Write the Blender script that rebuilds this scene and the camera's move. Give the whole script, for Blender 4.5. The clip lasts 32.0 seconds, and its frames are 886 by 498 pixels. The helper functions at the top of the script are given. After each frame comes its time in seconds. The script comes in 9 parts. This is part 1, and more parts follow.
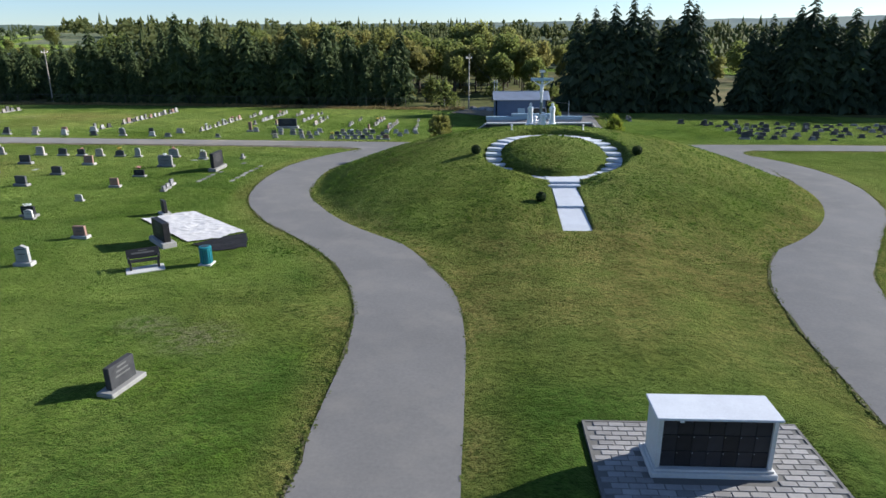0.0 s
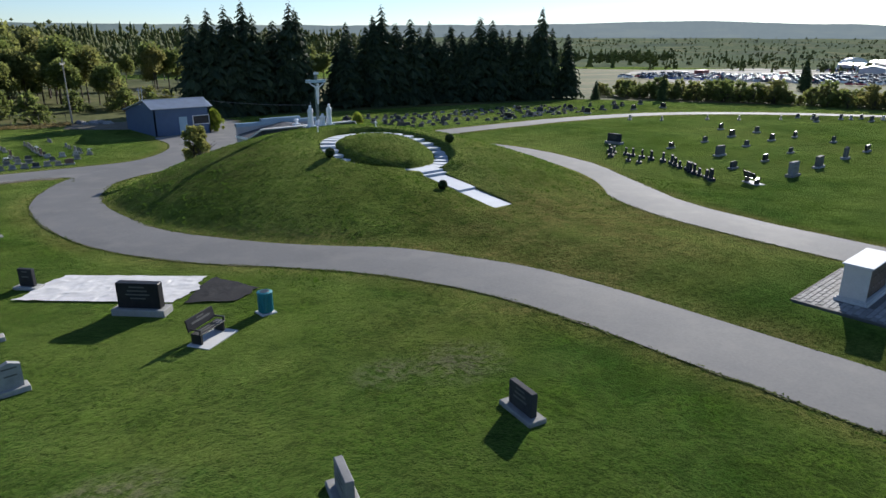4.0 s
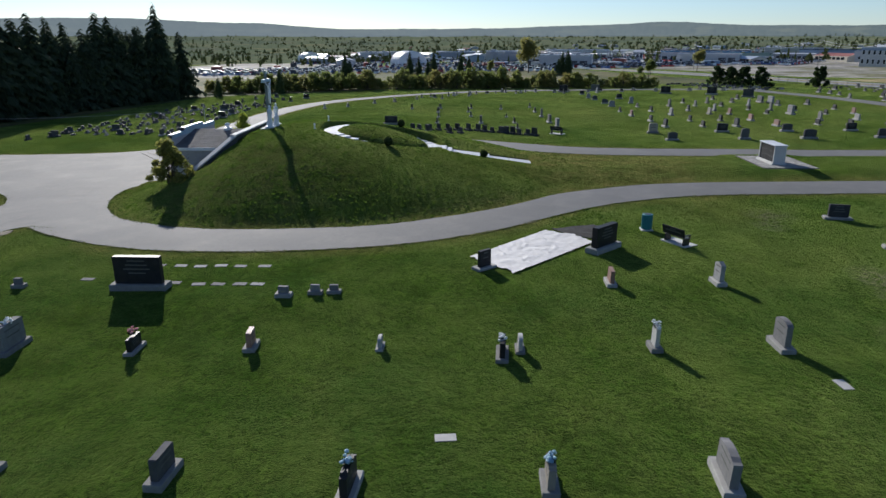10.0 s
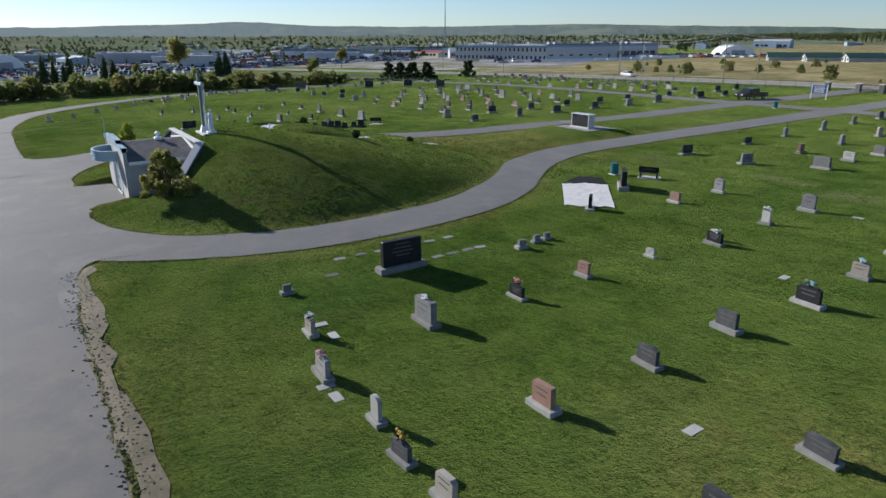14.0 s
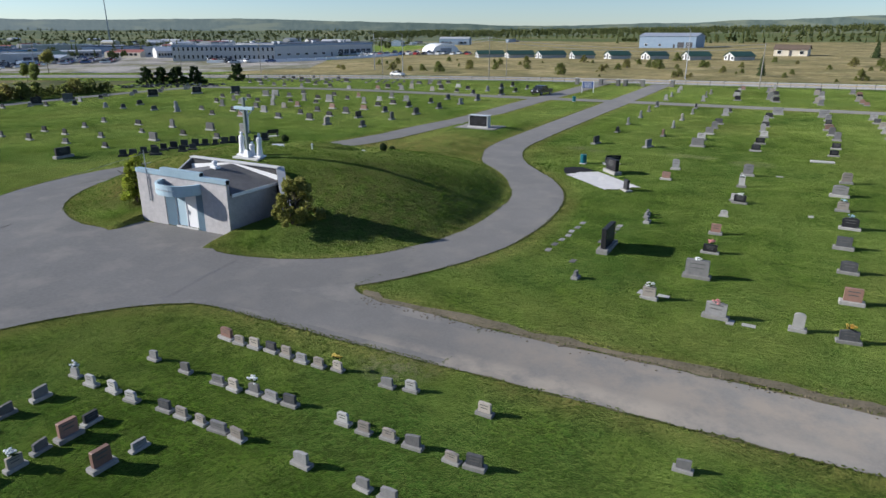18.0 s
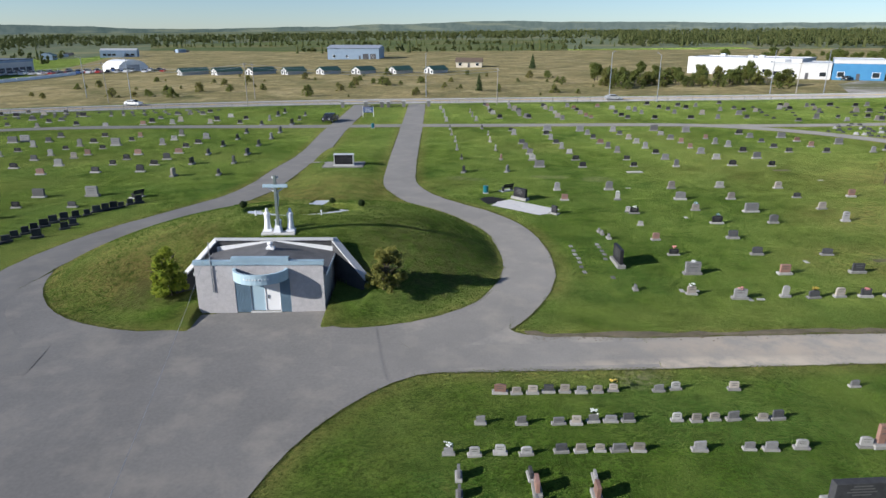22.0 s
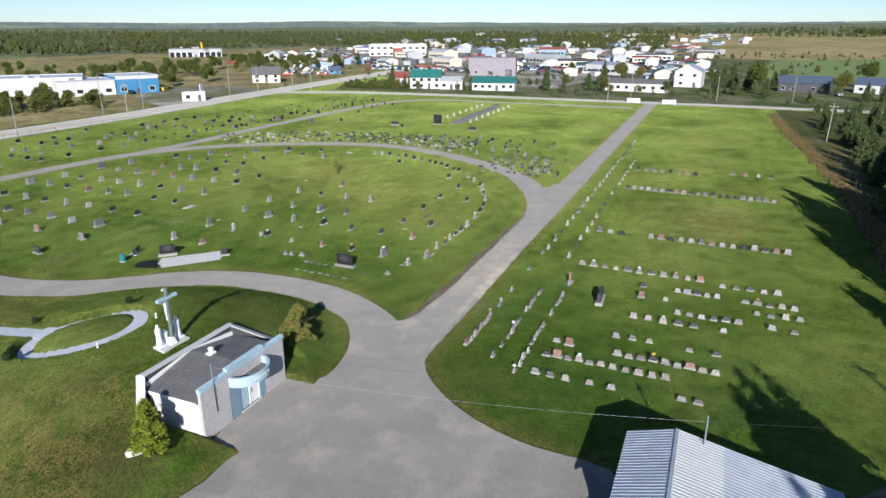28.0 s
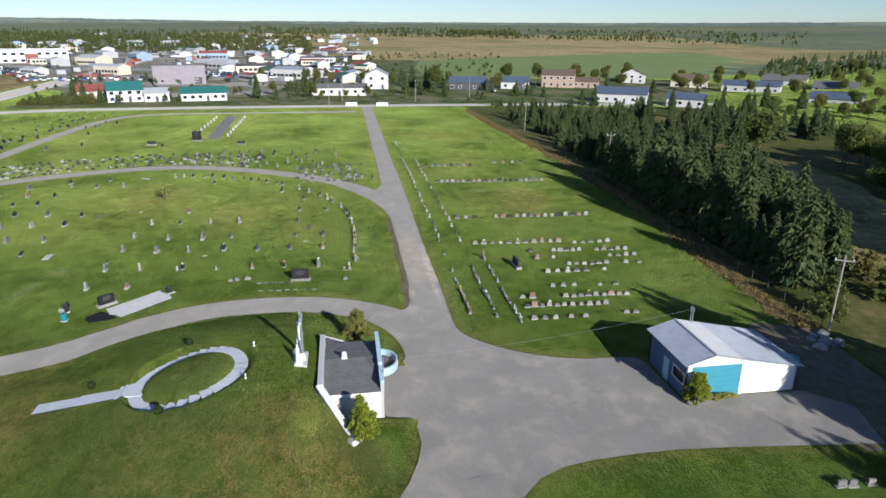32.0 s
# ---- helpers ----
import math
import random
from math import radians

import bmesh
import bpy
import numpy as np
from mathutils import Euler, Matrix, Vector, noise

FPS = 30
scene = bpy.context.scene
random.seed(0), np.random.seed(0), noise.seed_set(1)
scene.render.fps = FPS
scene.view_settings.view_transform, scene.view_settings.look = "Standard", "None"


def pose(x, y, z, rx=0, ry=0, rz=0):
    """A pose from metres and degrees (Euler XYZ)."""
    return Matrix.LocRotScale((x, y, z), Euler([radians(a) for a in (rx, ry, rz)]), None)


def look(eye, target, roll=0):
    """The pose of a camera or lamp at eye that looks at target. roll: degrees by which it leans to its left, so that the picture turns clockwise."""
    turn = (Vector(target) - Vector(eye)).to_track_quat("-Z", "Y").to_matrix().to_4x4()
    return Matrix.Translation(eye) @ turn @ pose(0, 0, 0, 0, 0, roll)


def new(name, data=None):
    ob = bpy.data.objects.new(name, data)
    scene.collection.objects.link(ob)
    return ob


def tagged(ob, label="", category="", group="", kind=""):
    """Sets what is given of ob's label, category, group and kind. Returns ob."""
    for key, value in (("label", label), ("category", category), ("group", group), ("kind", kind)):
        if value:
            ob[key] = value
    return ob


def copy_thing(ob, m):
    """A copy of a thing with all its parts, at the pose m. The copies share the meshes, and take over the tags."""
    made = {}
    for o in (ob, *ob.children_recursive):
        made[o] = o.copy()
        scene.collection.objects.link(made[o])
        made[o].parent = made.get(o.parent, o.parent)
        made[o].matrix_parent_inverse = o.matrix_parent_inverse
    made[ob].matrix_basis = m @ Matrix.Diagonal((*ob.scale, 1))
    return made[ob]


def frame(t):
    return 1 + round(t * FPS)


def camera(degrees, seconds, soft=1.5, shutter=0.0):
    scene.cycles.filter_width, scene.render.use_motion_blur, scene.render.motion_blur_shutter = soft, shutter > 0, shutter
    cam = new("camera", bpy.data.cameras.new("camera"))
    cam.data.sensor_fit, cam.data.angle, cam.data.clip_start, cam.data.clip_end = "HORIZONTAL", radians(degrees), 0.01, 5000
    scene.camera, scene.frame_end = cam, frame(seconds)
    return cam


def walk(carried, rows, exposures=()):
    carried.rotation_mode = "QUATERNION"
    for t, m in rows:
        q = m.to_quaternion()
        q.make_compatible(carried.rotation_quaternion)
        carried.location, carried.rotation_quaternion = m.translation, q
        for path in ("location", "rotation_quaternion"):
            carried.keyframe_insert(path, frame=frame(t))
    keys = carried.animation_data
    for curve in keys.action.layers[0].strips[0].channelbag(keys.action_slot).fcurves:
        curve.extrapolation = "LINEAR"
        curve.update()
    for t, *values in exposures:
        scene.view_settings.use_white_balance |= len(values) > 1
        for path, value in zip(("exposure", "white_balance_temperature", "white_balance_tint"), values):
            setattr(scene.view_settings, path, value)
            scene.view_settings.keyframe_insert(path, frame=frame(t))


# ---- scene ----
cam = camera(69.10, 32.0)
PATH = [
    (0, (-5.67, -55.72, 10.69), (-6.715, -36.761, 4.398), -0.62),
    (0.5, (-8.16, -55.20, 10.74), (-7.629, -36.228, 4.426), -0.46),
    (1, (-10.90, -54.64, 10.78), (-8.304, -35.849, 4.455), -0.29),
    (1.5, (-13.80, -54.05, 10.75), (-9.307, -35.610, 4.426), -0.15),
    (2, (-16.85, -53.44, 10.77), (-10.352, -35.616, 4.447), -0.06),
    (2.5, (-20.04, -52.62, 10.73), (-11.789, -35.523, 4.455), 0.01),
    (3, (-23.07, -51.64, 10.70), (-13.348, -35.328, 4.426), 0.07),
    (3.5, (-26.32, -50.39, 10.65), (-15.097, -35.064, 4.402), 0.09),
    (4, (-29.47, -48.90, 10.58), (-16.872, -34.669, 4.370), 0.14),
    (4.5, (-32.54, -47.16, 10.48), (-18.741, -34.070, 4.295), 0.15),
    (6.5, (-43.11, -38.08, 10.48), (-25.828, -30.161, 4.275), 0.10),
    (7, (-45.39, -35.42, 10.50), (-27.560, -28.818, 4.283), -0.00),
    (7.5, (-47.42, -32.49, 10.55), (-29.196, -27.137, 4.295), 0.02),
    (8, (-49.24, -29.38, 10.53), (-30.740, -25.081, 4.272), -0.05),
    (8.5, (-50.92, -26.08, 10.54), (-32.243, -22.626, 4.270), -0.06),
    (9, (-52.31, -22.76, 10.54), (-33.532, -19.866, 4.279), -0.14),
    (9.5, (-53.50, -19.34, 10.56), (-34.599, -17.449, 4.293), -0.10),
    (10, (-54.58, -15.78, 10.54), (-35.594, -15.223, 4.281), -0.03),
    (10.5, (-55.45, -12.16, 10.55), (-36.467, -12.899, 4.311), -0.08),
    (11, (-56.05, -8.52, 10.53), (-37.158, -10.624, 4.303), -0.09),
    (11.5, (-56.31, -4.79, 10.46), (-37.659, -8.419, 4.235), -0.04),
    (12, (-56.39, -1.08, 10.44), (-38.284, -6.870, 4.228), -0.07),
    (12.5, (-56.15, 2.63, 10.48), (-38.863, -5.247, 4.222), -0.07),
    (13, (-55.70, 6.21, 10.49), (-39.002, -2.823, 4.212), -0.13),
    (13.5, (-54.98, 9.54, 10.48), (-38.607, -0.087, 4.225), -0.13),
    (15.5, (-48.65, 22.91, 11.07), (-35.404, 9.362, 4.669), 0.13),
    (16, (-46.88, 25.80, 11.17), (-34.563, 11.396, 4.780), 0.27),
    (16.5, (-44.85, 28.62, 11.35), (-33.719, 13.285, 4.961), 0.23),
    (17, (-42.51, 31.50, 11.65), (-32.329, 15.519, 5.243), 0.28),
    (17.5, (-40.07, 34.22, 12.11), (-30.434, 17.911, 5.694), 0.24),
    (18, (-37.51, 36.79, 12.70), (-28.403, 20.177, 6.284), 0.11),
    (18.5, (-34.65, 39.22, 13.45), (-26.451, 22.135, 7.052), 0.06),
    (19, (-31.66, 41.48, 14.20), (-24.252, 24.045, 7.796), 0.03),
    (19.5, (-28.61, 43.52, 14.87), (-22.598, 25.547, 8.463), 0.11),
    (20, (-25.40, 45.34, 15.43), (-21.526, 26.799, 9.021), 0.15),
    (20.5, (-22.15, 46.83, 16.06), (-19.627, 28.049, 9.666), 0.13),
    (21, (-19.02, 48.02, 16.86), (-17.360, 29.144, 10.474), 0.15),
    (21.5, (-15.83, 48.97, 17.57), (-15.108, 30.023, 11.211), 0.11),
    (22, (-12.45, 49.66, 18.34), (-12.795, 30.695, 12.004), 0.08),
    (22.5, (-9.09, 50.17, 19.18), (-10.348, 31.233, 12.863), -0.01),
    (23, (-5.78, 50.34, 19.70), (-10.161, 31.876, 13.387), -0.00),
    (23.5, (-2.18, 50.10, 20.29), (-9.594, 32.636, 13.954), -0.01),
    (24, (1.55, 49.83, 21.04), (-6.298, 32.562, 14.696), -0.20),
    (24.5, (5.38, 49.28, 21.78), (-3.139, 32.339, 15.431), -0.25),
    (25, (9.21, 48.43, 22.29), (-1.636, 32.875, 15.941), -0.16),
    (25.5, (12.90, 47.30, 22.82), (0.055, 33.365, 16.430), -0.23),
    (27.5, (28.74, 39.50, 25.15), (11.742, 31.097, 18.778), -0.09),
    (28, (32.33, 36.61, 25.80), (14.880, 29.203, 19.407), -0.11),
    (28.5, (35.70, 33.50, 26.40), (17.751, 27.407, 20.009), -0.03),
    (29, (38.76, 30.06, 27.08), (20.582, 24.730, 20.668), -0.08),
    (29.5, (41.58, 26.36, 27.73), (23.192, 21.804, 21.301), -0.08),
    (30, (44.10, 22.41, 28.34), (25.441, 19.171, 21.911), -0.02),
    (30.5, (46.20, 18.22, 28.98), (27.357, 16.479, 22.513), 0.04),
    (31, (48.03, 13.98, 29.50), (29.115, 13.564, 23.024), 0.10),
    (31.5, (49.59, 9.48, 29.99), (30.706, 10.678, 23.526), 0.15),
    (32, (50.74, 4.73, 30.44), (32.031, 7.639, 23.991), 0.27),
]
walk(cam, [(t, look(eye, target, roll)) for t, eye, target, roll in PATH], exposures=((0, 0.96), (2, 0.88), (4, 0.66), (7, 0.40), (10, 0.35), (13, 0.44), (16, 0.62), (19, 0.62), (22, 0.57), (25, 0.60), (27.5, 0.58), (28, 0.55), (30, 0.30), (32, 0.48)))
import collections

# ---- light ----
SUN_AZ, SUN_EL = radians(67.5), radians(22.5)   # azimuth from +y towards +x
world = bpy.data.worlds.new("sky")
world.use_nodes = True
scene.world = world
wn = world.node_tree.nodes
sky = wn.new("ShaderNodeTexSky")
sky.sky_type, sky.sun_disc = "NISHITA", False
sky.sun_elevation, sky.sun_rotation = SUN_EL, SUN_AZ
sky.air_density, sky.dust_density, sky.ozone_density = 0.85, 0.1, 4.0
pale = wn.new("ShaderNodeHueSaturation")
pale.inputs["Saturation"].default_value = 0.9
world.node_tree.links.new(sky.outputs[0], pale.inputs["Color"])
cool = wn.new("ShaderNodeMix")
cool.data_type, cool.blend_type = "RGBA", "MULTIPLY"
cool.inputs[0].default_value, cool.inputs[7].default_value = 1.0, (0.915, 0.99, 1.10, 1.0)
world.node_tree.links.new(pale.outputs[0], cool.inputs[6])
world.node_tree.links.new(cool.outputs[2], wn["Background"].inputs[0])
wn["Background"].inputs[1].default_value = 0.077
sun_data = bpy.data.lights.new("sun", "SUN")
sun_data.energy, sun_data.angle, sun_data.color = 5.0, radians(0.55), (1.0, 0.965, 0.92)
sun = new("sun", sun_data)
sun.matrix_world = look((200 * math.sin(SUN_AZ), 200 * math.cos(SUN_AZ), 200 * math.tan(SUN_EL)), (0, 0, 0))

# ---- materials ----
def nodes_of(name):
    m = bpy.data.materials.new(name)
    m.use_nodes = True
    nt = m.node_tree
    return m, nt, nt.nodes["Principled BSDF"]


def noise_node(nt, vec, scale, detail=4.0, rough=0.6):
    n = nt.nodes.new("ShaderNodeTexNoise")
    n.inputs["Scale"].default_value, n.inputs["Detail"].default_value, n.inputs["Roughness"].default_value = scale, detail, rough
    nt.links.new(vec, n.inputs["Vector"])
    return n.outputs[0]


def ramp(nt, fac, a, b, lo=0.0, hi=1.0):
    r = nt.nodes.new("ShaderNodeMapRange")
    r.inputs[1].default_value, r.inputs[2].default_value, r.inputs[3].default_value, r.inputs[4].default_value = a, b, lo, hi
    nt.links.new(fac, r.inputs[0])
    return r.outputs[0]


def mixc(nt, fac, a, b):
    m = nt.nodes.new("ShaderNodeMix")
    m.data_type = "RGBA"
    for sock, v in ((m.inputs[0], fac), (m.inputs[6], a), (m.inputs[7], b)):
        if isinstance(v, (tuple, float)):
            sock.default_value = (*v, 1.0) if isinstance(v, tuple) else v
        else:
            nt.links.new(v, sock)
    return m.outputs[2]


def mathn(nt, op, a, b=0.0):
    m = nt.nodes.new("ShaderNodeMath")
    m.operation = op
    for sock, v in zip(m.inputs, (a, b)):
        if isinstance(v, (int, float)):
            sock.default_value = v
        else:
            nt.links.new(v, sock)
    return m.outputs[0]


def place(nt, own):
    if own:
        return nt.nodes.new("ShaderNodeTexCoord").outputs["Object"]
    return nt.nodes.new("ShaderNodeNewGeometry").outputs["Position"]


def bump(nt, bsdf, height, strength, distance):
    b = nt.nodes.new("ShaderNodeBump")
    b.inputs["Strength"].default_value, b.inputs["Distance"].default_value = strength, distance
    nt.links.new(height, b.inputs["Height"])
    nt.links.new(b.outputs[0], bsdf.inputs["Normal"])


def mat(name, c1, c2, big=0.6, fine=25.0, rough=0.8, metal=0.0, bumpy=0.3, depth=0.01, stain=None, own=False, vary=0.0, spec=0.5, dusty=0.0, spills=()):
    """Two-scale surface: c1/c2 blended by coarse and fine noise, optional stain colour, bump from the fine noise."""
    m, nt, bsdf = nodes_of(name)
    vec = place(nt, own)
    a, b = noise_node(nt, vec, big), noise_node(nt, vec, fine)
    f = mathn(nt, "ADD", mathn(nt, "MULTIPLY", a, 0.55), mathn(nt, "MULTIPLY", b, 0.45))
    col = mixc(nt, ramp(nt, f, 0.32, 0.68), c1, c2)
    if stain:
        col = mixc(nt, ramp(nt, noise_node(nt, vec, big * 2.3, 6.0, 0.6), 0.48, 0.74, 0.0, 0.7), col, stain)
    for x, y, rx, ry, tint in spills:
        sep = nt.nodes.new("ShaderNodeSeparateXYZ")
        nt.links.new(vec, sep.inputs[0])
        col = mixc(nt, mathn(nt, "MULTIPLY", spot(nt, sep, x, y, rx, ry), ramp(nt, noise_node(nt, vec, 0.5, 6.0, 0.7), 0.38, 0.6, 0.1, 1.1)), col, tint)
    if vary:
        hsv = nt.nodes.new("ShaderNodeHueSaturation")
        info = nt.nodes.new("ShaderNodeObjectInfo")
        nt.links.new(ramp(nt, info.outputs["Random"], 0, 1, 1 - vary, 1 + vary), hsv.inputs["Value"])
        nt.links.new(col, hsv.inputs["Color"])
        col = hsv.outputs[0]
    nt.links.new(col, bsdf.inputs["Base Color"])
    spread = 0.03 if dusty else 0.11
    nt.links.new(ramp(nt, a if dusty else b, 0.3, 0.7, max(rough - spread, 0.03), min(rough + spread, 1)), bsdf.inputs["Roughness"])
    bsdf.inputs["Metallic"].default_value = metal
    bsdf.inputs["Specular IOR Level"].default_value = spec
    bsdf.inputs["Diffuse Roughness"].default_value = dusty
    if bumpy:
        bump(nt, bsdf, b, bumpy, depth)
    return m


def spot(nt, sep, x, y, rx, ry):
    """1 at (x, y) falling to 0 at an ellipse of radii rx, ry."""
    dx = mathn(nt, "DIVIDE", mathn(nt, "SUBTRACT", sep.outputs[0], x), rx)
    dy = mathn(nt, "DIVIDE", mathn(nt, "SUBTRACT", sep.outputs[1], y), ry)
    d = mathn(nt, "ADD", mathn(nt, "MULTIPLY", dx, dx), mathn(nt, "MULTIPLY", dy, dy))
    return ramp(nt, d, 0.0, 1.0, 1.0, 0.0)


def grass_material():
    m, nt, bsdf = nodes_of("mown grass")
    vec = place(nt, False)
    sep = nt.nodes.new("ShaderNodeSeparateXYZ")
    nt.links.new(vec, sep.inputs[0])
    big, mid, fine, tiny = noise_node(nt, vec, 0.05, 3), noise_node(nt, vec, 0.45, 5, 0.7), noise_node(nt, vec, 3.5, 5, 0.7), noise_node(nt, vec, 16.0, 3, 0.7)
    f = mathn(nt, "ADD", mathn(nt, "MULTIPLY", mid, 0.5), mathn(nt, "MULTIPLY", fine, 0.5))
    col = mixc(nt, ramp(nt, f, 0.41, 0.59), (0.014, 0.042, 0.005), (0.066, 0.142, 0.014))
    col = mixc(nt, ramp(nt, tiny, 0.42, 0.66, 0.0, 0.65), col, (0.112, 0.172, 0.025))
    col = mixc(nt, ramp(nt, mathn(nt, "ADD", mathn(nt, "MULTIPLY", big, 0.65), mathn(nt, "MULTIPLY", noise_node(nt, vec, 0.17, 4, 0.65), 0.35)), 0.46, 0.58, 0.0, 0.5), col, (0.130, 0.122, 0.042))
    col = mixc(nt, ramp(nt, noise_node(nt, vec, 0.085, 5, 0.7), 0.49, 0.58, 0.0, 0.8), col, (0.030, 0.092, 0.014))
    dry = mathn(nt, "ADD", mathn(nt, "MULTIPLY", spot(nt, sep, 1.5, -28.0, 13.0, 11.5), 1.0), mathn(nt, "MULTIPLY", spot(nt, sep, 7.0, -24.5, 9.0, 4.0), 0.5))
    dry = mathn(nt, "ADD", dry, mathn(nt, "MULTIPLY", spot(nt, sep, -66.0, -6.0, 24.0, 22.0), 0.35))
    dry = mathn(nt, "ADD", dry, mathn(nt, "MULTIPLY", spot(nt, sep, -62.0, -34.0, 24.0, 18.0), 0.45))
    dry = mathn(nt, "ADD", dry, mathn(nt, "MULTIPLY", spot(nt, sep, -64.0, 36.0, 16.0, 12.0), 0.45))
    dry = mathn(nt, "ADD", dry, mathn(nt, "MULTIPLY", spot(nt, sep, 10.0, 1.0, 7.5, 7.0), 0.85))
    dry = mathn(nt, "ADD", dry, mathn(nt, "MULTIPLY", spot(nt, sep, -14.0, -32.0, 5.0, 4.0), 0.45))
    dry = mathn(nt, "ADD", dry, mathn(nt, "MULTIPLY", spot(nt, sep, 3.0, -12.0, 21.0, 18.0), 0.42))
    for x, y, rx, ry, v in ((-58.0, -14.0, 10.0, 7.0, 0.75), (-48.0, -2.0, 8.0, 5.0, 0.65), (-72.0, -30.0, 12.0, 9.0, 0.6), (-66.0, 39.0, 12.0, 6.0, 0.8), (-88.0, 28.0, 7.0, 9.0, 0.55), (-105.0, 34.0, 15.0, 9.0, 0.4), (-138.0, 35.0, 14.0, 13.0, 0.5), (-96.0, -55.0, 14.0, 9.0, 0.6), (-150.0, -30.0, 20.0, 12.0, 0.6), (-128.0, -62.0, 24.0, 9.0, 0.6), (45.0, -35.0, 12.0, 6.0, 0.3), (-30.0, -56.0, 9.0, 7.0, 0.35), (14.0, -4.0, 10.0, 12.0, 0.45)):
        dry = mathn(nt, "ADD", dry, mathn(nt, "MULTIPLY", spot(nt, sep, x, y, rx, ry), v))
    lush = mathn(nt, "ADD", spot(nt, sep, -42.0, -14.0, 20.0, 24.0), mathn(nt, "MULTIPLY", spot(nt, sep, -22.0, 27.0, 22.0, 9.0), 0.4))
    lush = mathn(nt, "ADD", lush, mathn(nt, "MULTIPLY", spot(nt, sep, -25.0, -37.0, 15.0, 15.0), 0.8))
    lush = mathn(nt, "MULTIPLY", lush, ramp(nt, noise_node(nt, vec, 0.3, 5, 0.7), 0.36, 0.6, 0.15, 1.0))
    col = mixc(nt, mathn(nt, "MINIMUM", mathn(nt, "MULTIPLY", lush, 0.85), 0.7), col, (0.026, 0.082, 0.008))
    worn = nt.nodes.new("ShaderNodeAttribute")
    worn.attribute_name = "wear"
    dry = mathn(nt, "ADD", dry, mathn(nt, "MULTIPLY", worn.outputs["Fac"], 0.75))
    dry = mathn(nt, "MULTIPLY", dry, ramp(nt, mathn(nt, "ADD", mathn(nt, "MULTIPLY", mid, 0.6), mathn(nt, "MULTIPLY", fine, 0.4)), 0.35, 0.62, 0.45, 1.15))
    col = mixc(nt, mathn(nt, "MINIMUM", dry, 0.9), col, (0.190, 0.145, 0.056))
    # Two pit layers: shade between grass clumps put into the colour.
    col = mixc(nt, ramp(nt, noise_node(nt, vec, 7.0, 3, 0.6), 0.38, 0.53, 0.74, 0.0), col, (0.007, 0.019, 0.003))
    col = mixc(nt, ramp(nt, noise_node(nt, vec, 1.7, 4, 0.7), 0.36, 0.50, 0.62, 0.0), col, (0.010, 0.030, 0.005))
    col = mixc(nt, ramp(nt, noise_node(nt, vec, 0.62, 5, 0.68), 0.38, 0.56, 0.55, 0.0), col, (0.016, 0.046, 0.006))
    col = mixc(nt, ramp(nt, noise_node(nt, vec, 0.24, 4, 0.6), 0.52, 0.66, 0.0, 0.4), col, (0.100, 0.150, 0.028))
    scruff = mathn(nt, "MULTIPLY", mathn(nt, "ADD", spot(nt, sep, -12.5, -1.0, 8.0, 10.0), mathn(nt, "MULTIPLY", spot(nt, sep, 8.6, 5.0, 3.2, 2.4), 1.4)), ramp(nt, noise_node(nt, vec, 0.9, 6, 0.75), 0.40, 0.58, 0.0, 1.1))
    col = mixc(nt, mathn(nt, "MINIMUM", scruff, 0.75), col, (0.060, 0.056, 0.024))
    for x, y, r in ((-34.1, -32.5, 2.6), (-29.5, -34.3, 1.5), (-26.8, -34.5, 1.6), (-16.0, -34.6, 2.2), (-18.5, -33.6, 1.4), (-24.5, 17.0, 2.0), (-51.0, -1.6, 1.6), (-72.0, 38.0, 3.0), (-72.5, 31.0, 2.4), (-27.7, -34.3, 1.6), (-33.8, -32.7, 1.8), (-29.6, -33.8, 1.2)):
        mud = mathn(nt, "MULTIPLY", spot(nt, sep, x, y, r, r * 0.8), ramp(nt, fine, 0.44, 0.6, 0.0, 0.95))
        col = mixc(nt, mud, col, (0.135, 0.120, 0.085))
    bare = mathn(nt, "MULTIPLY", ramp(nt, noise_node(nt, vec, 0.33, 6, 0.75), 0.66, 0.74), 0.6)
    col = mixc(nt, bare, col, (0.120, 0.095, 0.035))
    nt.links.new(col, bsdf.inputs["Base Color"])
    bsdf.inputs["Roughness"].default_value = 0.7
    bsdf.inputs["Specular IOR Level"].default_value = 0.0
    bsdf.inputs["Specular Tint"].default_value = (0.75, 0.85, 0.30, 1.0)
    bsdf.inputs["Diffuse Roughness"].default_value = 0.15
    lay = mathn(nt, "ADD", mathn(nt, "MULTIPLY", noise_node(nt, vec, 0.055, 4, 0.6), 0.6), mathn(nt, "MULTIPLY", noise_node(nt, vec, 0.4, 5, 0.65), 0.4))
    nt.links.new(ramp(nt, lay, 0.40, 0.60, 0.19, 0.52), bsdf.inputs["Sheen Weight"])
    bsdf.inputs["Sheen Roughness"].default_value = 0.40
    bsdf.inputs["Sheen Tint"].default_value = (0.67, 0.82, 0.22, 1.0)
    h = mathn(nt, "ADD", mathn(nt, "ADD", mathn(nt, "MULTIPLY", fine, 0.5), mathn(nt, "MULTIPLY", tiny, 0.25)), mathn(nt, "MULTIPLY", mid, 0.6))
    bump(nt, bsdf, h, 1.0, 0.44)
    return m


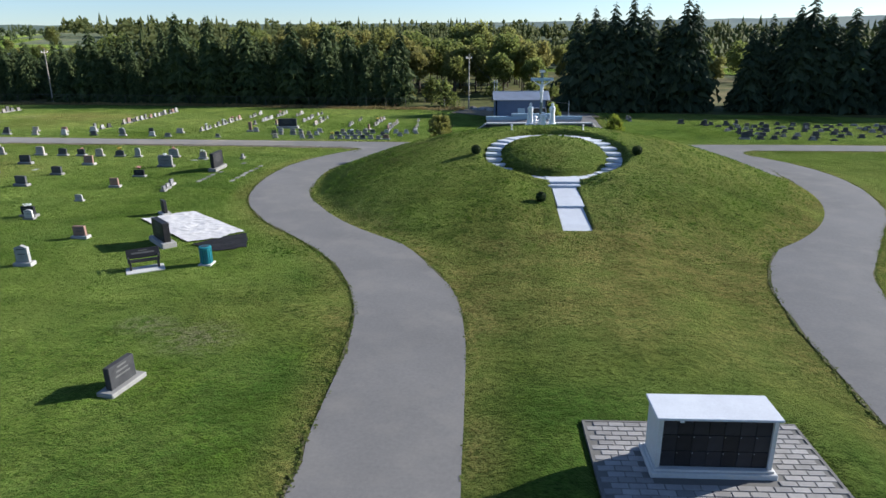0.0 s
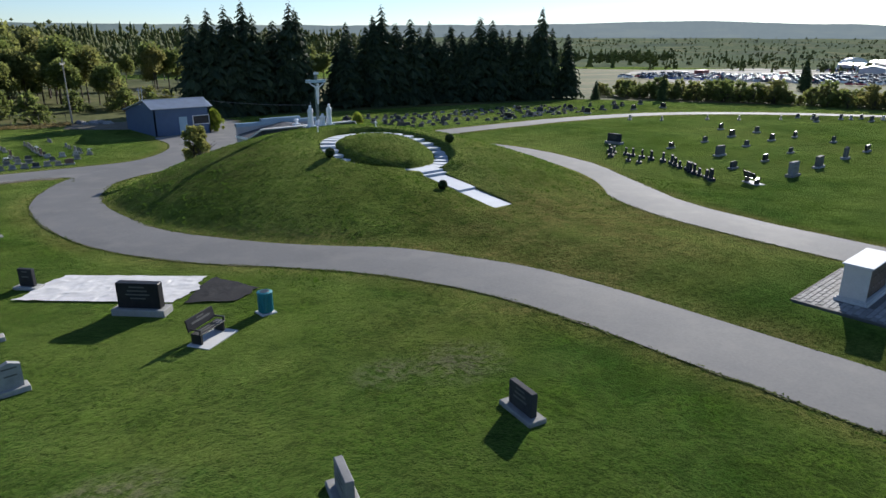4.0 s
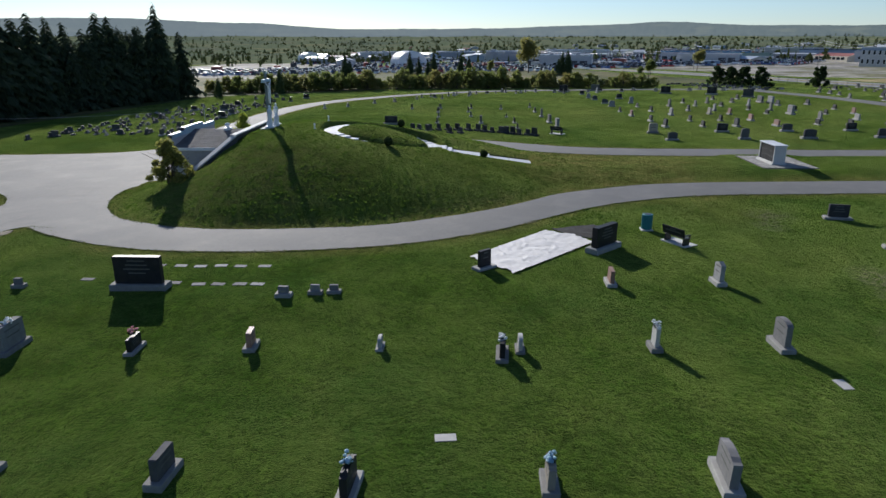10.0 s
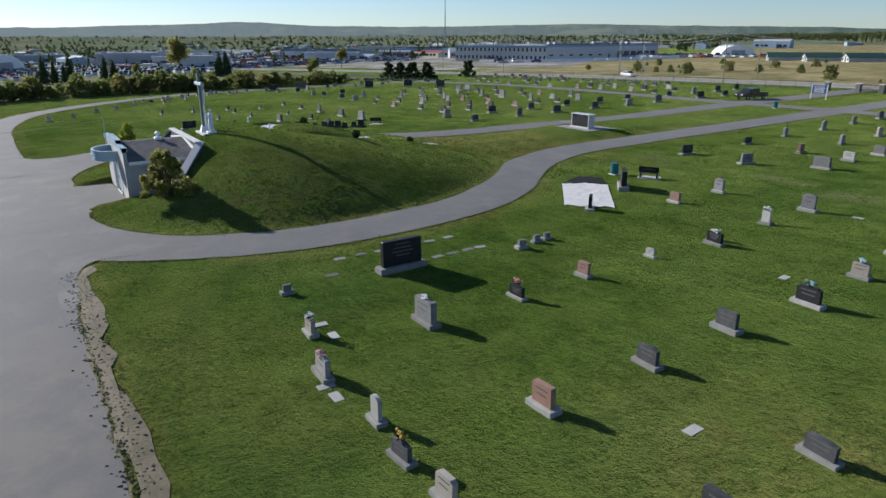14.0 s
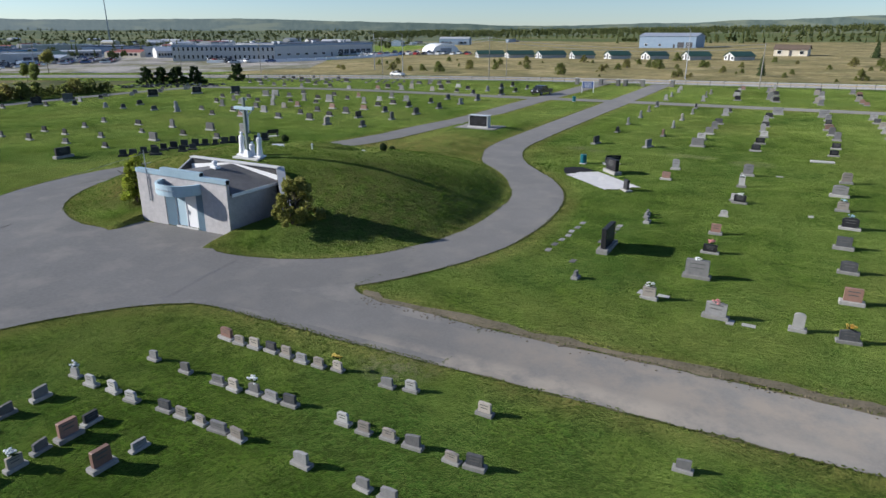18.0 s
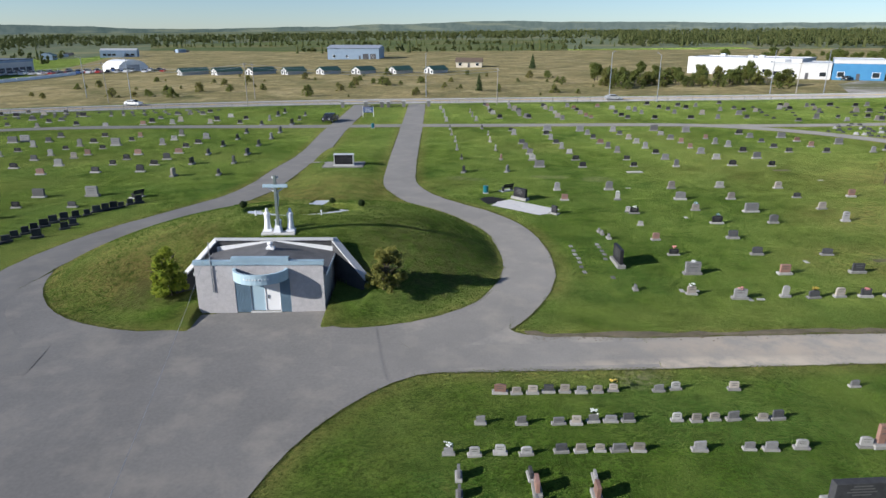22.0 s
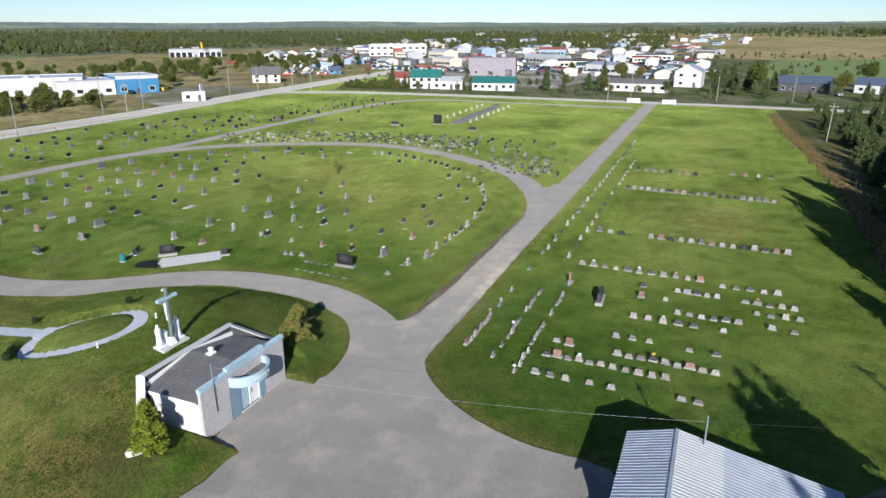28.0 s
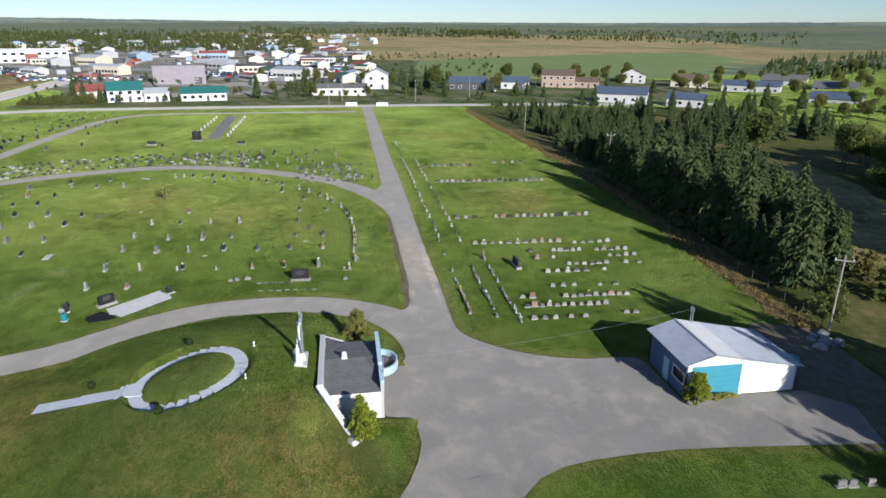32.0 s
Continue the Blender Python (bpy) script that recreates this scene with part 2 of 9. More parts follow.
GRASS = grass_material()
ASPHALT = mat("worn asphalt", (0.155, 0.150, 0.143), (0.222, 0.214, 0.203), 0.22, 9.0, 0.84, bumpy=0.0, depth=0.004, stain=(0.25, 0.235, 0.21), dusty=0.6, spec=0.35, spills=((-36.0, 13.6, 14.0, 2.2, (0.27, 0.237, 0.20)), (-30.0, 15.6, 12.0, 0.9, (0.34, 0.30, 0.25))))
APRON_ASPHALT = mat("stained asphalt", (0.155, 0.150, 0.143), (0.228, 0.219, 0.207), 0.16, 5.0, 0.84, bumpy=0.0, depth=0.004, stain=(0.31, 0.285, 0.25), dusty=0.6, spec=0.35)
ASPHALT_LIGHT = mat("sun-bleached asphalt", (0.160, 0.155, 0.148), (0.225, 0.215, 0.205), 0.25, 12.0, 0.85, bumpy=0.25, depth=0.01)
HIGHWAY = mat("highway asphalt", (0.22, 0.215, 0.205), (0.28, 0.27, 0.26), 0.1, 2.0, 0.85, bumpy=0.0, dusty=1.0)
SOIL = mat("bare soil and dead grass", (0.062, 0.070, 0.022), (0.140, 0.116, 0.052), 0.8, 9.0, 0.95, bumpy=0.6, depth=0.05)
GRAVEL = mat("sandy gravel", (0.06, 0.055, 0.026), (0.19, 0.155, 0.105), 0.9, 7.0, 0.95, bumpy=0.5, depth=0.04)
CONCRETE = mat("weathered concrete", (0.42, 0.42, 0.41), (0.56, 0.56, 0.55), 0.9, 20.0, 0.85, bumpy=0.2, own=False)
PATHPAINT = mat("pale blue-grey painted concrete", (0.44, 0.47, 0.52), (0.56, 0.60, 0.65), 1.2, 20.0, 0.75, bumpy=0.15)
STUCCO = mat("rough grey stucco", (0.36, 0.35, 0.36), (0.49, 0.475, 0.48), 3.0, 9.0, 0.92, bumpy=1.0, depth=0.035)
TAR = mat("tarred dark wall", (0.035, 0.036, 0.04), (0.075, 0.076, 0.08), 1.5, 14.0, 0.9, bumpy=0.4)
COPING = mat("weathered pale coping", (0.40, 0.41, 0.42), (0.55, 0.555, 0.56), 1.5, 14.0, 0.85, bumpy=0.25)
IRON = mat("dark weathered iron", (0.05, 0.048, 0.045), (0.10, 0.095, 0.088), 1.0, 16.0, 0.8, bumpy=0.1)
FENCE_GREEN = mat("dark green coated steel", (0.018, 0.032, 0.022), (0.035, 0.055, 0.038), 1.0, 16.0, 0.6, bumpy=0.05)
STUCCO_PALE = mat("pale painted block wall", (0.52, 0.52, 0.53), (0.64, 0.64, 0.645), 1.5, 14.0, 0.85, bumpy=0.5, depth=0.02)
WHITE = mat("white paint", (0.74, 0.75, 0.77), (0.84, 0.84, 0.84), 0.8, 14.0, 0.55, bumpy=0.08)
STATUE = mat("white painted cast stone", (0.66, 0.68, 0.72), (0.80, 0.81, 0.82), 3.0, 30.0, 0.6, bumpy=0.1)
BLUE = mat("grey-blue painted metal", (0.16, 0.25, 0.33), (0.21, 0.31, 0.39), 1.0, 12.0, 0.5, bumpy=0.1)
PALEBLUE = mat("pale blue painted trim", (0.31, 0.44, 0.52), (0.40, 0.53, 0.61), 1.0, 14.0, 0.55, bumpy=0.1)
NAVY = mat("slate blue siding", (0.065, 0.105, 0.19), (0.085, 0.135, 0.23), 1.0, 14.0, 0.6, bumpy=0.1)
TEAL = mat("teal blue door paint", (0.035, 0.22, 0.31), (0.05, 0.27, 0.36), 1.0, 14.0, 0.55, bumpy=0.1)
SHINGLE = mat("grey asphalt shingle", (0.085, 0.085, 0.09), (0.16, 0.16, 0.165), 1.2, 14.0, 0.95, bumpy=0.5, depth=0.02)
TIN = mat("galvanised roof sheet", (0.36, 0.40, 0.46), (0.46, 0.50, 0.56), 0.5, 9.0, 0.45, metal=0.35, bumpy=0.06, stain=(0.33, 0.34, 0.37))
TIN_LIGHT = mat("pale roof sheet", (0.44, 0.46, 0.48), (0.54, 0.555, 0.57), 0.5, 9.0, 0.45, metal=0.2, bumpy=0.06)
STEEL = mat("grey weathered steel", (0.30, 0.32, 0.35), (0.40, 0.42, 0.45), 1.0, 16.0, 0.45, metal=0.6, bumpy=0.05)
GRANITE_D = mat("polished black granite", (0.010, 0.010, 0.012), (0.030, 0.030, 0.034), 3.0, 90.0, 0.5, bumpy=0.02, own=True, vary=0.4, spec=0.2)
GRANITE_L = mat("grey granite", (0.15, 0.15, 0.153), (0.27, 0.268, 0.27), 3.0, 80.0, 0.85, bumpy=0.1, own=True, vary=0.45, spec=0.12)
GRANITE_W = mat("pale granite", (0.28, 0.278, 0.272), (0.41, 0.405, 0.39), 3.0, 60.0, 0.7, bumpy=0.1, own=True, vary=0.25, spec=0.3)
GRANITE_P = mat("reddish granite", (0.20, 0.115, 0.09), (0.30, 0.18, 0.145), 3.0, 80.0, 0.6, bumpy=0.04, own=True, vary=0.25, spec=0.3)
GRANITE_M = mat("dark grey granite", (0.040, 0.042, 0.046), (0.085, 0.087, 0.092), 3.0, 80.0, 0.8, bumpy=0.05, own=True, vary=0.35, spec=0.12)
GRANITE_G = mat("weathered dark grey stone", (0.10, 0.10, 0.10), (0.19, 0.188, 0.18), 3.0, 60.0, 0.85, bumpy=0.15, own=True, vary=0.3, spec=0.15)
GRANITE_B = mat("warm grey granite", (0.25, 0.225, 0.20), (0.37, 0.335, 0.295), 3.0, 70.0, 0.7, bumpy=0.1, own=True, vary=0.3, spec=0.3)
BRONZE = mat("weathered green bronze", (0.10, 0.13, 0.12), (0.19, 0.23, 0.21), 2.0, 20.0, 0.6, bumpy=0.1)
BASESTONE = mat("sawn grey granite base", (0.20, 0.198, 0.19), (0.32, 0.315, 0.30), 3.0, 60.0, 0.88, bumpy=0.2, own=True, vary=0.3, spec=0.25)
ENGRAVE = mat("pale engraved lettering", (0.07, 0.07, 0.07), (0.11, 0.11, 0.11), 3.0, 40.0, 0.8, bumpy=0.0, own=True)
PAVER = mat("grey concrete paver", (0.20, 0.195, 0.19), (0.30, 0.29, 0.28), 2.5, 40.0, 0.9, bumpy=0.3, own=False, vary=0.22)
JOINT = mat("dark paving joint", (0.10, 0.097, 0.09), (0.15, 0.145, 0.135), 2.0, 30.0, 0.95, bumpy=0.2)
BARK = mat("grey-brown bark", (0.055, 0.043, 0.032), (0.11, 0.088, 0.066), 2.0, 18.0, 0.95, bumpy=0.6, depth=0.03)
WOODPOLE = mat("silvered pole timber", (0.24, 0.22, 0.19), (0.36, 0.33, 0.29), 1.0, 18.0, 0.9, bumpy=0.3)
TARP = mat("white tarpaulin", (0.50, 0.495, 0.49), (0.62, 0.61, 0.61), 1.5, 6.0, 0.7, bumpy=0.2, depth=0.05, stain=(0.55, 0.53, 0.50))
TARP_D = mat("black tarpaulin", (0.010, 0.010, 0.011), (0.024, 0.024, 0.026), 1.5, 6.0, 0.8, bumpy=0.5, depth=0.05, spec=0.15)
BLACK = mat("black painted metal", (0.010, 0.010, 0.012), (0.025, 0.025, 0.028), 2.0, 20.0, 0.4, bumpy=0.05, own=True)
BIN = mat("turquoise painted drum", (0.010, 0.16, 0.20), (0.014, 0.21, 0.25), 2.0, 20.0, 0.45, bumpy=0.05, own=True)
RUBBER = mat("tyre rubber", (0.012, 0.012, 0.012), (0.03, 0.03, 0.03), 2.0, 30.0, 0.8, bumpy=0.1, own=True)
GLASS = mat("dark window glass", (0.015, 0.02, 0.025), (0.03, 0.035, 0.04), 0.5, 3.0, 0.1, bumpy=0.0)
FIELD_GREEN = mat("green hay field", (0.115, 0.175, 0.042), (0.165, 0.225, 0.062), 0.02, 0.2, 0.95, bumpy=0.1, depth=0.1)


def leaf_material(name, c1, c2, c3=None, thin=0.4):
    m, nt, bsdf = nodes_of(name)
    geo = nt.nodes.new("ShaderNodeNewGeometry")
    col = mixc(nt, geo.outputs["Random Per Island"], c1, c2)
    if c3:
        info = nt.nodes.new("ShaderNodeObjectInfo")
        col = mixc(nt, ramp(nt, info.outputs["Random"], 0.45, 1.0, 0.0, 0.8), col, c3)
    nt.links.new(col, bsdf.inputs["Base Color"])
    bsdf.inputs["Roughness"].default_value = 0.75
    bsdf.inputs["Specular IOR Level"].default_value = 0.2
    if thin:
        glow, both = nt.nodes.new("ShaderNodeBsdfTranslucent"), nt.nodes.new("ShaderNodeMixShader")
        nt.links.new(col, glow.inputs[0])
        both.inputs[0].default_value = thin
        nt.links.new(bsdf.outputs[0], both.inputs[1])
        nt.links.new(glow.outputs[0], both.inputs[2])
        nt.links.new(both.outputs[0], nt.nodes["Material Output"].inputs[0])
    return m


NEEDLE = leaf_material("dark spruce needles", (0.026, 0.044, 0.024), (0.060, 0.082, 0.042), thin=0.25)
NEEDLE_Y = leaf_material("young spruce needles", (0.036, 0.060, 0.022), (0.092, 0.120, 0.044), thin=0.25)
LEAF = leaf_material("broad leaves", (0.125, 0.165, 0.046), (0.23, 0.26, 0.078), (0.28, 0.25, 0.085), thin=0.6)
LEAF_BRIGHT = leaf_material("lime green leaves", (0.16, 0.23, 0.03), (0.36, 0.40, 0.055), thin=0.5)
LEAF_OLIVE = leaf_material("olive green leaves", (0.17, 0.19, 0.05), (0.36, 0.34, 0.10), thin=0.5)
WOODS = leaf_material("mixed woodland leaves", (0.105, 0.138, 0.052), (0.205, 0.225, 0.085), thin=0.6)
TUFT = leaf_material("lawn tuft blades", (0.050, 0.110, 0.012), (0.115, 0.190, 0.028), thin=0.5)
TURF = leaf_material("turf blades", (0.075, 0.120, 0.020), (0.165, 0.185, 0.048), thin=0.5)
WEED_BLADES = leaf_material("dry weed stems", (0.17, 0.145, 0.055), (0.36, 0.27, 0.125), thin=0.4)
BOXWOOD = leaf_material("dark clipped shrub", (0.022, 0.042, 0.014), (0.045, 0.072, 0.022))


def patched(name, colours, scale, detail=5.0, fine=0.6):
    """Ground cover in irregular blotches of several colours with a fine grain."""
    m, nt, bsdf = nodes_of(name)
    vec = place(nt, False)
    grain = noise_node(nt, vec, fine, 5.0, 0.75)
    col = colours[0]
    for i, c in enumerate(colours[1:]):
        shift = nt.nodes.new("ShaderNodeVectorMath")
        shift.inputs[1].default_value = (37.0 * i, 91.0 * i, 13.0)
        nt.links.new(vec, shift.inputs[0])
        n = noise_node(nt, shift.outputs[0], scale * (1.0 + 0.6 * i), detail, 0.65)
        col = mixc(nt, ramp(nt, n, 0.47, 0.58, 0.0, 0.85), col, c)
    dark = nt.nodes.new("ShaderNodeHueSaturation")
    nt.links.new(ramp(nt, grain, 0.3, 0.7, 0.6, 1.35), dark.inputs["Value"])
    if isinstance(col, tuple):
        dark.inputs["Color"].default_value = (*col, 1.0)
    else:
        nt.links.new(col, dark.inputs["Color"])
    nt.links.new(dark.outputs[0], bsdf.inputs["Base Color"])
    bsdf.inputs["Roughness"].default_value = 0.95
    bsdf.inputs["Specular IOR Level"].default_value = 0.1
    bump(nt, bsdf, grain, 0.3, 0.2)
    return m


MEADOW = patched("dry yellow meadow", ((0.30, 0.245, 0.115), (0.125, 0.130, 0.048), (0.36, 0.30, 0.155), (0.155, 0.140, 0.060), (0.24, 0.20, 0.09)), 0.04)
WEEDS = patched("brown seeding weeds", ((0.15, 0.115, 0.052), (0.095, 0.100, 0.034), (0.185, 0.135, 0.065)), 0.3)
ROUGH_GRASS = patched("rough tall grass", ((0.085, 0.092, 0.028), (0.15, 0.125, 0.052), (0.05, 0.066, 0.018)), 0.03)
LOT = patched("pale gravel lot", ((0.32, 0.305, 0.28), (0.40, 0.375, 0.34), (0.20, 0.19, 0.18), (0.13, 0.135, 0.055)), 0.02)
PASTURE = patched("green pasture", ((0.105, 0.130, 0.042), (0.15, 0.145, 0.058), (0.075, 0.105, 0.034)), 0.008, fine=0.2)
YARD_GRASS = patched("patchy yard grass", ((0.075, 0.110, 0.032), (0.125, 0.120, 0.052), (0.055, 0.090, 0.024), (0.17, 0.155, 0.10)), 0.03)
STUBBLE = patched("straw stubble", ((0.36, 0.28, 0.14), (0.27, 0.22, 0.10), (0.20, 0.20, 0.075)), 0.006, fine=0.15)

# ---- mesh helpers ----
from mathutils import kdtree
from mathutils.geometry import tessellate_polygon

def part(name, bm, material, parent=None, label="", kind=""):
    me = bpy.data.meshes.new(name)
    bm.to_mesh(me)
    bm.free()
    me.materials.append(material)
    ob = new(name, me)
    ob.parent = parent
    if label or kind:
        tagged(ob, label, kind=kind)
    return ob


def share(name, me, parent, m):
    """One more object on a mesh that exists already."""
    ob = new(name, me)
    ob.parent = parent
    ob.matrix_basis = m
    return ob


def thing(name, x, y, z, rz=0.0, label="", category="", group="", kind=""):
    e = new(name)
    e.empty_display_size = 0.3
    e.matrix_basis = pose(x, y, z, 0, 0, rz)
    return tagged(e, label, category, group, kind)


def box(bm, x0, x1, y0, y1, z0, z1, m=None):
    vs = [bm.verts.new(c) for c in ((x0, y0, z0), (x1, y0, z0), (x1, y1, z0), (x0, y1, z0), (x0, y0, z1), (x1, y0, z1), (x1, y1, z1), (x0, y1, z1))]
    for q in ((3, 2, 1, 0), (4, 5, 6, 7), (0, 1, 5, 4), (1, 2, 6, 5), (2, 3, 7, 6), (3, 0, 4, 7)):
        bm.faces.new([vs[i] for i in q])
    if m is not None:
        bmesh.ops.transform(bm, matrix=m, verts=vs)
    return vs


def bevelled(bm, w):
    bmesh.ops.bevel(bm, geom=bm.edges[:], offset=w, segments=1, affect="EDGES")
    return bm


def boxes(*dims, bevel=0.0):
    bm = bmesh.new()
    for d in dims:
        box(bm, *d)
    return bevelled(bm, bevel) if bevel else bm


def prism(bm, outline, y0, y1):
    """Outline in x, z pulled from y0 to y1."""
    a = [bm.verts.new((x, y0, z)) for x, z in outline]
    b = [bm.verts.new((x, y1, z)) for x, z in outline]
    n = len(outline)
    bm.faces.new(a)
    bm.faces.new(b[::-1])
    for i in range(n):
        bm.faces.new((a[(i + 1) % n], a[i], b[i], b[(i + 1) % n]))
    return bm


def slab(bm, outline, z0, z1):
    """Outline in x, y (counter-clockwise) pulled from z0 to z1."""
    a = [bm.verts.new((x, y, z0)) for x, y in outline]
    b = [bm.verts.new((x, y, z1)) for x, y in outline]
    n = len(outline)
    bm.faces.new(a[::-1])
    bm.faces.new(b)
    for i in range(n):
        bm.faces.new((a[i], a[(i + 1) % n], b[(i + 1) % n], b[i]))
    return bm


def lathe(bm, profile, seg=12, centre=(0, 0)):
    """Profile of (radius, z) spun round a vertical axis."""
    rings = []
    for r, z in profile:
        rings.append([bm.verts.new((centre[0] + r * math.cos(2 * math.pi * k / seg), centre[1] + r * math.sin(2 * math.pi * k / seg), z)) for k in range(seg)])
    for a, b in zip(rings, rings[1:]):
        for k in range(seg):
            bm.faces.new((a[k], a[(k + 1) % seg], b[(k + 1) % seg], b[k]))
    bm.faces.new(rings[0][::-1])
    bm.faces.new(rings[-1])
    return bm


def limb(bm, p, q, r0, r1, seg=6):
    """A tapered round bar from p to q."""
    p, q = Vector(p), Vector(q)
    turn = (q - p).to_track_quat("Z", "Y").to_matrix()
    a, b = [], []
    for k in range(seg):
        c, s = math.cos(2 * math.pi * k / seg), math.sin(2 * math.pi * k / seg)
        a.append(bm.verts.new(p + turn @ Vector((r0 * c, r0 * s, 0))))
        b.append(bm.verts.new(q + turn @ Vector((r1 * c, r1 * s, 0))))
    for k in range(seg):
        bm.faces.new((a[k], a[(k + 1) % seg], b[(k + 1) % seg], b[k]))
    bm.faces.new(a[::-1])
    bm.faces.new(b)
    return bm


def spline(points, step=1.5):
    """Catmull-Rom through points in x, y, resampled at about step metres."""
    pts = [Vector(p) for p in points]
    pts = [2 * pts[0] - pts[1], *pts, 2 * pts[-1] - pts[-2]]
    out = []
    for a, b, c, d in zip(pts, pts[1:], pts[2:], pts[3:]):
        n = max(2, int((c - b).length / step))
        for i in range(n):
            t = i / n
            out.append(0.5 * (2 * b + (c - a) * t + (2 * a - 5 * b + 4 * c - d) * t * t + (3 * b - a - 3 * c + d) * t ** 3))
    return [*out, pts[-2]]


# ---- the lie of the land ----
def smooth(a, b, v):
    t = min(max((v - a) / (b - a), 0.0), 1.0)
    return t * t * (3 - 2 * t)


def plane(x, y):
    """The gently tilted plain, with a shallow hollow in the west lawn."""
    z = -0.55 - 0.014 * x - 0.014 * y
    if -62 < x < -29 and -28 < y < 11:
        z -= 0.22 * smooth(29.5, 33, -x) * (1 - smooth(47, 61, -x)) * smooth(-27, -18, y) * (1 - smooth(7, 10.5, y))
    return z


RING_C, RING_IN, RING_OUT = (-0.2, -9.1), 3.75, 4.85


def mound_raw(x, y):
    """Height of the mound over the plain: round-shouldered to the sides, an even slope to the south."""
    rx = 19.0 if x < 0 else 20.0
    south = y < -3.0
    ry = 23.5 if south else 13.6
    a, b = (x / rx) ** 2, ((y + 3.0) / ry) ** 2
    d2 = a + b
    if d2 >= 1:
        return 0.0
    e = 1.0 - (0.36 * b / max(d2, 1e-6) if south else 0.0)
    h = 4.45 * (1.0 - d2 ** e)
    if y > 0 and abs(x) > 3.5:
        h *= 1 - (0.52 if x > 0 else 0.25) * smooth(0.0, 4.6, y) * smooth(3.5, 7.6, abs(x))
    return h * h / 1.2 if h < 0.6 else h - 0.3


def ring_height(y):
    """Height of the ring walk: low in front (south), high behind."""
    return 1.62 + 1.55 * smooth(RING_C[1] - 4.4, RING_C[1] + 4.2, y)


def crown(x, y):
    """The tongue of lawn between the two lanes swells gently."""
    return 0.55 * (1 - smooth(1.5, 6.5, abs(x + 0.3))) * smooth(-62, -50, y) * (1 - smooth(-27, -19, y))


def skyline(az):
    """Height of the far hills over the horizon, in degrees, by compass direction."""
    el = 0.95 + 0.30 * math.cos(radians(az - 300)) + 0.08 * math.sin(radians(3 * az)) + 0.06 * math.sin(radians(7 * az + 40)) + 0.04 * math.sin(radians(17 * az))
    return el * (1.0 - 0.35 * smooth(40, 80, az) * (1 - smooth(130, 165, az)))


SKYLINE = [(0, 1.0), (30, 1.0), (47, 1.09), (62, 1.35), (72, 1.05), (81, 0.58), (92, 0.63), (100, 0.85), (107, 1.11), (114, 0.80), (122, 0.75), (135, 0.92), (146, 0.70), (160, 0.42), (170, 0.62), (177, 0.85), (185, 1.12), (196, 1.05), (208, 0.92), (227, 0.89), (238, 1.06), (249, 0.95), (260, 0.87), (293, 0.84), (330, 1.0), (360, 1.0)]


def ridge(az):
    """Height of the horizon's last ridge over eye level, in degrees, by compass direction."""
    for (a, u), (b, v) in zip(SKYLINE, SKYLINE[1:]):
        if a <= az <= b:
            return u + (v - u) * smooth(a, b, az)
    return 1.0


def ground(x, y):
    z = plane(x, y)
    r = math.hypot(x, y)
    if r < 32:
        z += mound_raw(x, y)
    if r < 70:
        z += crown(x, y)
    if r > 220 and y > 0:
        z += 18.0 * smooth(220, 540, r) * (1 - smooth(34, 50, abs(math.degrees(math.atan2(x, y)) + 3)))
    if r > 700:
        az = math.degrees(math.atan2(x, y)) % 360
        el = skyline(az)
        target = 6 + r * math.tan(radians(el)) * (0.62 - 0.44 * smooth(-0.35, 0.5, math.cos(radians(az - 80)))) + 6 * noise.noise((x / 240, y / 240, 0)) + 5 * noise.noise((x / 70, y / 70, 3))
        w = smooth(1000, 2300, r)
        z = z * (1 - w) + target * w
    return z


FLOOR_Z = -0.5            # threshold of the mausoleum
BACK_Y, EAST_X, WEST_X, FRONT_Y = 2.1, 4.05, -4.65, 7.1
WING_E, WING_W = (6.8, 4.4), (-7.4, 4.5)


def behind_walls(x, y):
    """True north of the retaining wall and its two wings, where the mound is cut away."""
    y += 0.26
    if y < BACK_Y:
        return False
    if x > EAST_X:
        return y > BACK_Y + (WING_E[1] - BACK_Y) * (x - EAST_X) / (WING_E[0] - EAST_X) if x < WING_E[0] else False
    if x < WEST_X:
        return y > BACK_Y + (WING_W[1] - BACK_Y) * (x - WEST_X) / (WING_W[0] - WEST_X) if x > WING_W[0] else False
    return True


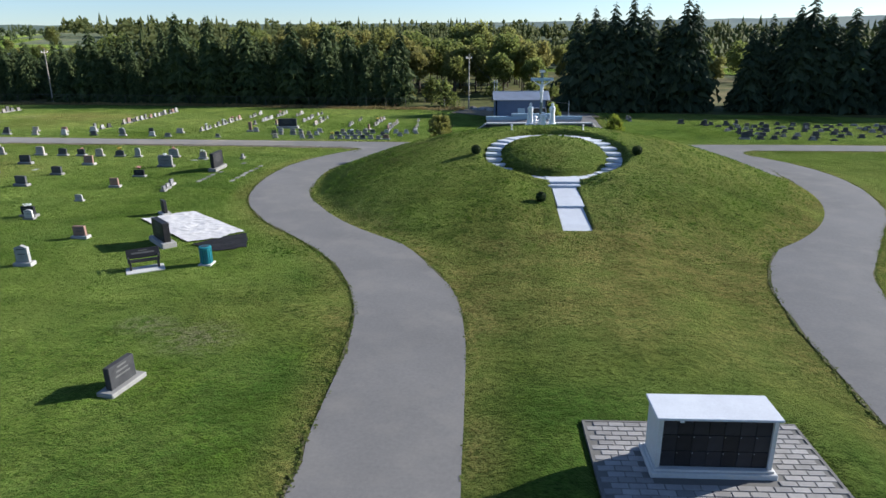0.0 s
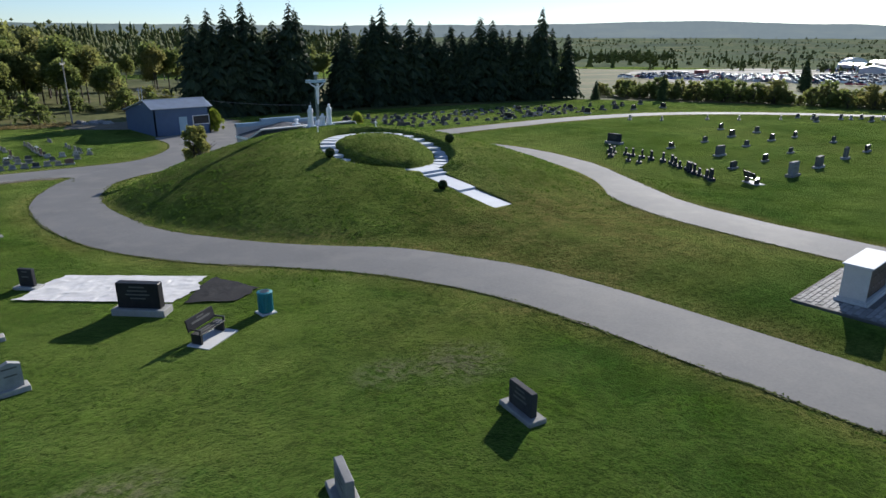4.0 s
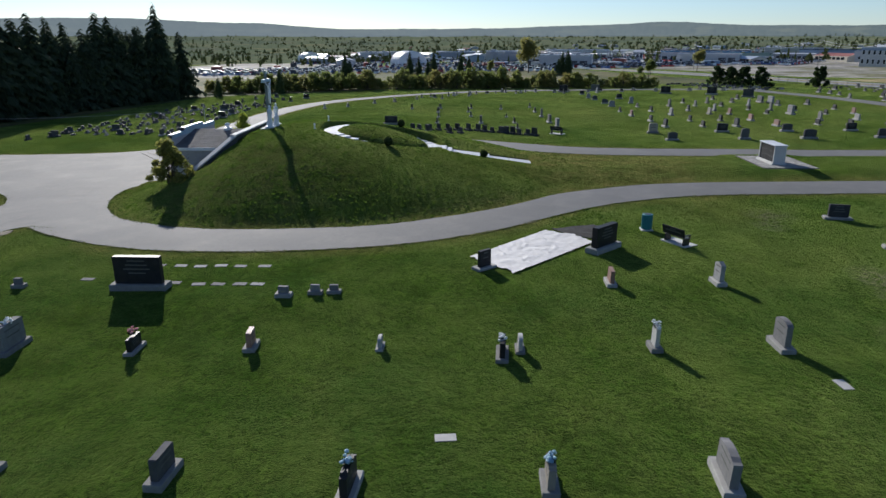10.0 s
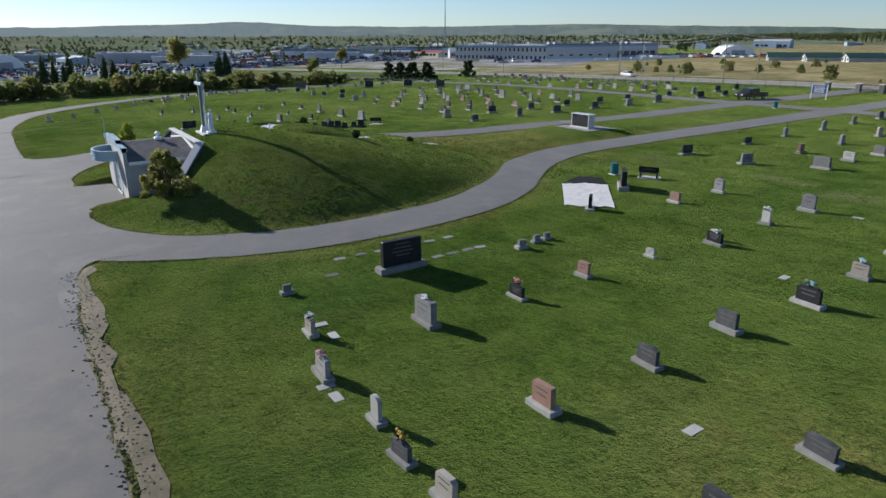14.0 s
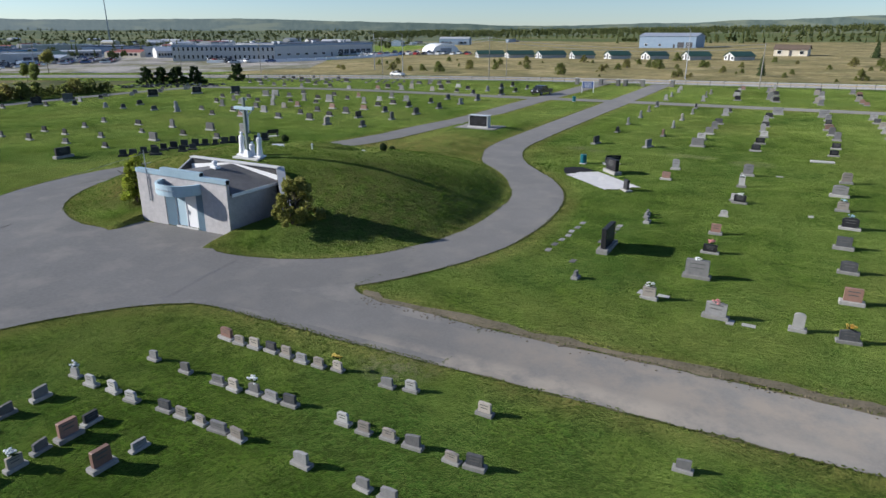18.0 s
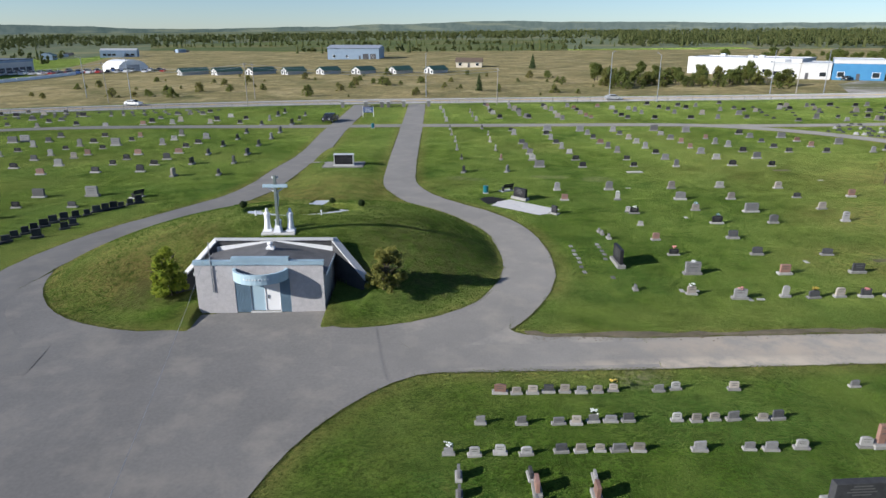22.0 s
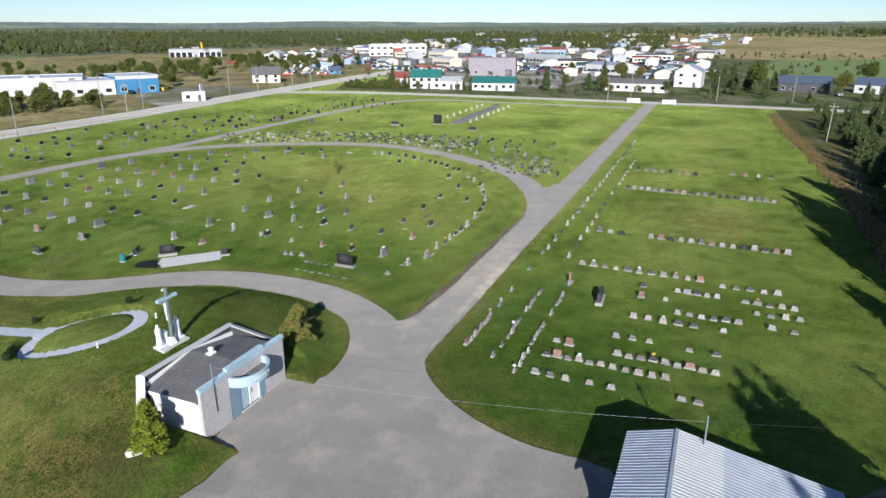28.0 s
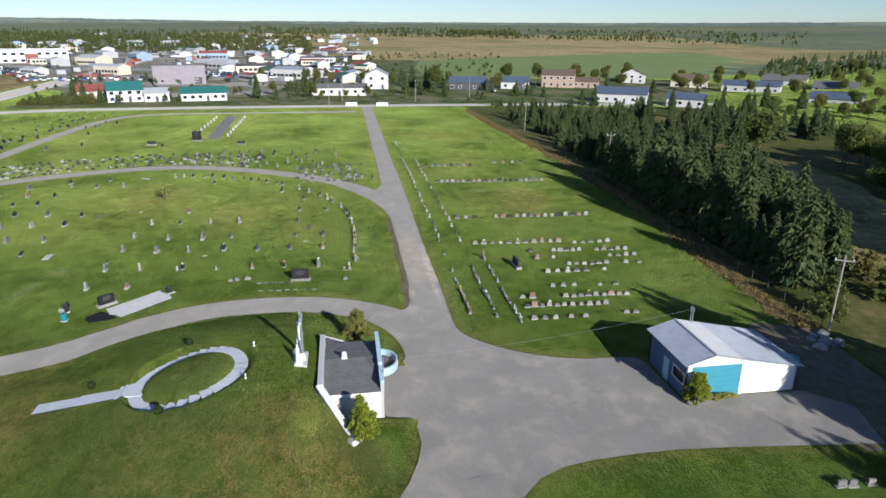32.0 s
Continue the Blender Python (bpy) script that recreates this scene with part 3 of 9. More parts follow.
def lawn_height(x, y):
    """Ground with the ring walk sunk into it, the dome inside it, and the cut for the mausoleum."""
    z = ground(x, y)
    low = plane(x, y)
    dx, dy = x - RING_C[0], y - RING_C[1]
    r = math.hypot(dx, dy)
    if r < RING_OUT + 1.0:
        walk_z = ring_height(y) - 0.08
        if r < RING_IN - 0.02:
            z = walk_z + 0.12 + 0.72 * (1 - (r / RING_IN) ** 2) ** 0.6 - 0.12 * (dy / RING_IN)
        elif r < RING_OUT + 0.12:
            z = walk_z
        else:
            z = walk_z + (z - walk_z) * smooth(RING_OUT + 0.1, RING_OUT + 0.55, r)
    if abs(x) < 5.0 and -22.6 < y < -13.2 and r > RING_OUT - 0.2:
        line = 0.42 + 0.142 * (y + 21.65)
        keep = 1 - (1 - smooth(1.0, 4.2, abs(x))) * smooth(-22.6, -21.4, y) * (1 - smooth(-15.0, -13.6, y))
        z = min(z, line + 0.05) * (1 - keep) + z * keep
        if abs(x + 0.07) < (0.68 if y < -14.9 else 0.9) and y > -21.6:
            z = min(z, line - 0.2)
    if abs(x) < 7 and -49 < y < -36:
        out = math.hypot(max(-2.75 - x, 0, x - 3.05), max(-44.5 - y, 0, y + 40.05))
        z = 0.40 if out == 0 else z + (0.51 - z) * (1 - smooth(0.3, 3.0, out))
    if behind_walls(x, y):
        if WEST_X - 0.2 < x < EAST_X + 0.2 and y < 10.5:
            z = FLOOR_Z - 0.15 if y < FRONT_Y + 0.2 else low
        else:
            z = low + min(z - low, 0.25 + 0.25 * smooth(9.5, 6.5, y)) if z > low else z
    elif y > 0.5 and (x > EAST_X + 0.4 or x < WEST_X - 0.4) and z > low:
        wx, wy = WING_E if x > 0 else WING_W
        out = math.hypot(abs(x) - abs(wx) if y < wy else max(abs(x) - abs(wx), 0), max(wy - y, 0))
        z = low + min(z - low, 0.80 - 0.3 * smooth(wy, wy + 1.5, y) + 0.8 * out)
    elif y > 4.0 and -9.5 < x < 9.5 and z > low:
        edge = smooth(9.5, 6.6, abs(x))
        z = low + (z - low) * (1 - edge * smooth(4.2, 8.5, y) * 0.7)
    return z


def axis_samples(first, last):
    """Sample lines every 0.25 m from first to last, wider and wider beyond."""
    near = [first + i * 0.25 for i in range(int((last - first) / 0.25) + 1)]
    v, s, out = 0.0, 0.3, []
    while v < 4200:
        s *= 1.12
        v += s
        out.append(v)
    return [first - o for o in reversed(out)] + near + [last + o for o in out]


def build_ground():
    xs, ys = axis_samples(-62, 26), axis_samples(-54, 19)
    verts = [(x, y, lawn_height(x, y)) for y in ys for x in xs]
    n = len(xs)
    faces = [(j * n + i, j * n + i + 1, (j + 1) * n + i + 1, (j + 1) * n + i) for j in range(len(ys) - 1) for i in range(n - 1)]
    me = bpy.data.meshes.new("ground")
    me.from_pydata(verts, [], faces)
    me.materials.append(GRASS)
    me.materials.append(FOREST)
    centre = [(xs[i] + xs[i + 1], ys[j] + ys[j + 1]) for j in range(len(ys) - 1) for i in range(n - 1)]
    me.materials.append(STUBBLE)
    me.polygons.foreach_set("material_index", [2 if -2900 < a < -1080 and -260 + 0.1 * a < b < 1500 else (1 if math.hypot(a, b) > (1000 if b < 0 else 950) or (b > 520 and abs(a) < 0.8 * b) else 0) for a, b in centre])
    me.polygons.foreach_set("use_smooth", [True] * len(faces))
    wear = me.attributes.new("wear", "FLOAT", "POINT")
    wear.data.foreach_set("value", [road_wear(v[0], v[1]) for v in verts])
    ob = new("ground", me)
    tagged(ob, "mown cemetery lawn rising into a round grass mound", "ground", kind="structure")


def forest_material():
    m, nt, bsdf = nodes_of("distant woods")
    vec = place(nt, False)
    a, b, c = noise_node(nt, vec, 0.012, 4), noise_node(nt, vec, 0.09, 4, 0.7), noise_node(nt, vec, 0.003, 3)
    col = mixc(nt, ramp(nt, b, 0.35, 0.65), (0.062, 0.085, 0.045), (0.135, 0.155, 0.080))
    col = mixc(nt, ramp(nt, a, 0.50, 0.64, 0.0, 0.8), col, (0.19, 0.175, 0.085))
    col = mixc(nt, ramp(nt, c, 0.5, 0.62, 0.0, 0.5), col, (0.05, 0.07, 0.06))
    nt.links.new(col, bsdf.inputs["Base Color"])
    bsdf.inputs["Roughness"].default_value = 1.0
    bsdf.inputs["Specular IOR Level"].default_value = 0.0
    bsdf.inputs["Sheen Weight"].default_value = 0.06
    bsdf.inputs["Sheen Tint"].default_value = (0.70, 0.82, 0.75, 1.0)
    bump(nt, bsdf, b, 0.5, 4.0)
    return m


FOREST = forest_material()


# ---- roads ----
def strip(name, line, width, material, lift, label, category="road", ragged=0.0, seed=1):
    """A road bed laid along a centre line, its edges a little uneven."""
    rng = random.Random(seed)
    pts = spline(line, 1.2)
    verts, faces = [], []
    for i, p in enumerate(pts):
        d = (pts[min(i + 1, len(pts) - 1)] - pts[max(i - 1, 0)]).normalized()
        n = Vector((-d.y, d.x))
        for k in (-1.0, -0.5, 0.0, 0.5, 1.0):
            e = k * width / 2 + (rng.uniform(-ragged, ragged) if abs(k) == 1 else 0)
            q = p + n * e
            verts.append((q.x, q.y, plane(q.x, q.y) + lift + 0.03 * (1 - k * k)))
    for i in range(len(pts) - 1):
        for k in range(4):
            a = i * 5 + k
            faces.append((a, a + 5, a + 6, a + 1))
    me = bpy.data.meshes.new(name)
    me.from_pydata(verts, [], faces)
    me.materials.append(material)
    return tagged(new(name, me), label, category, kind="structure")


def patch(name, outline, material, lift, label, category="ground", rounded=False, step=1.2):
    """A flat sheet of ground cover inside an outline."""
    pts = spline([*outline, outline[0]], step)[:-1] if rounded else [Vector(p) for p in outline]
    flat = [Vector((p.x, p.y, 0)) for p in pts]
    tris = tessellate_polygon([flat])
    me = bpy.data.meshes.new(name)
    me.from_pydata([(p.x, p.y, plane(p.x, p.y) + lift) for p in pts], [], [t if (flat[t[1]] - flat[t[0]]).cross(flat[t[2]] - flat[t[0]]).z > 0 else t[::-1] for t in tris])
    me.materials.append(material)
    return tagged(new(name, me), label, category, kind="structure")


ROAD_WEST = [(-6, 13.6), (-14, 14.1), (-30, 14.1), (-60, 14.0), (-120, 14.1), (-206, 14.3)]
ROAD_LOOP = [(-58, 13.6), (-68.5, 11.0), (-80, 4.0), (-88.5, -6.5), (-95, -20), (-97.3, -33), (-94, -46), (-86.5, -59.5), (-78, -69), (-66, -76.3), (-50, -79.0), (-28, -80.6), (-8, -82.2), (12, -83), (60, -86), (96, -80)]
ROAD_SOUTHWEST = [(-66, -76.0), (-85, -74.6), (-116, -74.2), (-165, -70), (-182, -58), (-186, -30), (-190, 10)]
LANE_WEST = [(-8.8, -119), (-8.6, -90), (-8.2, -56), (-8.1, -40), (-8.4, -32), (-9.9, -26.9), (-12.4, -22.4), (-17.4, -16.3), (-19.9, -11), (-20.7, -4.3), (-20.3, 0.7), (-18.9, 4.7), (-15.8, 9.5), (-11, 13)]
LANE_EAST = [(5.2, -119), (5.6, -100), (6.4, -78), (6.5, -54), (8.0, -42), (9.1, -32), (10.9, -25.8), (15.2, -18.8), (19.5, -11.8), (21.8, -4.3), (21.9, 2), (20, 7.5), (15.5, 13)]
ROAD_EAST = [(12, 13.5), (20, 14.6), (36, 15.4), (56, 15.2), (75, 10.6), (90, -1.5), (99.5, -16.5), (102.5, -32), (101, -60), (97, -84)]
for k, (nm, line, w) in enumerate((("road_west", ROAD_WEST, 3.9), ("road_loop", ROAD_LOOP, 3.7), ("road_southwest", ROAD_SOUTHWEST, 3.3), ("lane_west", LANE_WEST, 4.3), ("lane_east", LANE_EAST, 4.4), ("road_east", ROAD_EAST, 4.2))):
    strip(nm + "_verge", line, w + 0.14, SOIL, 0.020 + 0.001 * k, "thin dark edge strip along the cemetery road", "verge", 0.09, k)
    strip(nm, line, w, ASPHALT, 0.03 + 0.0015 * k, "grey worn asphalt cemetery road", "road", 0.08, k + 20)
APRON = [(-18.8, 5.6), (-17.2, 3.9), (-16.3, 5.3), (-14.8, 6.9), (-13.0, 8.2), (-11.0, 9.15), (-9.0, 9.7), (-7.4, 9.9), (-6.3, 9.85), (-5.5, 9.45), (-5.05, 8.8), (-4.85, 7.1), (4.3, 7.1), (4.75, 9.7), (7.4, 9.8), (9.5, 9.35), (11.9, 8.4), (13.5, 7.5), (14.8, 6.5), (16.1, 5.2), (17.5, 3.3), (18.4, 1.7), (19.1, -0.1), (19.6, -2.0), (21.4, 9.0), (21.3, 10.6), (21.8, 11.9), (23.2, 12.8), (24.6, 14), (17.5, 14.9), (14.6, 16.2), (12.8, 18.0), (11.7, 20.2), (11.2, 22.7), (10.9, 26.5), (10.8, 30), (11.1, 35), (11.5, 39.5), (12.2, 47.4), (7, 49), (3.9, 46), (3.9, 33.9), (-2.9, 33.6), (-3.8, 32.9), (-4.1, 31.2), (-4.1, 29.5), (-4.15, 27.9), (-4.4, 26.3), (-4.85, 24.8), (-5.5, 23.1), (-6.4, 21.4), (-7.5, 19.8), (-8.8, 18.3), (-10.1, 17.1), (-11.6, 16.25), (-13.3, 15.95), (-15.2, 15.9), (-26, 15.95), (-26, 12.2), (-21.4, 11.75), (-19.6, 11.6), (-18.5, 11.35), (-17.9, 10.95), (-17.6, 10.4), (-17.7, 9.7)]


def road_samples():
    """Points along every road edge, with which worn grass is found."""
    lines = [(line, w) for line, w in ((ROAD_WEST, 3.9), (ROAD_LOOP, 3.7), (ROAD_SOUTHWEST, 3.3), (LANE_WEST, 4.3), (LANE_EAST, 4.4), (ROAD_EAST, 4.2))]
    pts = [(p.x, p.y, w / 2) for line, w in lines for p in spline(line, 0.7)]
    for a, b in zip(APRON, APRON[1:] + APRON[:1]):
        a, b = Vector(a), Vector(b)
        n = max(1, int((b - a).length / 0.7))
        pts += [(*a.lerp(b, i / n), 0.0) for i in range(n)]
    tree = kdtree.KDTree(len(pts))
    for i, p in enumerate(pts):
        tree.insert((p[0], p[1], 0.0), i)
    tree.balance()
    return tree, pts


ROAD_TREE, ROAD_PTS = road_samples()


def road_wear(x, y):
    """1 at a road's edge, fading into the lawn."""
    best = 9.0
    for co, i, d in ROAD_TREE.find_n((x, y, 0.0), 2):
        best = min(best, d - ROAD_PTS[i][2])
    return 1.0 - smooth(0.1, 1.9, best)


build_ground()
patch("apron", APRON, APRON_ASPHALT, 0.042, "wide grey asphalt forecourt with pale dusty stains", "road")
patch("junction", [(-44, 12.2), (-44, 15.9), (-60, 16.1), (-93, 16.2), (-93.5, 12.2), (-79.9, 12.2), (-75.5, 11.2), (-74.2, 10.3), (-74.6, 8.6), (-75.7, 7.1), (-81.9, 1.5), (-89.6, -5.4), (-86.2, -2.9), (-80.0, 1.6), (-75.1, 4.7), (-70, 7.7), (-66.7, 9.2), (-62, 10.8), (-58.8, 11.5), (-51.5, 12.2)], ASPHALT, 0.044, "grey asphalt fork in the cemetery road", "road")
strip("highway", [(520, 20), (240, -76), (130, -108), (70, -121), (20, -126), (-30, -125.5), (-70, -124), (-110, -123.5), (-150, -125.5), (-200, -127.5), (-260, -129.5), (-355, -132), (-420, -137), (-620, -156)], 12.0, HIGHWAY, 0.06, "pale grey two-lane highway beyond the cemetery fence", "road", 0.1, 40)
strip("cross_street", [(-178, -124), (-187, -106), (-193, -90), (-201, -40), (-206.5, 8), (-211, 60), (-217, 200), (-225, 330)], 7.0, HIGHWAY, 0.055, "pale asphalt side street beyond the cemetery", "road", 0.1, 41)
patch("meadow_south", [(-560, -160), (-300, -139), (-180, -135), (-110, -131), (-30, -133), (60, -131), (130, -118), (150, -200), (250, -560), (60, -470), (-112, -440), (-240, -420), (-560, -360)], MEADOW, 0.03, "dry yellow meadow beyond the highway", "field")
patch("south_field", [(-112, -442), (60, -472), (240, -560), (320, -760), (80, -860), (-170, -740)], PASTURE, 0.05, "green hay field far beyond the dry meadow", "field")
patch("field_strip", [(-19, 73), (-21, 84), (-40, 101), (-70, 115), (-92, 118), (-92, 110), (-66, 102), (-42, 90), (-27, 76)], MEADOW, 0.034, "dry yellow field track behind the conifer wood", "field")
patch("hay_field", [(-352, 56), (-345, 104), (-350, 150), (-345, 250), (-340, 460), (-760, 440), (-705, 345), (-641, 239), (-575, 145), (-513, 72), (-430, 58)], FIELD_GREEN, 0.03, "green hay field behind the houses", "field")
patch("stubble_field", [(-516, 76), (-578, 147), (-644, 241), (-708, 347), (-762, 440), (-800, 900), (-1100, 900), (-1100, 112), (-700, 84)], STUBBLE, 0.06, "wide straw-coloured stubble field behind the hay field", "field")
patch("house_lots", [(-197, -112), (-206, -40), (-211, 8), (-220, 200), (-230, 330), (-330, 470), (-338, 460), (-340, 56), (-520, 66), (-520, -60), (-300, -112)], YARD_GRASS, 0.018, "mown green grass round the houses", "field")
patch("store_lot", [(-128, -131), (-160, -133), (-184, -134), (-190, -150), (-186, -166), (-160, -170), (-140, -156)], LOT, 0.045, "pale gravel lot by the store", "lot")
patch("rough_north", [(-205, 53), (-120, 56.5), (-60, 56.5), (-20, 56), (0, 56), (8, 52), (40, 50), (95, 42), (115, 0), (112, -40), (130, -90), (260, -60), (380, 60), (300, 400), (-60, 420), (-205, 300)], ROUGH_GRASS, 0.028, "rough tall grass beyond the cemetery fence", "field")
patch("dealer_lot", [(150, -118), (210, -104), (380, -30), (420, -160), (300, -280), (190, -260), (120, -150)], LOT, 0.05, "pale gravel yards of the business park", "lot")
patch("depot_lot", [(240, 130), (180, 60), (250, 40), (420, 40), (460, 160), (330, 180)], LOT, 0.05, "pale gravel depot yard", "lot")
patch("west_lot", [(-380, -190), (-330, -140), (-262, -122), (-236, -92), (-236, -30), (-330, -12), (-440, 10), (-760, -60), (-760, -300), (-400, -320), (-360, -240)], LOT, 0.035, "pale gravel yards of the western business strip", "lot")


def far_hills():
    """Wooded hills on the horizon, a plain glowing backdrop about four kilometres off, haze painted into its colour."""
    m, nt, bsdf = nodes_of("glowing hills with painted haze")
    vec = place(nt, False)
    band = nt.nodes.new("ShaderNodeVectorMath")
    band.operation = "MULTIPLY"
    band.inputs[1].default_value = (1.0, 1.0, 9.0)
    nt.links.new(vec, band.inputs[0])
    n, strips = noise_node(nt, vec, 0.03, 6, 0.75), noise_node(nt, band.outputs[0], 0.0035, 4, 0.6)
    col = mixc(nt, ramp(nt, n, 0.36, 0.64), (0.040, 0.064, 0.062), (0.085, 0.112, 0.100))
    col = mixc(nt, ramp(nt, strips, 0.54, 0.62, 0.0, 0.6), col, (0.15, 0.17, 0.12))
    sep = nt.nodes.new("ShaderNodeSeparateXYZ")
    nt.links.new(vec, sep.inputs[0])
    # Bright haze put into the colour: paler towards the sun.
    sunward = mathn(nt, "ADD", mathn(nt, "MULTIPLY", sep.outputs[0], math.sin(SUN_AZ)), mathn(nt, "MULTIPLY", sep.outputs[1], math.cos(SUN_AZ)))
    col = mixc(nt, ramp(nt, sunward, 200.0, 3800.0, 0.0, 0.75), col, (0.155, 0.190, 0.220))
    # The hills glow by themselves, so the haze keeps its level.
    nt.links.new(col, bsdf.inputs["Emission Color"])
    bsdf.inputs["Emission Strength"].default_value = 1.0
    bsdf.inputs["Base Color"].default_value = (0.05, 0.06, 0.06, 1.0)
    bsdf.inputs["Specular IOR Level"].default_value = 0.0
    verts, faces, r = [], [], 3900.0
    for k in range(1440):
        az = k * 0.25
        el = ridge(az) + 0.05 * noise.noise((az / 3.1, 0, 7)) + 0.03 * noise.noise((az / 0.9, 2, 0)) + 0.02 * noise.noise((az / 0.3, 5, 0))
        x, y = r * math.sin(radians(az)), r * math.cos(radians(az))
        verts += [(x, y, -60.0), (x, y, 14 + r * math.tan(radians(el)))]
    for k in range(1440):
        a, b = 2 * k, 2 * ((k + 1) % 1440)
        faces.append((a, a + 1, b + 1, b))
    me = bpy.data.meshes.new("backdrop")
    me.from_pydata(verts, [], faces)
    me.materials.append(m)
    tagged(new("backdrop", me), "glowing backdrop of blue-green wooded hills, haze painted in", "hills", kind="structure")


far_hills()

# ---- gravestones ----
def tablet_outline(kind, w, h):
    if kind == "arched":
        return [(-w / 2, 0), (w / 2, 0), (w / 2, h * 0.84)] + [(w / 2 * math.cos(a), h * 0.84 + h * 0.16 * math.sin(a)) for a in (0.3, 0.7, 1.15, 1.57, 2.0, 2.45, 2.85)] + [(-w / 2, h * 0.84)]
    if kind == "wavy":
        return [(-w / 2, 0), (w / 2, 0), (w / 2, h * 0.90), (w * 0.40, h * 0.91), (w * 0.26, h * 0.97), (0, h), (-w * 0.26, h * 0.97), (-w * 0.40, h * 0.91), (-w / 2, h * 0.90)]
    if kind == "pointed":
        return [(-w / 2, 0), (w / 2, 0), (w / 2, h * 0.86), (0, h), (-w / 2, h * 0.86)]
    if kind == "skewed":
        return [(-w / 2, 0), (w / 2, 0), (w / 2, h * 0.82), (w * 0.1, h * 0.94), (-w / 2, h)]
    if kind == "notched":
        return [(-w / 2, 0), (w / 2, 0), (w / 2, h * 0.88), (w * 0.4, h * 0.9), (w * 0.36, h), (-w * 0.36, h), (-w * 0.4, h * 0.9), (-w / 2, h * 0.88)]
    return [(-w / 2, 0), (w / 2, 0), (w / 2, h * 0.97), (w * 0.46, h), (-w * 0.46, h), (-w / 2, h * 0.97)]


def gravestone(shape, w, h, t, stone, label, bars=0, base=BASESTONE, group="gravestones"):
    """A stone slab set on a low wider base, faces north and south."""
    g = thing("gravestone", 0, 0, 0, 0, label, "gravestone", group)
    g["height"] = 0.155 + h
    part("base", boxes((-w / 2 - 0.16, w / 2 + 0.16, -t / 2 - 0.15, t / 2 + 0.15, -0.25, 0.18), bevel=0.02), base, g)
    bm = bmesh.new()
    prism(bm, tablet_outline(shape, w, h), -t / 2, t / 2)
    bmesh.ops.translate(bm, verts=bm.verts[:], vec=(0, 0, 0.155))
    part("tablet", bm, stone, g)
    if bars:
        bm = bmesh.new()
        for i in range(bars):
            bw = w * (0.33 - 0.05 * (i % 3))
            z = 0.155 + h * (0.78 - 0.55 * i / max(bars, 1))
            for s in (-1, 1):
                box(bm, -bw, bw, s * t / 2 - 0.004, s * t / 2 + 0.004, z - 0.025, z + 0.025)
        part("inscription", bm, ENGRAVE, g, "rows of engraved lettering, too small to read", "stuff")
    return g


KINDS = {
    "d": [gravestone("flat", 1.05, 0.68, 0.22, GRANITE_D, "polished black granite gravestone on a grey granite base", 3), gravestone("wavy", 1.0, 0.68, 0.2, GRANITE_M, "dark grey granite gravestone with a gently curved top", 2), gravestone("notched", 0.95, 0.7, 0.2, GRANITE_D, "black granite gravestone with notched shoulders", 2), gravestone("flat", 0.85, 0.58, 0.2, GRANITE_M, "low dark granite gravestone on a pale base", 2)],
    "l": [gravestone("wavy", 1.05, 0.76, 0.22, GRANITE_L, "grey granite gravestone with a gently curved top", 2), gravestone("arched", 0.8, 0.85, 0.2, GRANITE_L, "round-topped grey gravestone on a stepped base", 2), gravestone("flat", 1.0, 0.66, 0.24, GRANITE_W, "pale grey granite gravestone on a rough base", 2), gravestone("notched", 0.95, 0.78, 0.22, GRANITE_B, "warm grey gravestone with notched shoulders", 2), gravestone("pointed", 0.75, 0.9, 0.22, GRANITE_L, "grey gravestone with a low pointed top", 2)],
    "a": [gravestone("arched", 0.86, 0.82, 0.24, GRANITE_W, "broad round-topped pale stone gravestone on a pale base", 2)],
    "w": [gravestone("arched", 0.55, 0.85, 0.16, GRANITE_W, "small white round-topped stone gravestone")],
    "p": [gravestone("wavy", 0.9, 0.62, 0.22, GRANITE_P, "reddish brown granite gravestone with a curved top", 2), gravestone("flat", 0.8, 0.66, 0.2, GRANITE_P, "low reddish brown granite gravestone", 2)],
    "b": [gravestone("flat", 1.45, 0.9, 0.32, GRANITE_L, "broad grey granite family gravestone", 2)],
    "B": [gravestone("flat", 1.55, 1.1, 0.3, GRANITE_D, "broad black granite family gravestone", 3)],
    "s": [gravestone("flat", 0.5, 0.35, 0.2, GRANITE_L, "small low grey granite grave marker")],
    "q": [gravestone("flat", 0.82, 0.56, 0.2, GRANITE_B, "low warm grey granite gravestone on a rough base", 2), gravestone("flat", 0.86, 0.54, 0.2, GRANITE_L, "low grey granite gravestone on a rough base", 2), gravestone("wavy", 0.82, 0.58, 0.2, GRANITE_B, "low warm grey gravestone with a curved top", 2), gravestone("skewed", 0.78, 0.58, 0.2, GRANITE_L, "low grey granite gravestone with a sloping top"), gravestone("flat", 0.86, 0.52, 0.2, GRANITE_M, "low dark granite gravestone on a pale base", 2), gravestone("notched", 0.8, 0.58, 0.2, GRANITE_W, "low pale granite gravestone on a grey base", 2)],
    "m": [gravestone("notched", 0.9, 0.78, 0.22, GRANITE_M, "dark grey granite gravestone with notched shoulders", 2), gravestone("arched", 0.7, 0.86, 0.2, GRANITE_G, "weathered round-topped grey gravestone", 2)],
    "k": [gravestone("flat", 0.70, 0.55, 0.18, GRANITE_M, "small dark gravestone in a close row", base=GRANITE_M)],
}
rs = random.Random(7)
laid = set()
tops = []


far_rows = collections.defaultdict(lambda: ([], [], [], []))


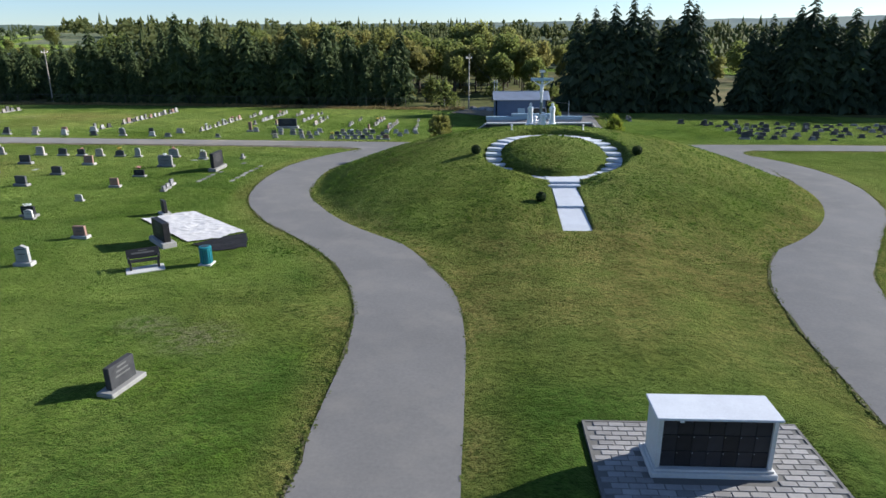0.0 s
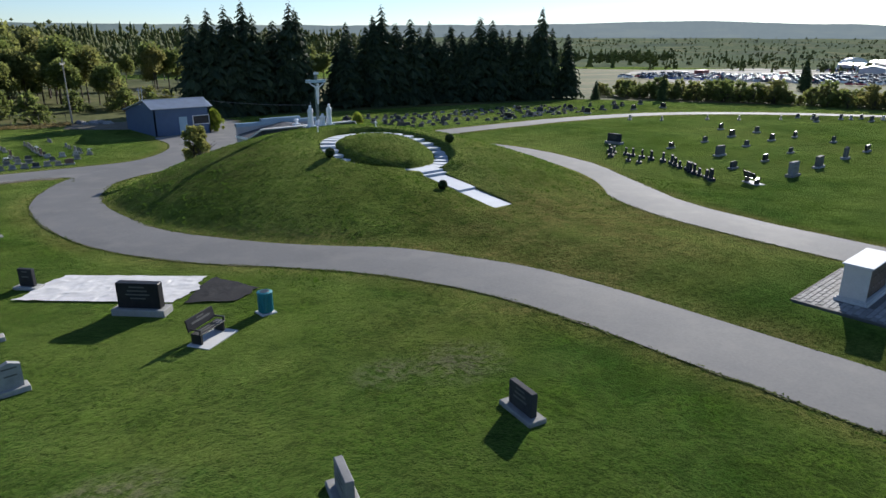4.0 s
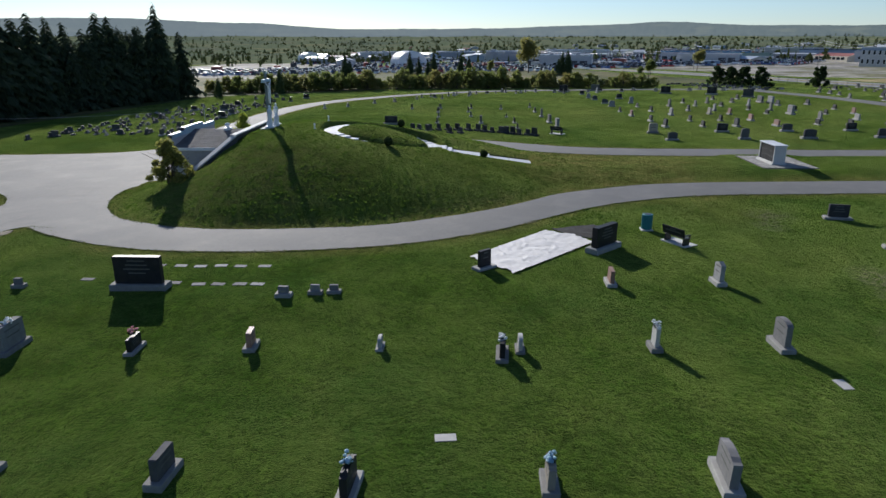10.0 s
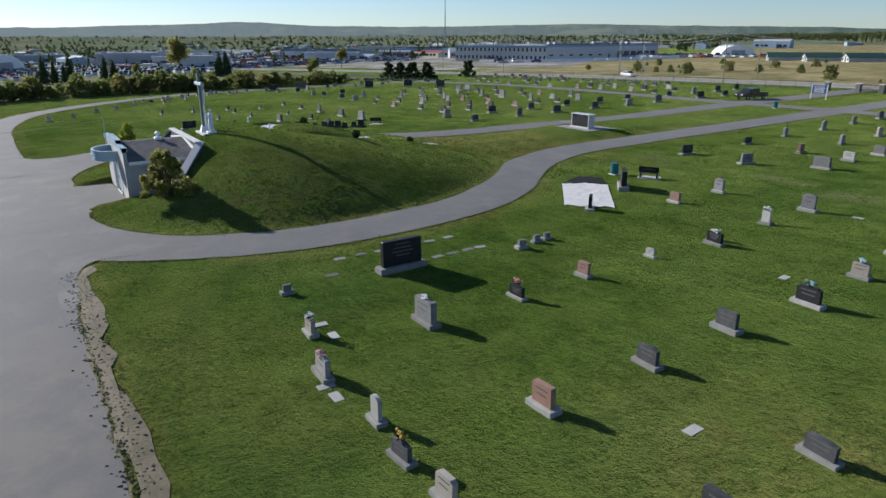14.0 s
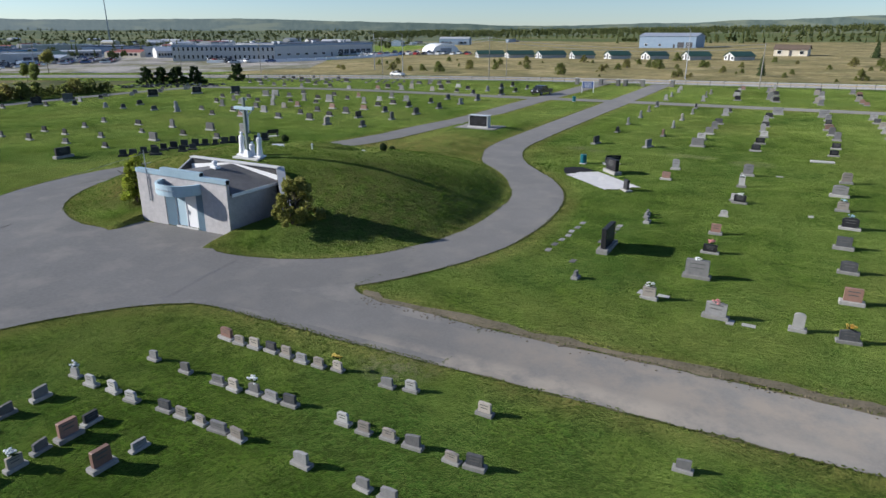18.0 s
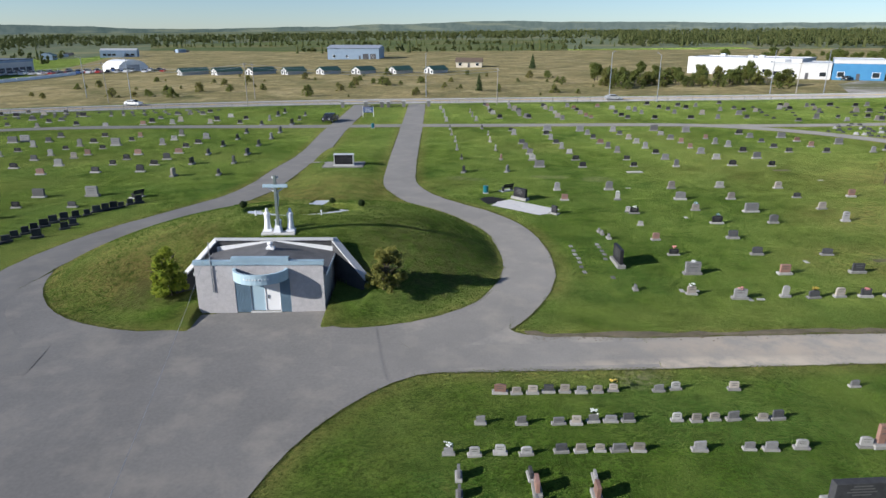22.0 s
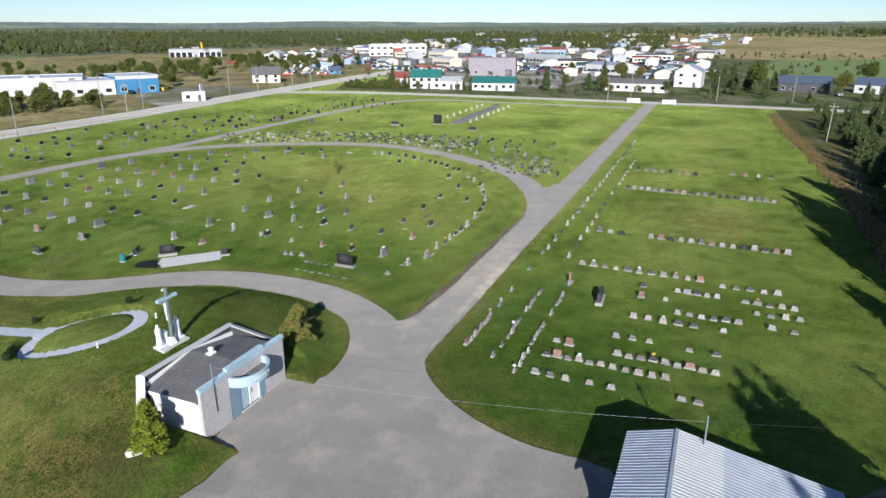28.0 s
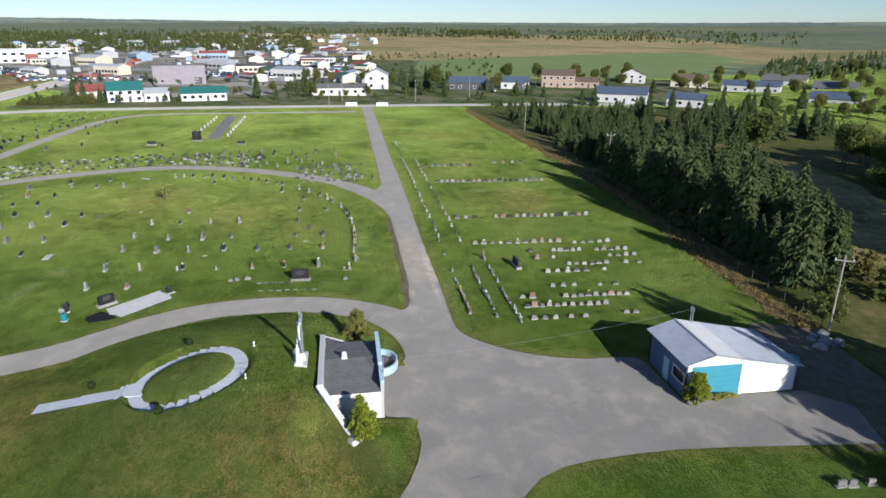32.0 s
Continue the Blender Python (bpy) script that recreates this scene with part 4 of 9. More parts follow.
def put_far(kind, x, y, rz, group, size=None):
    """A stone that is never seen near: joined with its row."""
    g = rs.choice(KINDS[kind])
    s = size or rs.uniform(0.86, 1.14)
    m = pose(x, y, plane(x, y), 0, rs.uniform(-2, 2), rz + rs.uniform(-5, 5)) @ Matrix.Diagonal((s * rs.uniform(0.85, 1.15), s, s * rs.uniform(0.85, 1.15), 1))
    verts, faces, slots, mats = far_rows[group]
    for c in g.children:
        me = c.data
        if c.name.startswith("inscription"):
            continue
        if me.materials[0] not in mats:
            mats.append(me.materials[0])
        k = len(verts)
        verts.extend((m @ v.co)[:] for v in me.vertices)
        for f in me.polygons:
            faces.append([k + i for i in f.vertices])
            slots.append(mats.index(me.materials[0]))


def join_far():
    for group, (verts, faces, slots, mats) in far_rows.items():
        me = bpy.data.meshes.new("gravestone_rows")
        me.from_pydata(verts, [], faces)
        for c in mats:
            me.materials.append(c)
        me.polygons.foreach_set("material_index", slots)
        tagged(new("gravestone_rows", me), group, "gravestones", kind="stuff")


def put(kind, x, y, rz=0.0, group="", size=None):
    g = rs.choice(KINDS[kind])
    s = size or rs.uniform(0.86, 1.14)
    m = pose(x, y, plane(x, y), rs.uniform(-1.5, 1.5), rs.uniform(-1.5, 1.5), rz + rs.uniform(-5, 5)) @ Matrix.Diagonal((s * rs.uniform(0.9, 1.1), s, s * rs.uniform(0.92, 1.1), 1))
    if g.name in laid:
        ob = copy_thing(g, m)
    else:
        ob = g
        laid.add(g.name)
        g.matrix_basis = m
    if group:
        ob["group"] = group
    tops.append((x, y, m.translation.z + m.to_scale().z * g["height"]))
    return ob


SOUTH_LAWN = {
    "w": [(-14.7, -107.8), (-15.3, -101.7), (-15.6, -87.1), (-21.9, -87.4), (-26.1, -105.9), (-31.9, -115.2)],
    "L": [(-15.4, -93.8), (-21.4, -101.4), (-21.5, -94.2)],
    "d": [(-25.9, -114.4), (-26.2, -100.8), (-32.7, -101.9), (-27.2, -90.7), (-33.4, -90.2), (-39.7, -109.2), (-46.2, -101.6), (-53.7, -95.9), (-53.6, -90.9), (-53.9, -87.3), (-66, -103.5), (-66.8, -99.8), (-71.6, -106.8), (-59.4, -86.5), (-71.8, -102.2), (-66.8, -86), (-83.1, -110.3), (-82.4, -100.5), (-82.9, -96.8), (-78.3, -85.3), (-65.3, -110.3)],
    "p": [(-26.3, -111.6), (-46.3, -105.3), (-52.5, -107.8), (-46.1, -91.7), (-46.6, -89.1)],
    "l": [(-26.4, -97.6), (-31.3, -107.8), (-32, -103.9), (-32.2, -97.7), (-32, -94.3), (-33.1, -91.7), (-39.5, -105.1), (-40.3, -102), (-40.3, -97.1), (-45.4, -108.7), (-39.7, -90.6), (-40.1, -87.3), (-45.8, -95.9), (-54.8, -103.2), (-58.4, -102.2), (-58.9, -98.9), (-59.1, -94.5), (-66.4, -94.4), (-75.5, -105.7), (-71.6, -92.1), (-77.9, -97.5), (-72.3, -85.5), (-79, -90.5), (-84.9, -95.3)],
}
WEST_LAWN = {
    "L": [(-16.1, -76.8), (-16.2, -70), (-16.6, -62.5), (-16.6, -54.9), (-22.6, -61.9), (-22.8, -53.9), (-22.9, -69.2)],
    "D": [(-22.3, -76.8), (-17, -47.5)],
    "P": [(-22.9, -46.4)],
    "d": [(-27.6, -73.5), (-27.8, -59.4), (-33.5, -68.5), (-33.6, -59.2), (-40.9, -63.5), (-33.9, -45), (-46.6, -67.2), (-33.8, -40), (-41.4, -44.6), (-41.1, -40), (-47.2, -49.1), (-67.7, -65.6), (-60.9, -49.3), (-67.8, -57.5), (-67.3, -52.4), (-67.7, -48.5), (-54.9, -39.5), (-60.1, -38.7), (-73.2, -47.9), (-83.2, -48.7), (-79.9, -42.9), (-85.4, -42.1), (-54.6, -22), (-41.6, -13.1), (-41.1, -8.3), (-41.2, -3.7), (-33.9, -4), (-47.2, -3.3), (-54.3, -3.4), (-47.2, 1), (-60.9, -3.4), (-81.8, -21.3), (-58.9, 4.7), (-74.1, -7.4), (-67.8, -3), (-60.8, 1.2)],
    "l": [(-27.6, -69), (-27.8, -55), (-33.4, -63.2), (-27.8, -50.1), (-27.5, -45.5), (-40.9, -67.8), (-34, -50.1), (-46.4, -71), (-41.1, -54.2), (-46.9, -62.5), (-41.6, -50.5), (-47, -58.4), (-47, -53.6), (-53.8, -66.2), (-53.9, -61.6), (-47.1, -44.5), (-46.9, -39.4), (-59.6, -56.6), (-54, -48.5), (-27.8, -27.1), (-34.1, -26.9), (-68, -62.1), (-60.6, -53.9), (-54.6, -44.2), (-60.6, -44.2), (-80.2, -47.5), (-80.3, -38.1), (-54.6, -26.3), (-54.8, -17.3), (-54.6, -12.7), (-47.8, -27.1), (-47, -22.1), (-41.8, -27), (-41.2, -22.3), (-41.3, -18), (-47.3, -12.9), (-62.5, 3.8)],
    "b": [(-34.4, -72.8), (-40.4, -71.8), (-27.8, -40.6), (-54.1, -71), (-59.4, -69), (-73.2, -61.5), (-79.1, -54.6), (-47, -17.1), (-33.8, 0.6)],
    "w": [(-33.6, -54.4), (-34, -22.6)],
    "p": [(-40.9, -58.4), (-54.4, -57.9), (-54.1, -53.1), (-60, -61.5), (-27.8, -22.4), (-73.9, -57.7), (-73.4, -52.6), (-60.8, -21.8), (-33.7, -8.2), (-41.2, 1)],
    "a": [(-33.9, -17.9), (-33.7, -12.9)],
}
ARC = {
    "l": [(-35.4, 5.7), (-32.1, 4.8), (-42.9, 5.7), (-49, 5.8), (-52.9, 5.5), (-87.9, -30.1), (-88, -28.4), (-85.5, -18.1), (-76.1, -4.3), (-73.6, -2.3), (-68, 1.3)],
    "w": [(-38.9, 5.5)],
    "d": [(-40.9, 5.8), (-44.8, 5.8), (-46.7, 5.8), (-88.1, -26.7), (-87.3, -24.2), (-87.5, -22.6), (-86.5, -20.2), (-84.8, -15.9), (-84.1, -14.4), (-83.5, -12.8), (-82.2, -11.1), (-80.5, -8.9), (-80, -7.8), (-70.8, -0.1), (-66, 2.2), (-56, 5.2)],
}
SOUTHWEST_LAWN = {
    "d": [(-124.7, -61), (-123.3, -41.3), (-105.8, -26.6), (-109.7, -27.1), (-112.6, -20.7), (-110, -15.3), (-110, -12.3), (-112.9, -12.2), (-113, -18.3), (-109.8, -7.8), (-113.7, -8), (-113.7, -2.2), (-109.2, -4.4), (-105.5, -4), (-114, 2.3), (-86, 4.9), (-88.2, 6.9), (-83.8, 10.4), (-105.1, -6.6), (-101.4, -2.5), (-124.5, -80.9), (-129.1, -81.1), (-131.6, -80.7), (-131.4, -77.8), (-136.1, -79.6), (-135.8, -75.9), (-148, -81.1), (-146.6, -77.1), (-149.4, -77.4), (-153.3, -76.9), (-141.8, -65.3), (-155.2, -75.4), (-153, -69.7), (-165.8, -77.9), (-154.6, -67.6), (-170.3, -76.3), (-167.4, -76.6), (-162.6, -67.2), (-161.6, -63.8)],
    "b": [(-119.5, -67.5)],
    "l": [(-102.7, -23.2), (-109.6, -24.1), (-113.6, -24.6), (-108.5, -19.1), (-113.7, -15.6), (-97.3, -14.1), (-100.1, -12.9), (-94.2, -5.8), (-101.6, -8.3), (-99.2, -23.3), (-103.1, -28.6), (-98.9, -18.7), (-102.5, -18.9), (-92.2, -1.9), (-89.2, 1.9), (-91.3, 3.4), (-101.4, -5.1), (-96.4, -1.2), (-99.3, -0.3), (-95.3, 2.7), (-142.3, -78.8), (-157.2, -67.2)],
    "w": [(-96.5, -10.2), (-100.5, -28.7), (-83.4, 6.7)],
    "p": [(-109.2, 2.8)],
}
EAST_SOUTH = {
    "D": [(22.8, -86.1), (22.5, -99.9), (22, -105.1), (16.6, -86.5), (16.3, -93.1), (16.3, -99.8)],
    "L": [(22.8, -93.2)],
    "d": [(85.6, -90.2), (77.7, -90.1), (70.1, -97.2), (68.6, -103.9), (47.9, -92.1), (47, -104.6), (41, -104.4), (34.3, -93.3), (28, -88.7), (28.5, -95.1), (40.6, -108.3), (48.5, -98.3), (94.2, -95), (94.2, -108.3), (90.5, -108.2), (77.4, -98.8), (85.5, -111.1), (75.7, -109.7)],
    "l": [(81.1, -90.1), (70.1, -87.8), (63, -89.9), (55.8, -87.7), (42.6, -89.7), (42.2, -93.4), (44.4, -105.6), (33, -99.1), (93, -97.5), (98.6, -105.6), (85, -105.3), (71.5, -94.7), (80, -108)],
    "p": [(48.5, -88.9)],
    "w": [(34.6, -89.7)],
}
EAST_LAWN = {
    "D": [(23.4, -61.7), (23.5, -54.3), (17.1, -38.9), (22.9, -68.7), (23.1, -75.6), (17.1, -53.7)],
    "L": [(23.5, -46.7), (16.8, -68.8), (17.3, -61.7), (16.7, -75.6)],
    "W": [(17.3, -46.8), (23.2, -38.5)],
    "d": [(70.9, -67.5), (49.1, -40.6), (63.7, -63.7), (49.3, -45.5), (49.7, -51.4), (57.6, -73.8), (35.4, -41.6), (35.4, -46.9), (35.1, -50.9), (29, -46.4), (29.5, -61), (28.6, -64.6), (35.4, -23)],
    "l": [(70.2, -62.7), (63.7, -55.1), (56.9, -45.3), (63.3, -59.2), (57.4, -55.1), (57, -59.3), (57, -68.6), (49.8, -60.8), (44.2, -52.7), (48.9, -63.8), (48.1, -67), (43.6, -60.9), (49.3, -73.8), (29.1, -41.7), (42, -68.6), (28.7, -50.5), (34.4, -68.7), (34.9, -73.8), (28.9, -69.7), (28.9, -22.9)],
    "w": [(57.6, -50.8), (57, -63.8), (49.3, -55.3), (43.4, -46.8), (34.6, -63.9), (43.1, -27.6)],
    "b": [(63.4, -68.5), (61.8, -69.6), (42.7, -63.9), (35.5, -18.4), (35.5, -27.8), (29.1, -28)],
    "p": [(42.7, -40.8), (43.3, -55.3), (35, -54.9), (42.2, -72.7), (28.7, -55.5)],
}
EAST_COLUMNS = {
    "D": [(88.1, -41.5), (73.1, -41.3), (64.8, -41.5), (75.3, -46.5)],
    "L": [(77.8, -41), (58.6, -41.4), (64.7, -46.2)],
    "d": [(58.8, -7.1), (51.9, -11.9), (58.8, -12), (44.4, -12.2), (36.6, -12.3), (44.4, -17.1), (51.9, -16.8), (57.6, -17.3), (55.8, -22.3), (43.1, -22.4), (58.7, -27.4), (50.4, -27.4), (92.1, -38.2), (85.1, -7.2), (86.9, -9), (80.5, -11.7), (87.7, -12.8), (91.4, -14.6), (87.4, -17.2), (93.2, -18.9), (94.1, -21.1), (94, -23.3), (97, -25.7), (93.7, -27.8), (96.7, -30.2), (96.6, -32.5)],
    "l": [(92.7, -45.6)],
}
CLOSE_ROW = [(29.2, -9.4), (28.7, -10.3), (28.7, -11.7), (28.3, -12.8), (28.1, -14), (27.8, -15.2), (27.6, -16.6), (27.1, -17.8), (26.3, -18.6), (25.5, -19.5), (25, -20.6), (24.3, -21.2), (23.7, -21.9), (23.2, -22.6), (22.6, -23.6), (21.9, -24.3), (26.4, -11.5), (25.2, -14.3), (25, -15.6)]

put("a", -33.2, 23.75, 0, "gravestones on the north-west lawn", 0.6)
put("d", -34.35, -17.25, 0, "gravestones on the west lawn", 0.85)
for lawn, name, place_it in ((WEST_LAWN, "gravestones on the west lawn", put), (ARC, "gravestones along the curved road", put), (EAST_LAWN, "gravestones on the east lawn", put), (SOUTH_LAWN, "gravestones on the south lawn", put_far), (SOUTHWEST_LAWN, "gravestones on the far south-west lawn", put_far), (EAST_SOUTH, "gravestones on the south-east lawn", put_far), (EAST_COLUMNS, "dark and grey gravestones in columns on the east lawn", put_far)):
    for kind, spots in lawn.items():
        for x, y in spots:
            # capitals: the stone faces east and west
            east = lawn in (EAST_LAWN, EAST_SOUTH)
            stone = kind.lower()
            if east and stone in "lw":
                stone = rs.choice("dlm") if stone == "l" else "l"
            size = rs.uniform(0.82, 0.98) if lawn is ARC or y > 5 else rs.uniform(0.86, 1.04)
            place_it(stone, x, y, 90.0 if kind.isupper() else 0.0, name, size * (1.35 if kind.isupper() else 1.14) if east else size)
for x, y in CLOSE_ROW:
    put("k", x, y, 35, "small gravestones in a close row")
# rows that run north-south in the north-west lawn: x, first y, last y, count
for x, a, b, n in ((-95.5, 23.4, 33.8, 8), (-98.3, 40.2, 46.8, 4), (-79.8, 23.6, 46.3, 21), (-53.6, 23.4, 26.4, 3), (-53.7, 30.2, 46.5, 14), (-40.0, 23.8, 36.9, 11), (-39.3, 39.2, 44.6, 5), (-35.8, 31.3, 31.3, 1), (-35.8, 34.8, 38.7, 5), (-35.7, 41.4, 45.9, 5), (-33.0, 31.4, 33.8, 2), (-33.1, 42.4, 46.2, 4), (-30.2, 35.2, 40.7, 6), (-30.1, 43.6, 45.5, 2), (-27.6, 31.3, 36.8, 5), (-27.8, 39.4, 39.4, 1), (-22.8, 30.4, 33.3, 3), (-22.6, 36.7, 38.9, 2), (-19.6, 25.6, 26.8, 2), (-19.4, 31, 38.9, 9), (-17.0, 25.4, 30.0, 6), (-16.8, 31, 35.2, 5), (-13.6, 25.3, 27.8, 3), (-13.8, 29.7, 31.4, 2), (-14.0, 36.6, 37.8, 2)):
    for i in range(n):
        (put_far if x < -50 else put)(rs.choice("qqmkqqkqp" if x < -50 else "qqqqqqqqqqqqqqqqqp"), x + rs.uniform(-0.15, 0.15), a + (b - a) * i / max(n - 1, 1), 90, "low grey, black and reddish gravestones in rows on the lawn", rs.uniform(0.72, 0.88))
# rows that run east-west beside the road: y, first x, last x, count
for y, a, b, n in ((18.8, -126, -44, 24), (18.4, -42, -36, 2), (18.4, -22.5, -16.2, 8), (18.4, -26, -25, 2), (18.5, -29.2, -29.2, 1), (21.8, -104, -42, 18), (21.3, -17.0, -14.9, 2), (21.3, -22.5, -18.9, 5), (21.3, -27.9, -25, 4), (21.4, -30.2, -29.4, 2), (23.7, -16.9, -13.2, 4), (23.7, -22.3, -18.6, 5), (23.8, -25.2, -25.2, 1), (23.8, -28.6, -27.6, 2), (23.8, -30.1, -30.1, 1)):
    for i in range(n):
        (put_far if n > 10 else put)(rs.choice("qqkqqmqqkqp" if n > 10 else "qqqqqqqqqqqqqqqqqqp"), a + (b - a) * i / max(n - 1, 1), y + rs.uniform(-0.1, 0.1), 0, "low grey and pale gravestones in rows beside the road", rs.uniform(0.72, 0.86))
for i in range(12):
    for k in range(2):
        put_far("q", 98.0 - 6 * max(0, 4 - i) ** 1.25 - 3.5 * k, 5 - 7.5 * i + 3.5 * k, 25, "gravestones along the eastern road")
for i in range(36):
    x = rs.uniform(22, 92)
    y = 21 + rs.uniform(0, 17) * (1 - 0.3 * (x > 60)) - 0.12 * max(0, x - 55)
    put_far(rs.choice("dkkkd"), x, y, rs.choice((0, 90)), "dark gravestones beside the spruce row")
for i in range(34):
    x = rs.uniform(-122, -86)
    put_far(rs.choice("ddldl"), x, rs.choice((-80, -84, -88, -93, -98, -103)) + 0.05 * (x + 95) * -1 + rs.uniform(-1, 1), 0, "gravestones on the far south-west lawn")
for x, y in ((16.4, 39.9), (16.5, 40.7), (16.5, 42.3)):
    put_far("q", x, y, 90, "small grey gravestones on the lawn beside the forecourt", 0.8)
join_far()


# ---- dense far plots of small gravestones, each joined ----
def plot(name, spots, label, seed):
    """Many small low stones that are too far off to tell apart one by one."""
    rng = random.Random(seed)
    for shade, stone in (("dark", GRANITE_M), ("grey", GRANITE_L)):
        bm = bmesh.new()
        for x, y, rz in spots:
            if (rng.random() < 0.7) != (shade == "dark"):
                continue
            w, h, t = rng.uniform(0.4, 0.75), rng.uniform(0.22, 0.46), rng.uniform(0.15, 0.24)
            m = pose(x, y, plane(x, y), rng.uniform(-3, 3), 0, rz + rng.uniform(-8, 8))
            box(bm, -w / 2, w / 2, -t / 2, t / 2, 0.1, h, m)
            box(bm, -w / 2 - 0.12, w / 2 + 0.12, -t / 2 - 0.12, t / 2 + 0.12, -0.1, 0.12, m)
        tagged(part(name, bm, stone), f"{label}, {shade} stone", "gravestones", kind="stuff")


rp = random.Random(11)
loop = spline(ROAD_LOOP, 1.0)
band = []
for i in range(330):
    p = loop[rp.randrange(48, 98)]
    d = (p - Vector((-52, -32))).normalized()
    q = p + d * (3.6 + 2.3 * rp.randrange(6) + rp.uniform(-0.35, 0.35))
    band.append((q.x, q.y, math.degrees(math.atan2(d.y, d.x)) + 90))
plot("gravestone_plot", band, "crowded plot of small gravestones outside the curved road", 3)
plot("gravestone_plot", [(-98 + 2.6 * (i % 7) + rp.uniform(-0.5, 0.5), 8.5 - 1.5 * (i // 7) + rp.uniform(-0.3, 0.3), 90) for i in range(70)], "crowded plot of small gravestones by the road fork", 4)
plot("gravestone_plot", [(27 + 2.2 * (i % 22) + rp.uniform(-0.6, 0.6), 22 + 2.4 * (i // 22) + rp.uniform(-0.6, 0.6), 0) for i in range(150)], "crowded plot of dark gravestones below the spruce row", 5)
plot("gravestone_plot", [(119 - 27 * u + 5 * v, -66 - 15 * u ** 0.7 - 9 * v, 35) for u, v in ((rp.random(), rp.random()) for i in range(130))], "crowded plot of small dark gravestones before the dark shrubs", 9)
plot("gravestone_plot", [(-190 + 1.2 * i + rp.uniform(-0.5, 0.5), -104 + 4.5 * (i % 5) + 0.12 * (120 - 1.2 * i), 0) for i in range(90)], "scattered small gravestones near the highway fence", 6)
plot("gravestone_plot", [(40 + 0.85 * i, -112 + 3.5 * (i % 3) + rp.uniform(-0.6, 0.6) + 0.0018 * (0.85 * i) ** 2, 0) for i in range(75)], "rows of small gravestones near the highway fence", 8)


# ---- ring walk and stairs on the mound ----
def ring_walk():
    g = thing("ring_walk", RING_C[0], RING_C[1], 0, 0, "pale blue-grey concrete ring of shallow steps round a grass dome", "stairway")
    n = 30
    for k in range(n):
        a0, a1 = 2 * math.pi * k / n, 2 * math.pi * (k + 1) / n
        mid = (a0 + a1) / 2
        y = RING_C[1] + 4.3 * math.sin(mid)
        z = ring_height(y)
        pts = [(r * math.cos(a), r * math.sin(a)) for a in (a0 - 0.01, (a0 + a1) / 2, a1 + 0.01) for r in (RING_OUT,)] + [(r * math.cos(a), r * math.sin(a)) for a in (a1 + 0.01, mid, a0 - 0.01) for r in (RING_IN,)]
        part("step", slab(bmesh.new(), pts, z - 0.45, z), PATHPAINT, g)


ring_walk()
stairs = thing("entrance_stairs", 0, 0, 0, 0, "pale blue-grey concrete path rising in flat landings to the ring", "stairway")
for nm, x0, x1, y0, y1, z0, z1 in (("landing", -0.92, 0.76, -21.65, -18.15, 0.42, 0.86), ("landing", -0.88, 0.74, -18.15, -14.95, 0.98, 1.36), ("step", -1.1, 0.95, -14.95, -14.5, 1.51, 1.51), ("platform", -1.14, 1.0, -14.5, -12.6, 1.66, 1.66)):
    bm = bmesh.new()
    for v in box(bm, x0, x1, y0, y1, -0.4, 0.0):
        v.co.z += z0 if v.co.y < (y0 + y1) / 2 else z1
    part(nm, bevelled(bm, 0.02), PATHPAINT, stairs)


# ---- calvary monument ----
def robed(h, w, lean=0.0, arms=True):
    bm = bmesh.new()
    lathe(bm, [(0.50 * w, 0), (0.48 * w, 0.08 * h), (0.40 * w, 0.3 * h), (0.36 * w, 0.5 * h), (0.40 * w, 0.66 * h), (0.42 * w, 0.76 * h), (0.30 * w, 0.82 * h), (0.17 * w, 0.85 * h), (0.21 * w, 0.90 * h), (0.21 * w, 0.95 * h), (0.10 * w, h)], 12)
    for v in bm.verts:
        v.co.y = v.co.y * 0.75 + lean * (v.co.z / h) ** 2
        f = 1 + 0.07 * math.sin(5 * math.atan2(v.co.y, v.co.x)) * (1 - v.co.z / h)
        v.co.x, v.co.y = v.co.x * f, v.co.y * f
    if arms:
        limb(bm, (-0.36 * w, 0, 0.74 * h), (-0.12 * w, -0.36 * w, 0.60 * h), 0.12 * w, 0.08 * w)
        limb(bm, (0.36 * w, 0, 0.74 * h), (0.12 * w, -0.36 * w, 0.60 * h), 0.12 * w, 0.08 * w)
    return bm


MON_Z = lawn_height(-0.1, 0.2) - 0.02
plinth = thing("monument_base", -0.15, 0.2, MON_Z, 0, "low pale concrete base of the monument", "plinth")
part("slab", boxes((-1.45, 1.2, -0.5, 0.62, -0.5, 0.05), bevel=0.02), CONCRETE, plinth)
bm = bmesh.new()
box(bm, -0.36, 0.26, -0.1, 0.5, 0.07, 0.62)
for v in bm.verts:
    if v.co.z > 0.5:
        v.co.x, v.co.y = -0.05 + (v.co.x + 0.05) * 0.5, 0.2 + (v.co.y - 0.2) * 0.5
part("cross_foot", bm, STATUE, plinth, "white tapered foot of the cross")
for x in (0.80, -1.03):
    part("pedestal", boxes((x - 0.34, x + 0.34, -0.45, 0.25, 0.07, 0.2), bevel=0.02), STATUE, plinth)
cross = thing("stone_cross", -0.27, 0.43, MON_Z + 0.5, 0, "tall slender weathered green-grey cross on the mound top", "cross")
part("post", boxes((-0.11, 0.11, -0.09, 0.11, -0.1, 4.1), bevel=0.015), BRONZE, cross)
part("arm", boxes((-0.95, 0.95, -0.10, 0.12, 3.18, 3.42), bevel=0.015), PALEBLUE, cross, "pale blue-green crossbeam")
part("title_board", boxes((-0.24, 0.24, -0.13, -0.1, 3.86, 4.04)), STATUE, cross)
bm = bmesh.new()
